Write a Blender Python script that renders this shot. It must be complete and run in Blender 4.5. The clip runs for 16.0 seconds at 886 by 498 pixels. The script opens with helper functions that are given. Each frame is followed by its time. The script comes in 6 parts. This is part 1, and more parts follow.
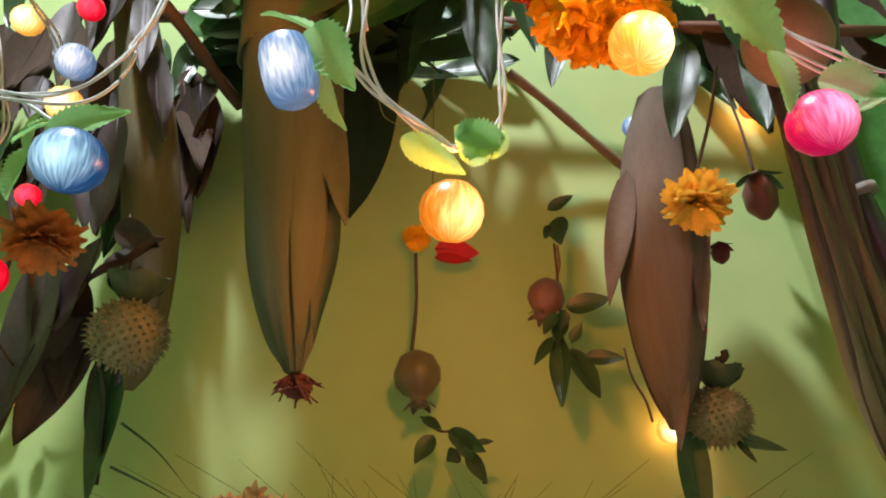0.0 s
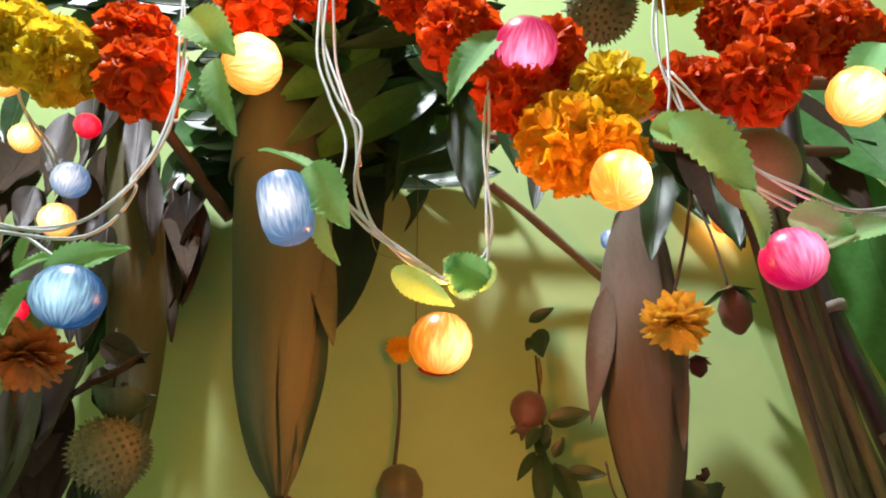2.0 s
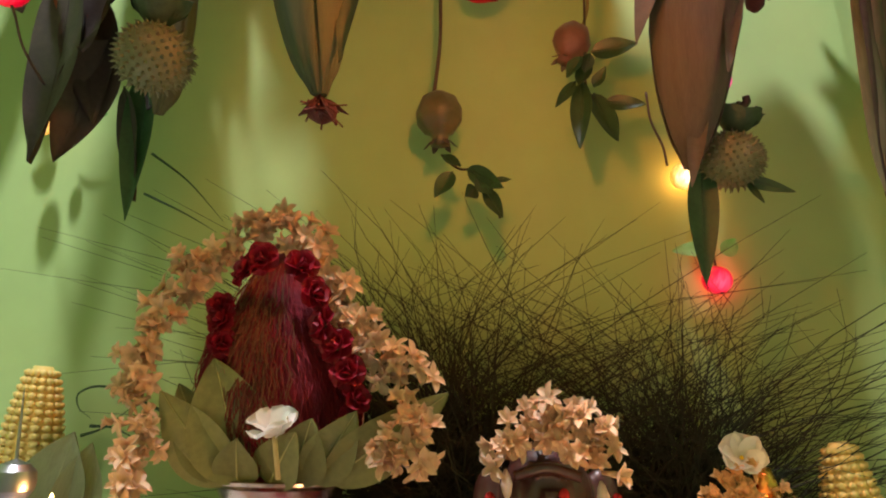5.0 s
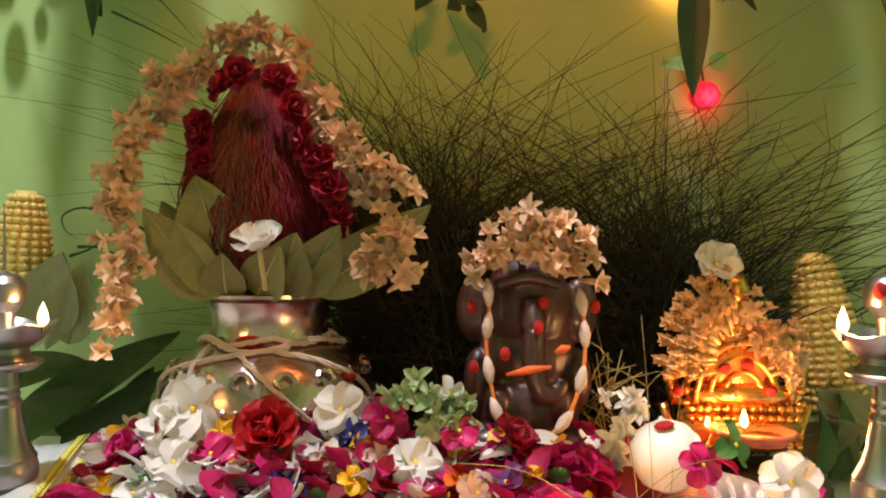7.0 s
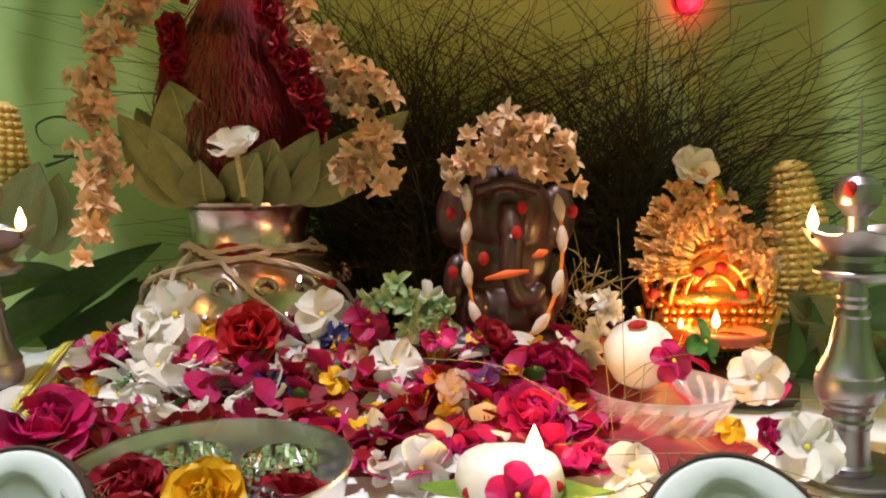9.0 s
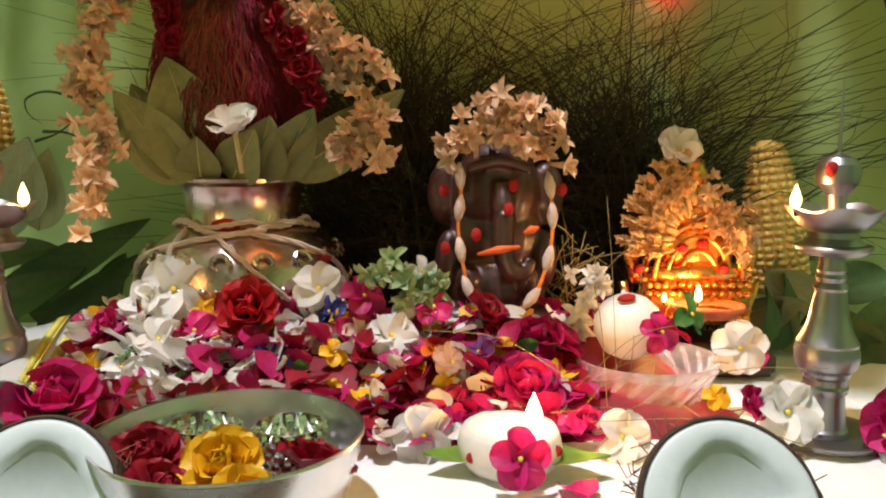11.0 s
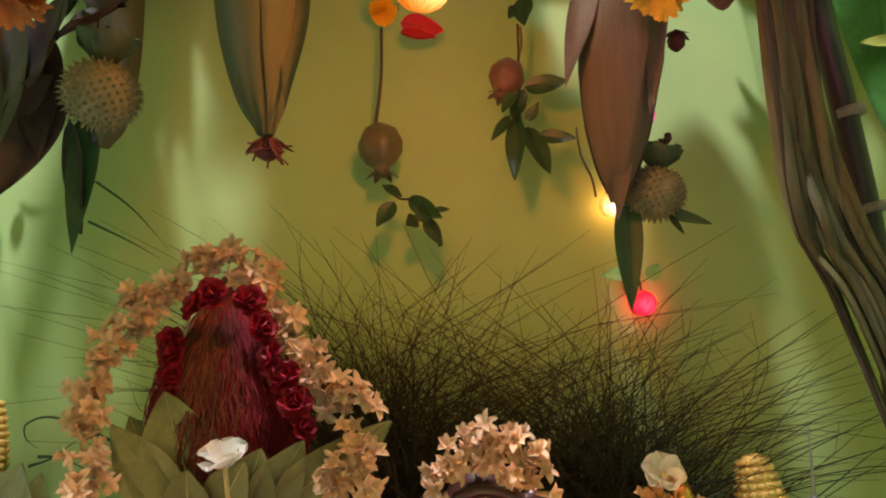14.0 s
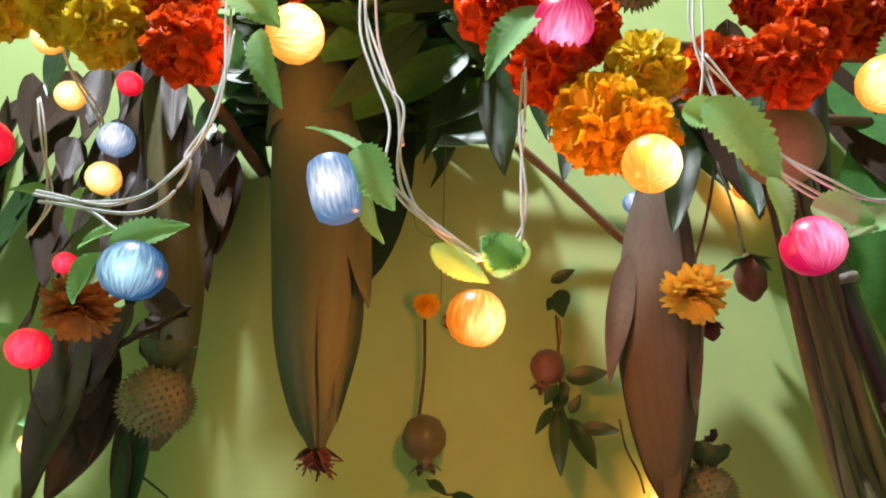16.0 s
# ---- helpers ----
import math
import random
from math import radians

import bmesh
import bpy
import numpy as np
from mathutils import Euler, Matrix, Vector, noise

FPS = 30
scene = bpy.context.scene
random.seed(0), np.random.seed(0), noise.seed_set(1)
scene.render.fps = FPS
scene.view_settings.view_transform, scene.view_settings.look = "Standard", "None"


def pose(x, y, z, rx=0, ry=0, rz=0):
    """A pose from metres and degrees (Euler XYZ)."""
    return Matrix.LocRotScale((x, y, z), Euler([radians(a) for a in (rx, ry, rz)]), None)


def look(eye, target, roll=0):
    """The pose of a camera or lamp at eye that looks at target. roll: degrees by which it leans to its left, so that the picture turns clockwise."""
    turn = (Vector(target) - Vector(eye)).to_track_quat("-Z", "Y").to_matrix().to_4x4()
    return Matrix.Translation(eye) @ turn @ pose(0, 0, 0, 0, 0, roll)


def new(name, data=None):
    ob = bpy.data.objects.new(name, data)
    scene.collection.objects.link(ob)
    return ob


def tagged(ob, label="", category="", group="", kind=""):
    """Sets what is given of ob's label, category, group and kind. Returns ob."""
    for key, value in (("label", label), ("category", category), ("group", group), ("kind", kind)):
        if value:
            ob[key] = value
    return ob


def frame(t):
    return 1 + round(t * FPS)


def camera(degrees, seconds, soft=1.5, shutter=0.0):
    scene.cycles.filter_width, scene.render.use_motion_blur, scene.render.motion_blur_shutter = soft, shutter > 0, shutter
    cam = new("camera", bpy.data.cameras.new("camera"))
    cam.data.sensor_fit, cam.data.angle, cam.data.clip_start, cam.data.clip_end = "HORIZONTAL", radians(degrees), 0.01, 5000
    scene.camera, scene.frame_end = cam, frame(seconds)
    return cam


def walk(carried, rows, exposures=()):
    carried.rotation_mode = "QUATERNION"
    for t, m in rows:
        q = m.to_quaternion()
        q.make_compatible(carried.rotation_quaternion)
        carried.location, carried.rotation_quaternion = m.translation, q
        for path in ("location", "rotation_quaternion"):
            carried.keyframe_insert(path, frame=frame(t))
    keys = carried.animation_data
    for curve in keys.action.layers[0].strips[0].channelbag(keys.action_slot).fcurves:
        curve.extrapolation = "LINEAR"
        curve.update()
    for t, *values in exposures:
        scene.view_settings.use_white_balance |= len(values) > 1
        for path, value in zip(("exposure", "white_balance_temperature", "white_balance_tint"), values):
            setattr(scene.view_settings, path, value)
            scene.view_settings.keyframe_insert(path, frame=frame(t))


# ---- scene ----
cam = camera(58.0, 16.0, soft=2.0)
walk(cam, [
    (0, look((0.2992, -0.0825, 0.2941), (0.2205, 1.2619, 0.9546), -1.69)),
    (0.5, look((0.3024, -0.0862, 0.2973), (0.2377, 1.2454, 0.9848), -1.75)),
    (1, look((0.2996, -0.0926, 0.3019), (0.2546, 1.2203, 1.0258), -2.06)),
    (1.5, look((0.2937, -0.1111, 0.3177), (0.2660, 1.1805, 1.0798), -2.26)),
    (2, look((0.2913, -0.1159, 0.3200), (0.2677, 1.1597, 1.1087), -2.27)),
    (2.5, look((0.2884, -0.1162, 0.3196), (0.2470, 1.1654, 1.0980), -1.83)),
    (3, look((0.2941, -0.1111, 0.3062), (0.2101, 1.1983, 1.0330), -1.17)),
    (3.5, look((0.2624, -0.1097, 0.2909), (0.1477, 1.2503, 0.9130), -0.37)),
    (4, look((0.2743, -0.0915, 0.2734), (0.1411, 1.3124, 0.7847), 0.16)),
    (4.5, look((0.2686, -0.0882, 0.2592), (0.1529, 1.3582, 0.6394), 0.33)),
    (5, look((0.2924, -0.0789, 0.2381), (0.1727, 1.3876, 0.5298), 0.70)),
    (5.2, look((0.3008, -0.0729, 0.2323), (0.1847, 1.4012, 0.4846), 0.71)),
    (7.3, look((0.2972, -0.0726, 0.2180), (0.2042, 1.4242, 0.1876), -0.35)),
    (7.5, look((0.2942, -0.0721, 0.2176), (0.2107, 1.4250, 0.1758), -0.40)),
    (8, look((0.3019, -0.0715, 0.2156), (0.2103, 1.4243, 0.1513), -0.74)),
    (8.5, look((0.3021, -0.0727, 0.2120), (0.2214, 1.4216, 0.1097), -0.61)),
    (9, look((0.3041, -0.0765, 0.2051), (0.2299, 1.4138, 0.0520), -0.34)),
    (9.2, look((0.3049, -0.0802, 0.2049), (0.2307, 1.4062, 0.0173), -0.30)),
    (11.3, look((0.2783, -0.0944, 0.2067), (0.2783, 1.3928, 0.0110), 0.11)),
    (11.5, look((0.2775, -0.0945, 0.2074), (0.2803, 1.3950, 0.0303), 0.13)),
    (12, look((0.2823, -0.0953, 0.2133), (0.2828, 1.4006, 0.1027), 0.04)),
    (12.5, look((0.2896, -0.1012, 0.2252), (0.2796, 1.3988, 0.2316), -0.12)),
    (13, look((0.2900, -0.1109, 0.2443), (0.2879, 1.3844, 0.3637), -0.47)),
    (13.5, look((0.2919, -0.1178, 0.2537), (0.2894, 1.3670, 0.4669), -0.71)),
    (14, look((0.2935, -0.1229, 0.2618), (0.2861, 1.3490, 0.5506), -0.43)),
    (14.5, look((0.2815, -0.1307, 0.2879), (0.2704, 1.3222, 0.6606), -0.02)),
    (15, look((0.2732, -0.1426, 0.3112), (0.2402, 1.2740, 0.8033), 0.01)),
    (15.5, look((0.2648, -0.1590, 0.3326), (0.2170, 1.2109, 0.9417), -0.21)),
    (16, look((0.2703, -0.1639, 0.3393), (0.2273, 1.1776, 1.0090), -0.20)),
], exposures=[(0.0, -0.06), (5.0, 0.0), (8.0, -0.12), (12.5, -0.15), (14.0, 0.0), (16.0, -0.06)])

# ---- world and light ----
world = bpy.data.worlds.new("room_air")
scene.world = world
world.use_nodes = True
world.node_tree.nodes["Background"].inputs[0].default_value = (0.55, 0.6, 0.5, 1)
world.node_tree.nodes["Background"].inputs[1].default_value = 0.03


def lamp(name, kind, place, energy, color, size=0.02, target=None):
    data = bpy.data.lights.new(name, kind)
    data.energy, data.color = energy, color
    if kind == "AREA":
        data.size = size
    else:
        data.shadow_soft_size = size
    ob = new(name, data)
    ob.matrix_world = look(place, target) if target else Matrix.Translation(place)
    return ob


# the room's ceiling lamp, above the viewer
lamp("ceiling_lamp_light", "AREA", (-0.177, -0.043, 2.75), 106, (0.88, 0.91, 1.0), 0.14, (0.25, 0.5, 0.3))

# ---- materials ----
MATS = {}


def mat(name, color, rough=0.6, metal=0.0, vary=0.25, scale=40, bump=0.15, tint=None, spots=0.0, coat=0.0,
        trans=0.0, piece=0.0, stretch=(1, 1, 1), sheen=0.0):
    """A surface with variation at two scales, relief, and a shade of its own for each piece."""
    if name in MATS:
        return MATS[name]
    m = bpy.data.materials.new(name)
    m.use_nodes = True
    n, l = m.node_tree.nodes, m.node_tree.links
    b = n["Principled BSDF"]
    co = n.new("ShaderNodeTexCoord")
    mp = n.new("ShaderNodeMapping")
    mp.inputs["Scale"].default_value = stretch
    l.new(co.outputs["Object"], mp.inputs["Vector"])
    fine, wide = n.new("ShaderNodeTexNoise"), n.new("ShaderNodeTexNoise")
    fine.inputs["Scale"].default_value, wide.inputs["Scale"].default_value = scale * 6, scale
    fine.inputs["Detail"].default_value = wide.inputs["Detail"].default_value = 4
    l.new(mp.outputs[0], fine.inputs["Vector"])
    l.new(mp.outputs[0], wide.inputs["Vector"])
    mixf = n.new("ShaderNodeMath")
    mixf.operation = "MULTIPLY_ADD"
    mixf.inputs[1].default_value = 0.4
    l.new(fine.outputs[0], mixf.inputs[0])
    part_wide = n.new("ShaderNodeMath")
    part_wide.operation = "MULTIPLY"
    part_wide.inputs[1].default_value = 0.6
    l.new(wide.outputs[0], part_wide.inputs[0])
    l.new(part_wide.outputs[0], mixf.inputs[2])
    ramp = n.new("ShaderNodeValToRGB")
    c = Vector(color)
    t = Vector(tint) if tint else c * (1 + vary)
    d = c * (1 - vary)
    e = ramp.color_ramp.elements
    e[0].position, e[1].position = 0.3, 0.72
    e[0].color, e[1].color = (*d, 1), (*[min(1, v) for v in t], 1)
    mid = e.new(0.5)
    mid.color = (*c, 1)
    l.new(mixf.outputs[0], ramp.inputs[0])
    out = ramp.outputs[0]
    if piece:
        info = n.new("ShaderNodeObjectInfo")
        hs = n.new("ShaderNodeHueSaturation")
        mr = n.new("ShaderNodeMapRange")
        mr.inputs["To Min"].default_value, mr.inputs["To Max"].default_value = 1 - piece, 1 + piece
        l.new(info.outputs["Random"], mr.inputs["Value"])
        l.new(mr.outputs[0], hs.inputs["Value"])
        l.new(out, hs.inputs["Color"])
        out = hs.outputs[0]
    l.new(out, b.inputs["Base Color"])
    rr = n.new("ShaderNodeMapRange")
    rr.inputs["To Min"].default_value, rr.inputs["To Max"].default_value = max(0.03, rough - 0.12), min(1, rough + 0.12)
    l.new(wide.outputs[0], rr.inputs["Value"])
    l.new(rr.outputs[0], b.inputs["Roughness"])
    b.inputs["Metallic"].default_value = metal
    b.inputs["Coat Weight"].default_value = coat
    b.inputs["Sheen Weight"].default_value = sheen
    bp = n.new("ShaderNodeBump")
    bp.inputs["Strength"].default_value, bp.inputs["Distance"].default_value = bump, 0.002
    l.new(mixf.outputs[0], bp.inputs["Height"])
    l.new(bp.outputs[0], b.inputs["Normal"])
    if trans:
        tr, mx = n.new("ShaderNodeBsdfTranslucent"), n.new("ShaderNodeMixShader")
        l.new(out, tr.inputs["Color"])
        mx.inputs[0].default_value = trans
        l.new(b.outputs[0], mx.inputs[1])
        l.new(tr.outputs[0], mx.inputs[2])
        l.new(mx.outputs[0], n["Material Output"].inputs["Surface"])
    MATS[name] = m
    return m


def bulb_mat(name, color, hot, strength, stripes=26):
    """Thread-wound ball lit from inside: streaks round its axis, brightest where the small lamp sits."""
    m = bpy.data.materials.new(name)
    m.use_nodes = True
    n, l = m.node_tree.nodes, m.node_tree.links
    b = n["Principled BSDF"]
    co = n.new("ShaderNodeTexCoord")
    ang, sep, mp = n.new("ShaderNodeTexGradient"), n.new("ShaderNodeSeparateXYZ"), n.new("ShaderNodeCombineXYZ")
    ang.gradient_type = "RADIAL"
    l.new(co.outputs["Object"], ang.inputs[0])
    l.new(co.outputs["Object"], sep.inputs[0])
    turns, rise = n.new("ShaderNodeMath"), n.new("ShaderNodeMath")
    turns.operation = rise.operation = "MULTIPLY"
    turns.inputs[1].default_value, rise.inputs[1].default_value = stripes * 0.9, 40
    l.new(ang.outputs["Fac"], turns.inputs[0])
    l.new(sep.outputs["Z"], rise.inputs[0])
    l.new(turns.outputs[0], mp.inputs[0])
    l.new(rise.outputs[0], mp.inputs[2])
    nz = n.new("ShaderNodeTexNoise")
    nz.inputs["Scale"].default_value, nz.inputs["Detail"].default_value = 1.6, 4
    l.new(mp.outputs[0], nz.inputs["Vector"])
    far = n.new("ShaderNodeVectorMath")
    far.operation = "DISTANCE"
    far.inputs[1].default_value = (0.004, -0.021, -0.002)
    l.new(co.outputs["Object"], far.inputs[0])
    near = n.new("ShaderNodeMapRange")
    near.inputs["From Min"].default_value, near.inputs["From Max"].default_value = 0.0, 0.032
    near.inputs["To Min"].default_value, near.inputs["To Max"].default_value = 0.62, -0.12
    l.new(far.outputs["Value"], near.inputs["Value"])
    both = n.new("ShaderNodeMath")
    both.operation = "MULTIPLY_ADD"
    both.inputs[1].default_value = 0.75
    l.new(nz.outputs[0], both.inputs[0])
    l.new(near.outputs[0], both.inputs[2])
    ramp = n.new("ShaderNodeValToRGB")
    e = ramp.color_ramp.elements
    e[0].position, e[1].position = 0.38, 0.95
    e[0].color, e[1].color = (*color, 1), (*hot, 1)
    l.new(both.outputs[0], ramp.inputs[0])
    l.new(ramp.outputs[0], b.inputs["Emission Color"])
    pw = n.new("ShaderNodeMath")
    pw.operation = "MULTIPLY"
    pw.inputs[1].default_value = strength
    l.new(both.outputs[0], pw.inputs[0])
    l.new(pw.outputs[0], b.inputs["Emission Strength"])
    b.inputs["Base Color"].default_value = (*[v * 0.4 for v in color], 1)
    b.inputs["Roughness"].default_value = 0.35
    return m


def glow_mat(name, color, strength):
    m = bpy.data.materials.new(name)
    m.use_nodes = True
    b = m.node_tree.nodes["Principled BSDF"]
    b.inputs["Base Color"].default_value = (*color, 1)
    b.inputs["Emission Color"].default_value = (*color, 1)
    b.inputs["Emission Strength"].default_value = strength
    return m


def glass_mat(name, color, rough=0.05):
    m = bpy.data.materials.new(name)
    m.use_nodes = True
    b = m.node_tree.nodes["Principled BSDF"]
    b.inputs["Base Color"].default_value = (*color, 1)
    b.inputs["Transmission Weight"].default_value = 0.88
    b.inputs["Roughness"].default_value = rough
    b.inputs["IOR"].default_value = 1.25
    return m


WALL = mat("green_wall_paint", (0.40, 0.54, 0.20), 0.75, vary=0.06, scale=5, bump=0.05)
CLOTH = mat("white_cotton", (0.78, 0.78, 0.76), 0.95, vary=0.08, scale=30, bump=0.6, sheen=0.4)
GOLDTHREAD = mat("gold_thread", (0.62, 0.55, 0.10), 0.5, vary=0.3, scale=90, bump=0.4)
SILVER = mat("silver", (0.60, 0.44, 0.40), 0.24, 1.0, vary=0.15, scale=45, bump=0.35)
BOWLSTEEL = mat("bowl_steel", (0.70, 0.66, 0.65), 0.26, 1.0, vary=0.1, scale=15, bump=0.02)
STEEL = mat("steel", (0.34, 0.32, 0.325), 0.36, 1.0, vary=0.12, scale=15, bump=0.02)
GOLD = mat("gold", (0.92, 0.42, 0.11), 0.28, 1.0, vary=0.25, scale=60, bump=0.5)
CLAY = mat("brown_clay", (0.055, 0.018, 0.015), 0.36, vary=0.4, scale=30, bump=0.25, coat=0.4)
KUMKUM = mat("red_powder", (0.36, 0.012, 0.012), 0.95, vary=0.4, scale=120, bump=0.5)
CREAM = mat("cream_petal", (0.78, 0.55, 0.36), 0.65, vary=0.14, scale=60, bump=0.1, trans=0.3, piece=0.2)
WHITEP = mat("white_petal", (0.82, 0.80, 0.76), 0.6, vary=0.08, scale=50, bump=0.1, trans=0.3, piece=0.08)
YELLOWC = mat("yellow_centre", (0.8, 0.6, 0.05), 0.7, vary=0.2, scale=100)
REDP = mat("red_petal", (0.45, 0.008, 0.016), 0.55, vary=0.35, scale=50, bump=0.1, trans=0.15, piece=0.2)
DEEPP = mat("crimson_petal", (0.30, 0.004, 0.02), 0.55, vary=0.35, scale=50, bump=0.1, trans=0.15, piece=0.25)
MAGENTA = mat("magenta_petal", (0.55, 0.01, 0.14), 0.55, vary=0.3, scale=50, bump=0.1, trans=0.2, piece=0.25)
YELLOWP = mat("yellow_petal", (0.85, 0.47, 0.01), 0.55, vary=0.18, scale=40, bump=0.1, trans=0.2, piece=0.12)
BLUEP = mat("blue_petal", (0.03, 0.03, 0.22), 0.5, vary=0.4, scale=50, bump=0.1, trans=0.1)
MARIORANGE = mat("orange_marigold_petal", (0.85, 0.10, 0.008), 0.6, vary=0.25, scale=60, bump=0.15, trans=0.42, tint=(0.9, 0.16, 0.01))
MARIYELLOW = mat("yellow_marigold_petal", (0.95, 0.70, 0.04), 0.6, vary=0.12, scale=60, bump=0.15, trans=0.42)
MARIAMBER = mat("amber_marigold_petal", (0.95, 0.52, 0.015), 0.6, vary=0.15, scale=60, bump=0.15, trans=0.42)
LEAF = mat("dark_leaf", (0.03, 0.075, 0.025), 0.4, vary=0.35, scale=40, bump=0.2, trans=0.15, piece=0.2)
MANGO = mat("mango_leaf", (0.20, 0.20, 0.065), 0.5, vary=0.3, scale=30, bump=0.2, trans=0.12, piece=0.2)
PALELEAF = mat("pale_cloth_leaf", (0.28, 0.60, 0.24), 0.8, vary=0.12, scale=60, bump=0.3, trans=0.3, piece=0.15)
BRIGHTLEAF = mat("fresh_leaf", (0.07, 0.22, 0.05), 0.45, vary=0.3, scale=25, bump=0.2, trans=0.25, piece=0.15)
DRYDARK = mat("dry_dark_leaf", (0.045, 0.03, 0.022), 0.6, vary=0.45, scale=30, bump=0.4, trans=0.1, piece=0.2)
HUSK = mat("maize_husk", (0.082, 0.092, 0.044), 0.9, vary=0.14, scale=20, bump=0.2, stretch=(5, 5, 0.5), trans=0.12)
HUSKBROWN = mat("brown_husk", (0.115, 0.088, 0.062), 0.9, vary=0.22, scale=20, bump=0.3, stretch=(5, 5, 0.5), trans=0.1)
HUSKTAN = mat("tan_husk", (0.20, 0.18, 0.085), 0.85, vary=0.18, scale=20, bump=0.25, stretch=(5, 5, 0.5), trans=0.25)
SILK = mat("maize_silk", (0.10, 0.02, 0.02), 0.8, vary=0.4, scale=60)
KERNEL = mat("maize_kernel", (0.82, 0.60, 0.18), 0.35, vary=0.12, scale=60, bump=0.05)
POME = mat("pomegranate_skin", (0.11, 0.095, 0.04), 0.4, vary=0.3, scale=30, bump=0.1, tint=(0.15, 0.08, 0.045))
POMERED = mat("red_pomegranate_skin", (0.17, 0.07, 0.05), 0.45, vary=0.3, scale=30, bump=0.1)
DATURA = mat("thorn_apple_skin", (0.17, 0.17, 0.08), 0.6, vary=0.3, scale=30, bump=0.2, tint=(0.32, 0.24, 0.15))
STEM = mat("stem", (0.07, 0.045, 0.025), 0.7, vary=0.3, scale=60)
WOODROD = mat("reddish_wood", (0.20, 0.09, 0.06), 0.6, vary=0.3, scale=20, bump=0.3, stretch=(0.3, 3, 3))
CANE = mat("sugar_cane_rind", (0.03, 0.018, 0.02), 0.4, vary=0.5, scale=20, bump=0.1, stretch=(3, 3, 0.4))
CANENODE = mat("cane_node", (0.24, 0.21, 0.18), 0.8, vary=0.3, scale=60)
GRASS = mat("dark_grass", (0.022, 0.024, 0.010), 0.6, vary=0.4, scale=20, piece=0.0)
STRAW = mat("straw", (0.25, 0.19, 0.06), 0.7, vary=0.4, scale=40)
WIRE = mat("white_wire", (0.66, 0.66, 0.7), 0.4, vary=0.08, scale=40, bump=0.02)
THREAD = mat("cotton_thread", (0.62, 0.48, 0.42), 0.9, vary=0.15, scale=150, bump=0.4)
COCOMEAT = mat("coconut_flesh", (0.86, 0.88, 0.90), 0.5, vary=0.05, scale=40, bump=0.15, coat=0.1, trans=0.25)
COCOSHELL = mat("coconut_shell", (0.05, 0.025, 0.015), 0.85, vary=0.5, scale=60, bump=0.9)
FIBRE = mat("coconut_fibre", (0.20, 0.06, 0.03), 0.8, vary=0.4, scale=60, bump=0.5)
GLASS = glass_mat("cut_glass", (0.98, 0.93, 0.91), 0.12)
WOODAPPLE = mat("wood_apple_skin", (0.26, 0.17, 0.11), 0.8, vary=0.2, scale=40, bump=0.3)
CANDLEWAX = mat("white_wax", (0.85, 0.82, 0.76), 0.5, vary=0.06, scale=40, bump=0.1, trans=0.3)
FLAME = glow_mat("flame", (1.0, 0.62, 0.22), 14)


# ---- builders ----
def part(name, bm, material, parent=None, label="", smooth=True):
    me = bpy.data.meshes.new(name)
    bm.to_mesh(me)
    bm.free()
    me.materials.append(material)
    if smooth:
        me.shade_smooth()
        if material.name in ("steel", "bowl_steel", "silver"):
            me.set_sharp_from_angle(angle=radians(24))
    ob = new(name, me)
    ob.parent = parent
    if label:
        tagged(ob, label)
    return ob


def again(ob, m, parent=None):
    """Another piece on the same mesh."""
    o = new(ob.name.split(".")[0], ob.data)
    o.parent = parent or ob.parent
    o.matrix_basis = m
    return o


def thing(name, place, label, category, group="", kind="", turn=(0, 0, 0)):
    e = new(name)
    e.empty_display_size = 0.02
    e.matrix_world = pose(*place, *turn)
    return tagged(e, label, category, group, kind)


def lathe(profile, seg=40, bm=None):
    """Turns (radius, height) pairs round the z axis."""
    bm = bm or bmesh.new()
    rings = []
    for r, z in profile:
        rings.append([bm.verts.new((r * math.cos(a), r * math.sin(a), z)) for a in np.linspace(0, 2 * math.pi, seg, endpoint=False)])
    for a, b in zip(rings, rings[1:]):
        for i in range(seg):
            j = (i + 1) % seg
            bm.faces.new((a[i], a[j], b[j], b[i]))
    if profile[0][0] > 1e-5:
        bm.faces.new(rings[0][::-1])
    if profile[-1][0] > 1e-5:
        bm.faces.new(rings[-1])
    return bm


def smooth_line(pts, per=6):
    """A flowing line through the points."""
    p = [Vector(q) for q in pts]
    p = [p[0] * 2 - p[1]] + p + [p[-1] * 2 - p[-2]]
    out = []
    for i in range(1, len(p) - 2):
        for k in range(per):
            t = k / per
            out.append(0.5 * (2 * p[i] + (p[i + 1] - p[i - 1]) * t + (2 * p[i - 1] - 5 * p[i] + 4 * p[i + 1] - p[i + 2]) * t * t
                              + (3 * p[i] - p[i - 1] - 3 * p[i + 1] + p[i + 2]) * t ** 3))
    return out + [p[-2]]


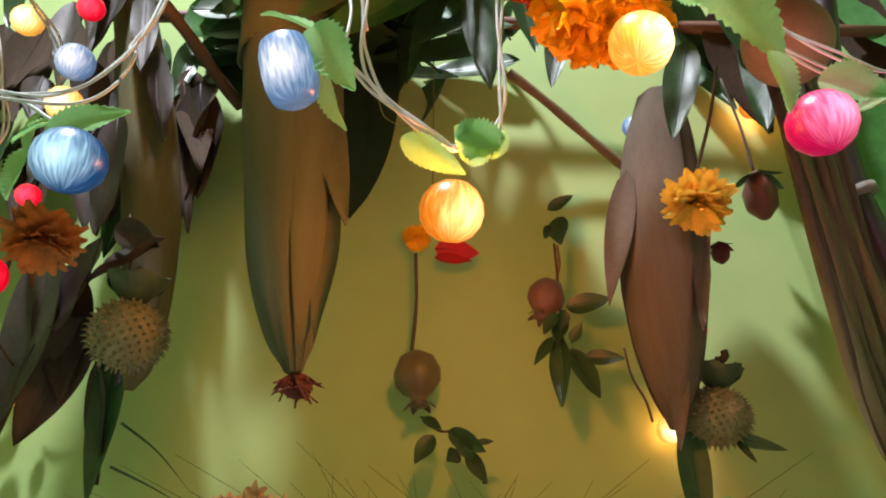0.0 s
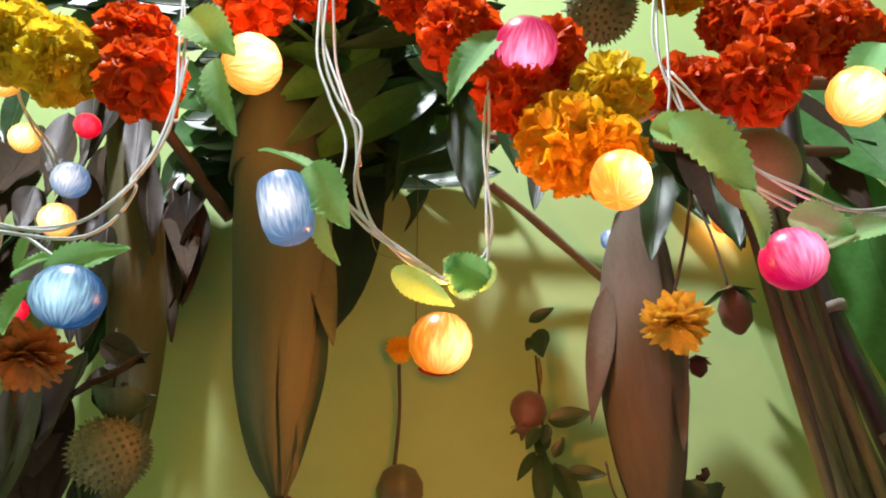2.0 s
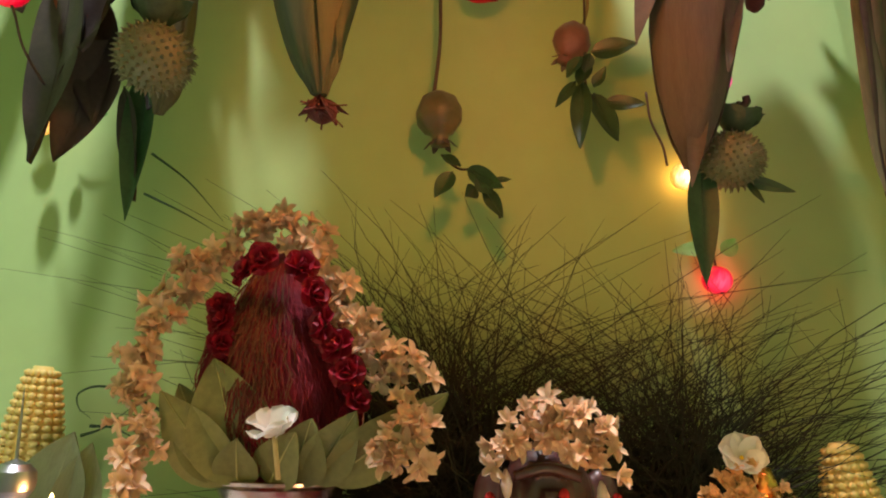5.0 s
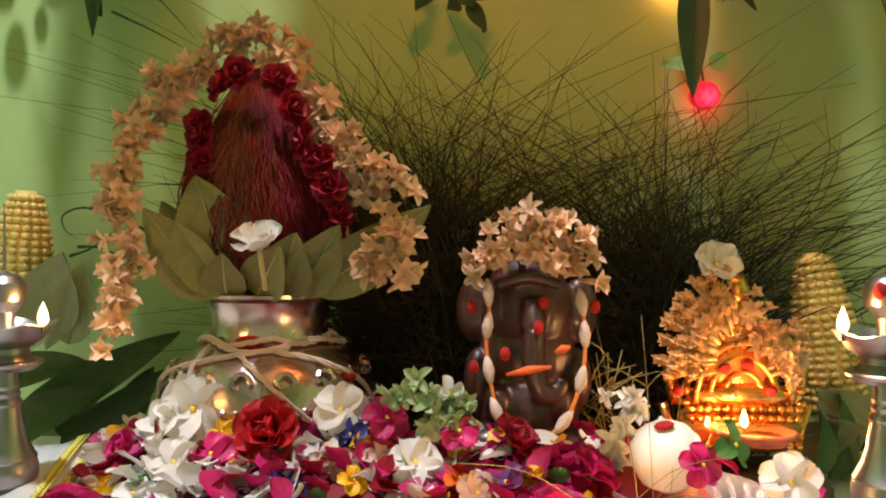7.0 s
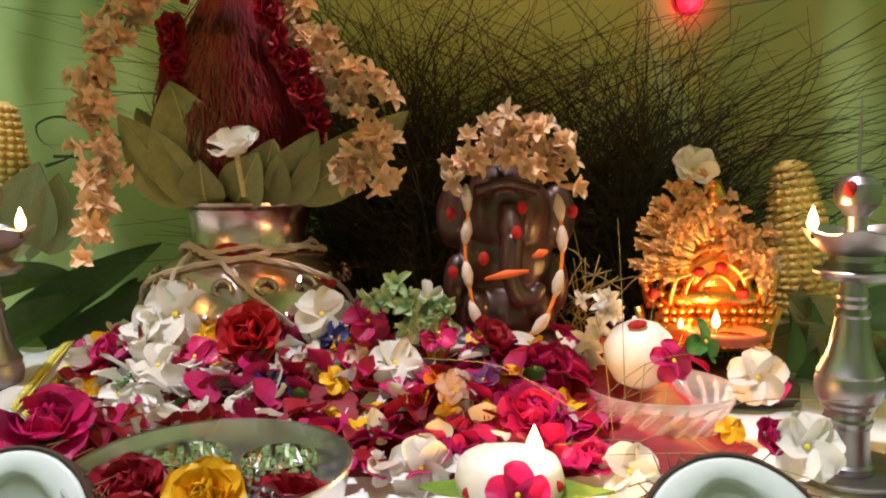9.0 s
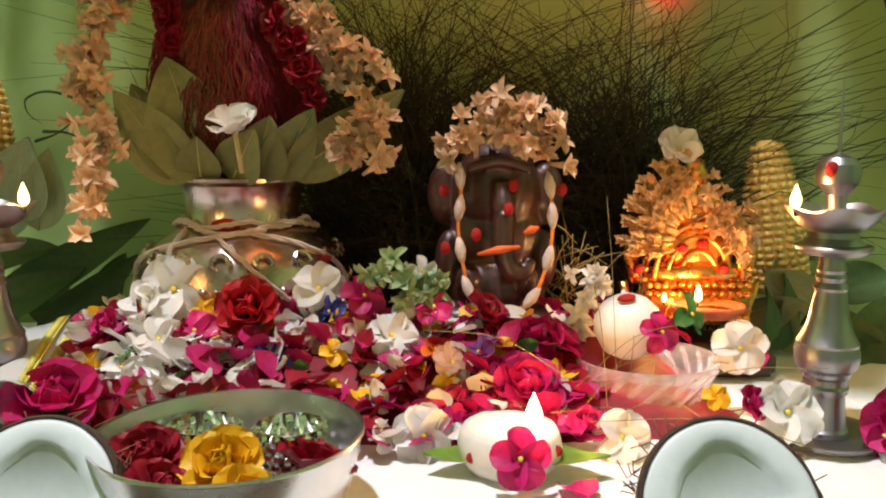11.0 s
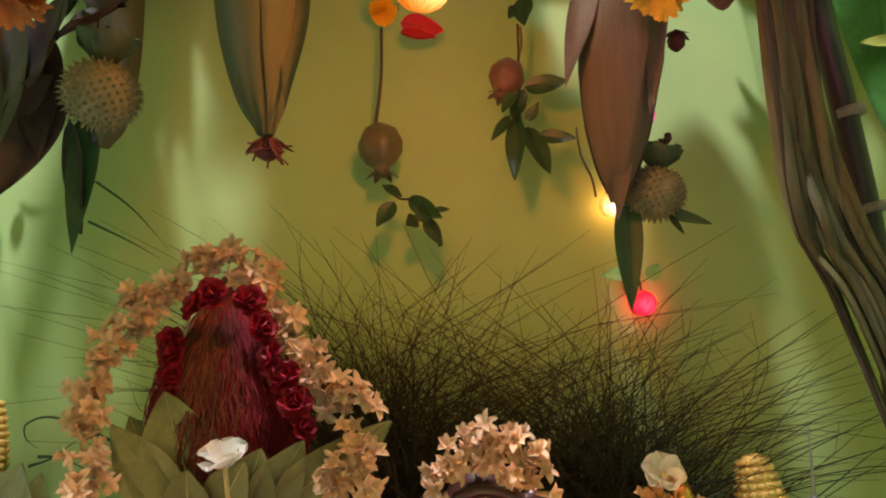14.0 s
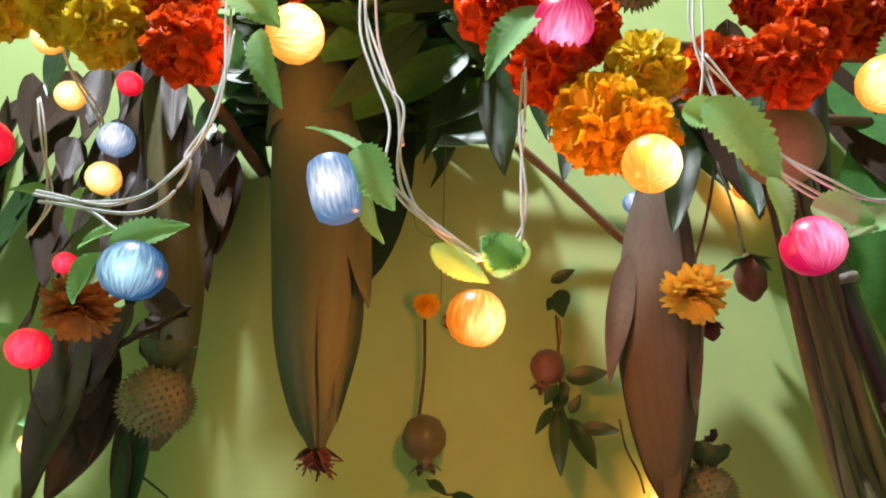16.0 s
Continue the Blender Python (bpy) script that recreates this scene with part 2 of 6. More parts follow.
def tube(pts, radius, seg=8, bm=None, taper=None):
    """A round rod along the points; radius may be a number or a function of 0..1."""
    bm = bm or bmesh.new()
    pts = [Vector(p) for p in pts]
    last, n = None, len(pts)
    up = Vector((0.13, 0.21, 0.97))
    for i, p in enumerate(pts):
        d = (pts[min(i + 1, n - 1)] - pts[max(i - 1, 0)]).normalized()
        if abs(d @ up) > 0.98:
            up = Vector((0.9, 0.3, 0.1))
        a = d.cross(up).normalized()
        b = d.cross(a)
        r = radius(i / (n - 1)) if callable(radius) else radius
        ring = [bm.verts.new(p + (a * math.cos(k * 2 * math.pi / seg) + b * math.sin(k * 2 * math.pi / seg)) * r) for k in range(seg)]
        if last:
            for k in range(seg):
                bm.faces.new((last[k], last[(k + 1) % seg], ring[(k + 1) % seg], ring[k]))
        else:
            bm.faces.new(ring[::-1])
        last = ring
    bm.faces.new(last)
    return bm


def sheet(length, width, shape, cup=0.0, bend=0.0, nu=8, nv=4, ruffle=0.0, fold=0.0, bm=None, m=None, seed=0, twist=0.0):
    """A petal or leaf: it grows along +y from the origin; shape(u) gives its half width 0..1; cup curls the sides up, bend the tip."""
    bm = bm or bmesh.new()
    m = m or Matrix()
    rng = random.Random(seed)
    ph = rng.random() * 6
    grid = []
    for i in range(nu + 1):
        u = i / nu
        w = max(0.02, shape(u)) * width / 2
        a = bend * u
        y = length * (math.sin(a) / bend if abs(bend) > 1e-4 else u)
        z = length * ((1 - math.cos(a)) / bend if abs(bend) > 1e-4 else 0)
        row = []
        for j in range(nv + 1):
            s = 2 * j / nv - 1
            lift = cup * w * s * s + fold * w * abs(s) + ruffle * width * math.sin(ph + s * 7 + u * 9) * u * abs(s)
            x = s * w
            tw = twist * u
            row.append(bm.verts.new(m @ Vector((x * math.cos(tw) - lift * math.sin(tw), y - lift * math.sin(a), z + lift * math.cos(a) * math.cos(tw) + x * math.sin(tw)))))
        grid.append(row)
    for a, b in zip(grid, grid[1:]):
        for j in range(nv):
            bm.faces.new((a[j], a[j + 1], b[j + 1], b[j]))
    return bm


def leaf_shape(u):
    return math.sin(math.pi * min(1, u ** 0.8)) ** 0.8 * (1 - 0.25 * u) + 0.02


def toothed_shape(u):
    return leaf_shape(u) * (0.88 + 0.24 * ((u * 13) % 1))


def petal_shape(u):
    return (0.35 + 0.65 * math.sin(math.pi * 0.62 * u)) * (1 if u < 0.66 else math.sqrt(max(0, 1 - ((u - 0.66) / 0.355) ** 2)))


def pod_shape(u):
    return math.sin(math.pi * min(1, 0.05 + 0.95 * u)) ** 0.6


def aim(place, way, spin=0.0):
    """A pose at place whose +y axis points along way."""
    q = Vector(way).to_track_quat("Y", "Z").to_matrix().to_4x4()
    return Matrix.Translation(place) @ q @ Matrix.Rotation(spin, 4, "Y")


def face(place, way, spin=0.0, front=(0, -1, 0.1)):
    """A pose at place, +y along way, with the flat side turned to the room; spin turns it about its length."""
    y = Vector(way).normalized()
    f = Vector(front)
    z = f - y * f.dot(y)
    z = z.normalized() if z.length > 0.05 else Vector((0, 0, 1)).cross(y).normalized()
    x = y.cross(z)
    m = Matrix((x, y, z)).transposed().to_4x4()
    return Matrix.Translation(place) @ m @ Matrix.Rotation(spin, 4, "Y")


def ball(radius, seg=16, rings=10, squash=1.0, bm=None, at=(0, 0, 0)):
    bm = bm or bmesh.new()
    bmesh.ops.create_uvsphere(bm, u_segments=seg, v_segments=rings, radius=radius, matrix=Matrix.Translation(at) @ Matrix.Diagonal((1, 1, squash, 1)))
    return bm


def box(sx, sy, sz, bevel=0.0, at=(0, 0, 0), bm=None):
    own = bmesh.new()
    bmesh.ops.create_cube(own, size=1, matrix=Matrix.Translation(at) @ Matrix.Diagonal((sx, sy, sz, 1)))
    if bevel:
        bmesh.ops.bevel(own, geom=own.edges[:], offset=bevel, segments=2, affect="EDGES")
    return own


# ---- the setting ----
def slab(name, x0, x1, y0, y1, z0, z1, material, label):
    bm = box(x1 - x0, y1 - y0, z1 - z0)
    ob = part(name, bm, material, None, smooth=False)
    ob.location = ((x0 + x1) / 2, (y0 + y1) / 2, (z0 + z1) / 2)
    return tagged(ob, label, name.split("_")[0], kind="structure")


ROOMWALL = mat("cream_wall_paint", (0.6, 0.58, 0.48), 0.8, vary=0.05, scale=4, bump=0.05)
FLOORM = mat("grey_floor", (0.3, 0.28, 0.26), 0.5, vary=0.15, scale=6)
slab("wall_back", -1.6, 2.2, 0.815, 0.9, -0.75, 2.85, WALL, "plain light green painted wall behind the altar")
slab("wall_left", -1.7, -1.6, -2.5, 0.9, -0.75, 2.85, WALL, "plain green painted side wall")
slab("wall_right", 2.2, 2.3, -2.5, 0.9, -0.75, 2.85, WALL, "plain green painted side wall")
slab("wall_front", -1.7, 2.3, -2.6, -2.5, -0.75, 2.85, ROOMWALL, "plain cream painted wall behind the viewer")
slab("ceiling", -1.7, 2.3, -2.6, 0.9, 2.85, 2.95, ROOMWALL, "plain pale room ceiling")
slab("floor", -1.7, 2.3, -2.6, 0.9, -0.85, -0.75, FLOORM, "plain grey room floor")

TABLEWOOD = mat("dark_table_wood", (0.09, 0.05, 0.03), 0.5, vary=0.3, scale=10, bump=0.2, stretch=(0.4, 4, 4))
tb = thing("altar_table", (0.25, 0.5, -0.75), "dark wooden table that carries the altar", "table")
o = part("tabletop", box(1.7, 0.6, 0.04, 0.006), TABLEWOOD, tb)
o.location = (0, 0, 0.729)
leg = part("leg", box(0.06, 0.06, 0.70, 0.006), TABLEWOOD, tb)
leg.location = (-0.8, -0.25, 0.35)
for sx, sy in ((0.8, -0.25), (-0.8, 0.25), (0.8, 0.25)):
    again(leg, pose(sx, sy, 0.35))


def towel():
    bm = bmesh.new()
    nx, ny = 120, 50
    vs = [[bm.verts.new((-0.52 + 1.3 * i / nx, 0.25 + 0.54 * j / ny,
                         0.005 + 0.004 * noise.noise((i * 0.12, j * 0.15, 0)) + 0.0012 * noise.noise((i * 0.9, j * 0.9, 3)))) for i in range(nx + 1)] for j in range(ny + 1)]
    for a, b in zip(vs, vs[1:]):
        for i in range(nx):
            bm.faces.new((a[i], a[i + 1], b[i + 1], b[i]))
    return bm


tw = thing("towel", (0, 0, 0), "white fluffy cotton towel spread over the table", "cloth")
part("cloth", towel(), CLOTH, tw)


# folded border cloth that looks out on the far side
def border_cloth(place, turn, long, wide, label):
    t = thing("silk_cloth", place, label, "cloth", turn=(0, 0, turn))
    bm = bmesh.new()
    nu, nv = 26, 20
    g = [[bm.verts.new((long * (i / nu - 0.5), wide * (j / nv - 0.5), 0.02 + 0.006 * math.sin(i * 0.5) * (j / nv) + 0.01 * (1 - (2 * j / nv - 1) ** 4))) for i in range(nu + 1)] for j in range(nv + 1)]
    for a, b in zip(g, g[1:]):
        for i in range(nu):
            bm.faces.new((a[i], a[i + 1], b[i + 1], b[i]))
    bmesh.ops.solidify(bm, geom=bm.faces[:], thickness=0.006)
    part("fold", bm, CLOTH, t)
    for k in range(2):
        bm = bmesh.new()
        for i in range(40):
            for s in (-1, 1):
                c = Vector((long * 0.5 - 0.012 - 0.014 * k, wide * (i / 40 - 0.5), 0.0335 + 0.01 * (1 - (2 * i / 40 - 1) ** 4)))
                tube([c + Vector((-0.005, 0, 0)), c + Vector((0, s * 0.004, 0.001)), c + Vector((0.005, 0, 0))], 0.0011, 4, bm)
        part("gold_border", bm, GOLDTHREAD, t, "woven gold zigzag border")
    return t


def draped_cloth(corners, label):
    """A folded cloth over four corners; the woven border runs from the second corner to the third."""
    c = [Vector(p) for p in corners]
    t = thing("silk_cloth", c[1], label, "cloth")

    def at(u, v, up=0.0):
        p = c[0].lerp(c[1], u).lerp(c[3].lerp(c[2], u), v) - c[1]
        return p + Vector((0, 0, up + 0.003 * math.sin(u * 9 + v * 3) - 0.010 * max(0, u - 0.85) / 0.15))
    bm = bmesh.new()
    g = [[bm.verts.new(at(i / 24, j / 16)) for i in range(25)] for j in range(17)]
    for a, b in zip(g, g[1:]):
        for i in range(24):
            bm.faces.new((a[i], a[i + 1], b[i + 1], b[i]))
    bmesh.ops.solidify(bm, geom=bm.faces[:], thickness=0.006)
    part("fold", bm, CLOTH, t)
    for k in range(2):
        bm = bmesh.new()
        n = 34
        tube([at(0.985 - 0.14 * k, j / n, 0.002) for j in range(n + 1)], 0.0011, 4, bm)
        for j in range(n):
            tube([at(0.965 - 0.14 * k, j / n, 0.002), at(0.90 - 0.14 * k, (j + 0.5) / n, 0.002), at(0.965 - 0.14 * k, (j + 1) / n, 0.002)], 0.0009, 4, bm)
        part("gold_border", bm, GOLDTHREAD, t, "woven gold zigzag border")
    return t


draped_cloth(((-0.12, 0.553, 0.055), (-0.028, 0.578, 0.055), (0.016, 0.406, 0.055), (-0.02, 0.375, 0.055)), "white silk cloth with a gold zigzag border")
border_cloth((0.600, 0.345, -0.012), 80, 0.10, 0.10, "white silk cloth corner with a gold border")


# ---- silver pot with its coconut ----
def relief_scroll(radius, z, size, drop=0.0):
    """A raised curl that lies on a round belly."""
    pts = []
    for k in range(9):
        u = k / 8 * 1.6 * math.pi
        r = size * (1 - 0.09 * k)
        pts.append((math.cos(u) * r / radius, z + math.sin(u) * r))
    return tube([((radius - drop * abs(zz - z)) * math.cos(aa), (radius - drop * abs(zz - z)) * math.sin(aa), zz) for aa, zz in pts], 0.0026, 6)


PX, PY = 0.096, 0.63
pot = thing("water_pot", (PX, PY, 0.0), "round embossed silver water pot tied with cotton thread", "pot")
part("body", lathe([(0.0, 0.004), (0.05, 0.004), (0.055, 0.01), (0.075, 0.026), (0.089, 0.05), (0.093, 0.075), (0.0935, 0.082), (0.0955, 0.087), (0.0935, 0.092),
                    (0.088, 0.106), (0.076, 0.120), (0.062, 0.130), (0.054, 0.135), (0.0515, 0.140), (0.051, 0.15), (0.052, 0.162), (0.056, 0.170), (0.0605, 0.1735), (0.061, 0.1765),
                    (0.0595, 0.1775), (0.055, 0.174), (0.049, 0.166), (0.047, 0.15)], 64), SILVER, pot)
def round_pot(name, bm, count, label=""):
    """The same raised ornament set round the belly."""
    first = part(name, bm, SILVER, pot, label)
    for k in range(1, count):
        again(first, Matrix.Rotation(2 * math.pi * k / count, 4, "Z"))


round_pot("scroll", relief_scroll(0.0885, 0.108, 0.010, 0.45), 16, "raised scroll ornament")
round_pot("leaf_relief", relief_scroll(0.0915, 0.056, 0.008), 18)
pts = [(-0.33 + 0.66 * k / 10, 0.083 - 0.045 * math.sin(math.pi * k / 10)) for k in range(11)]
round_pot("petal_arch", tube([((0.0945 - (0.083 - z) * 0.18) * math.cos(q), (0.0945 - (0.083 - z) * 0.18) * math.sin(q), z) for q, z in pts], 0.0028, 6), 9, "raised petal arch on the belly")
round_pot("bead", ball(0.0026, 8, 6, at=(0.0955, 0, 0.0875)), 56)


def thread_loop(pts, r=0.0019):
    bm = bmesh.new()
    line = smooth_line(pts, 8)
    for k in range(3):
        tube([p + Vector((0.0012 * math.sin(i * 0.5 + k * 2.1), 0.0006 * math.cos(i * 0.7 + k), 0.0014 * math.cos(i * 0.5 + k * 2.1))) for i, p in enumerate(line)], r * 0.6, 6, bm)
    return bm


def on_belly(angle, z, out=0.0055):
    prof = [(0.089, 0.05), (0.0935, 0.08), (0.088, 0.106), (0.076, 0.120), (0.062, 0.130), (0.052, 0.137), (0.052, 0.16)]
    r = np.interp(z, [p[1] for p in prof], [p[0] for p in prof]) + out
    a = radians(angle)
    return (r * math.sin(a), -r * math.cos(a), z)


part("thread", thread_loop([on_belly(a, 0.138 + 0.003 * math.sin(a * 0.1)) for a in range(-180, 181, 20)]), THREAD, pot, "cotton thread round the neck")
part("thread", thread_loop([on_belly(a, 0.135 - 0.004 * math.cos(a * 0.06)) for a in range(-180, 181, 20)]), THREAD, pot)
part("thread", thread_loop([on_belly(-88, 0.05), on_belly(-80, 0.09), on_belly(-55, 0.112), on_belly(-25, 0.125), on_belly(5, 0.131), on_belly(30, 0.133)]), THREAD, pot)
part("thread", thread_loop([on_belly(20, 0.131), on_belly(45, 0.124), on_belly(68, 0.105), on_belly(85, 0.07), on_belly(92, 0.04)]), THREAD, pot)
part("thread", thread_loop([on_belly(-38, 0.134), on_belly(-32, 0.115), on_belly(-22, 0.09), on_belly(-12, 0.07), on_belly(-6, 0.045)]), THREAD, pot)
part("thread", thread_loop([on_belly(-6, 0.13), on_belly(10, 0.115), on_belly(26, 0.092), on_belly(40, 0.07), on_belly(52, 0.045)]), THREAD, pot)
for a, z, s in ((-3, 0.137, 0.011), (-28, 0.105, 0.006), (62, 0.108, 0.007), (-14, 0.07, 0.007)):
    o = part("powder_dab", ball(s, 10, 6, 0.6), KUMKUM, pot, "red powder on the thread")
    o.location = on_belly(a, z, 0.001)
    o.scale = (1.2, 0.45, 1)

# the red-wrapped coconut that stands in the pot, hung with red flowers
coco = thing("coconut", (0.091, 0.64, 0.15), "hairy coconut wrapped in red, standing in the silver pot", "coconut")
NUT_Z = [0, 0.03, 0.06, 0.10, 0.14, 0.18, 0.21, 0.235, 0.245]
NUT_R = [0.03, 0.055, 0.068, 0.072, 0.064, 0.048, 0.032, 0.014, 0.002]
bm = lathe([(np.interp(z, NUT_Z, NUT_R), z) for z in np.linspace(0, 0.245, 26)], 48)
for v in bm.verts:
    v.co.x *= 1 + 0.07 * noise.noise(v.co * 34)
    v.co.y *= 1 + 0.07 * noise.noise(v.co * 34 + Vector((5, 0, 0)))
part("nut", bm, mat("red_wrap", (0.20, 0.004, 0.016), 0.85, vary=0.5, scale=40, bump=0.7, sheen=0.3), coco)
rng = random.Random(5)
for name, count, lo, hi, r, material, lab in (("fibre_tuft", 340, -0.75, 0.35, 0.00038, FIBRE, "orange-brown coconut hair"), ("red_fibre", 620, -1.3, 1.3, 0.00036, mat("red_fibre", (0.22, 0.005, 0.014), 0.85, vary=0.4), "dark red dyed hair")):
    bm = bmesh.new()
    for i in range(count):
        a = rng.uniform(lo, hi) if name == "red_fibre" else max(lo, min(hi, rng.gauss(-0.2, 0.28)))
        z0 = rng.uniform(0.02, 0.14) if name == "red_fibre" else rng.uniform(0.06, 0.14)
        top = z0 + rng.uniform(0.03, 0.08)
        pts = []
        for k in range(5):
            z = z0 + (top - z0) * k / 4
            rr = np.interp(z, NUT_Z, NUT_R) + 0.002 + rng.uniform(0, 0.006)
            aa = a * (1 - 0.3 * k / 4) + rng.uniform(-0.07, 0.07)
            pts.append((rr * math.sin(aa), -rr * math.cos(aa), z))
        tube(pts, r, 3, bm)
    part(name, bm, material, coco, lab)


# ---- flowers ----
def rose_petal(u):
    """Broad and round, narrow only at its foot."""
    return (0.5 + 0.5 * min(1, u / 0.45)) * math.sqrt(max(0.0, 1 - max(0.0, (u - 0.5) / 0.502) ** 2.4))


def rose_parts(owner, material, size, rings=((3, 0.30, 86, 0.5), (4, 0.5, 78, 0.35), (5, 0.75, 64, -0.35), (6, 1.0, 44, -0.8)), seed=1):
    """Petals in spiral rings, wrapped and upright inside, rolled open outside; every petal is a piece."""
    rng = random.Random(seed)
    size *= 0.86
    for k, (count, far, lift, roll) in enumerate(rings):
        base = None
        for i in range(count):
            m = Matrix.Rotation(2 * math.pi * (i + 0.5 * k) / count + rng.uniform(-0.15, 0.15), 4, "Z") @ Matrix.Translation((0, size * (0.05 + 0.045 * k), size * (0.10 - 0.035 * k))) \
                @ Matrix.Rotation(radians(lift + rng.uniform(-8, 8)), 4, "X")
            if base is None:
                base = part("petal", sheet(size * (0.36 + 0.16 * far), size * (0.36 + 0.40 * far), rose_petal, 0.85 - 0.12 * k, roll, 12, 8, 0.035, seed=k + seed), material, owner)
                base.matrix_basis = m
            else:
                again(base, m)


def rose(place, size, material, label, turn=(20, 0, 0), seed=1, group="roses on the altar", rings=None):
    t = thing("rose", place, label, "flower", group, turn=turn)
    if rings:
        rose_parts(t, material, size, rings, seed)
    else:
        rose_parts(t, material, size, seed=seed)
    part("cup", ball(size * 0.16, 10, 6, 0.7), LEAF, t)
    return t


def open_flower(place, size, material, label, turn=(35, 0, 0), petals=5, group="open flowers on the altar", broad=1.0, bend=0.6, lift=18, seed=0):
    t = thing("blossom", place, label, "flower", group, turn=turn)
    base = None
    rng = random.Random(seed)
    for i in range(petals):
        m = Matrix.Rotation(2 * math.pi * i / petals + rng.uniform(-0.16, 0.16), 4, "Z") @ Matrix.Rotation(radians(lift + rng.uniform(-14, 18)), 4, "X") @ Matrix.Rotation(rng.uniform(0.1, 0.4), 4, "Y")
        if base is None:
            base = part("petal", sheet(size * 0.5, size * 0.47 * broad, rose_petal, 0.5, bend * -1.5, 10, 7, 0.09, seed=seed), material, t)
            base.matrix_basis = m
        else:
            again(base, m)
    o = part("eye", ball(size * 0.045, 8, 6, 0.6), YELLOWC, t)
    o.location = (0, 0, 0.004)
    return t


def jasmine_mesh(size, seed=0, buds=False):
    """A small cream flower: a thin tube and five or six narrow petals."""
    bm = bmesh.new()
    rng = random.Random(seed)
    tube([(0, 0, 0), (0, 0, size * 0.45)], lambda u: size * (0.05 + 0.05 * u), 6, bm)
    for i in range(6):
        m = Matrix.Translation((0, 0, size * 0.42)) @ Matrix.Rotation(2 * math.pi * i / 6 + rng.uniform(-0.2, 0.2), 4, "Z") @ Matrix.Rotation(radians(78 if buds else rng.uniform(18, 52)), 4, "X")
        sheet(size * rng.uniform(0.42, 0.56), size * rng.uniform(0.22, 0.31), pod_shape, 0.7, rng.uniform(-0.9, 0.3), 5, 4, bm=bm, m=m)
    return bm


def garland(name, line, size, label, count, spread=0.012, material=CREAM, group="", seed=1, front=(0, -1, 0.15)):
    """Cream flowers tied closely along a thread."""
    rng = random.Random(seed)
    line = smooth_line(line, 10)
    start = line[0]
    t = thing(name, start, label, "garland", group)
    line = [p - start for p in line]
    part("thread", tube(line, 0.0012, 5), THREAD, t)
    kinds = [part("flower", jasmine_mesh(size, k), material, t) for k in range(3)]
    buds = part("flower_bud", jasmine_mesh(size * 0.9, 7, True), material, t)
    pool = kinds + [buds]
    for i in range(count):
        u = (i + rng.random()) / count * (len(line) - 1)
        p = line[int(u)].lerp(line[min(int(u) + 1, len(line) - 1)], u % 1)
        d = (Vector((rng.uniform(-1, 1), rng.uniform(-1, 0.25), rng.uniform(-0.8, 0.9))) + Vector(front) * 0.5).normalized()
        m = Matrix.Translation(p + Vector((rng.uniform(-1, 1), rng.uniform(-1, 0.3), rng.uniform(-1, 1))) * spread) @ d.to_track_quat("Z", "Y").to_matrix().to_4x4() @ Matrix.Diagonal((*[rng.uniform(0.8, 1.2)] * 3, 1))
        if i < 4:
            pool[i].matrix_basis = m
        else:
            again(pool[rng.choice((0, 0, 1, 1, 2, 2, 3))], m)
    return t


def bud_spray(name, centre, size, label):
    """Rows of closed buds that point outward from the figure, like a fan."""
    t = thing(name, centre, label, "garland")
    rng = random.Random(17)
    bud = part("flower_bud", jasmine_mesh(size, 5, True), mat("golden_bud", (0.80, 0.50, 0.22), 0.6, vary=0.2, scale=60, trans=0.25, piece=0.2), t)
    for i in range(74):
        row = i % 3
        ang = radians(104 + 84 * (i / 74) + rng.uniform(-5, 5))
        way = Vector((math.cos(ang), rng.uniform(-0.5, 0.0), math.sin(ang))).normalized()
        r = 0.026 + 0.011 * row + rng.uniform(-0.003, 0.003)
        p = Vector((math.cos(ang) * r * 0.95, -0.012 - 0.006 * (2 - row), math.sin(ang) * r * 1.25))
        m = Matrix.Translation(p) @ way.to_track_quat("Z", "Y").to_matrix().to_4x4() @ Matrix.Diagonal((*[rng.uniform(0.85, 1.2)] * 3, 1))
        if i:
            again(bud, m)
        else:
            bud.matrix_basis = m
    return t


# long garland over the coconut, down both sides of the pot
garland("flower_garland", [(-0.010, 0.550, 0.141), (-0.002, 0.560, 0.188), (-0.006, 0.570, 0.230), (-0.020, 0.585, 0.273), (-0.006, 0.600, 0.312), (0.015, 0.610, 0.352), (0.047, 0.620, 0.381), (0.082, 0.620, 0.400),
        (0.117, 0.620, 0.379), (0.144, 0.610, 0.340), (0.165, 0.600, 0.310), (0.190, 0.590, 0.282), (0.220, 0.575, 0.262)], 0.025, "long cream jasmine garland draped over the coconut", 200, 0.010, seed=3)
garland("flower_garland", [(0.221, 0.560, 0.232), (0.217, 0.560, 0.214), (0.203, 0.560, 0.201), (0.223, 0.560, 0.187)], 0.026, "hanging end of the cream jasmine garland", 26, 0.012, seed=9)
garland("flower_garland", [(0.296, 0.590, 0.203), (0.306, 0.585, 0.220), (0.331, 0.580, 0.228), (0.354, 0.580, 0.218), (0.365, 0.585, 0.196)], 0.024, "cream jasmine garland laid on the clay statue", 66, 0.012, seed=4)
bud_spray("flower_garland", (0.496, 0.600, 0.122), 0.024, "fan of golden cream buds tied beside the golden figure")
garland("flower_garland", [(0.508, 0.600, 0.168), (0.513, 0.600, 0.147), (0.522, 0.600, 0.130), (0.536, 0.600, 0.138), (0.517, 0.595, 0.117)], 0.020, "cream blossoms hung beside the golden figure", 40, 0.010, seed=8)
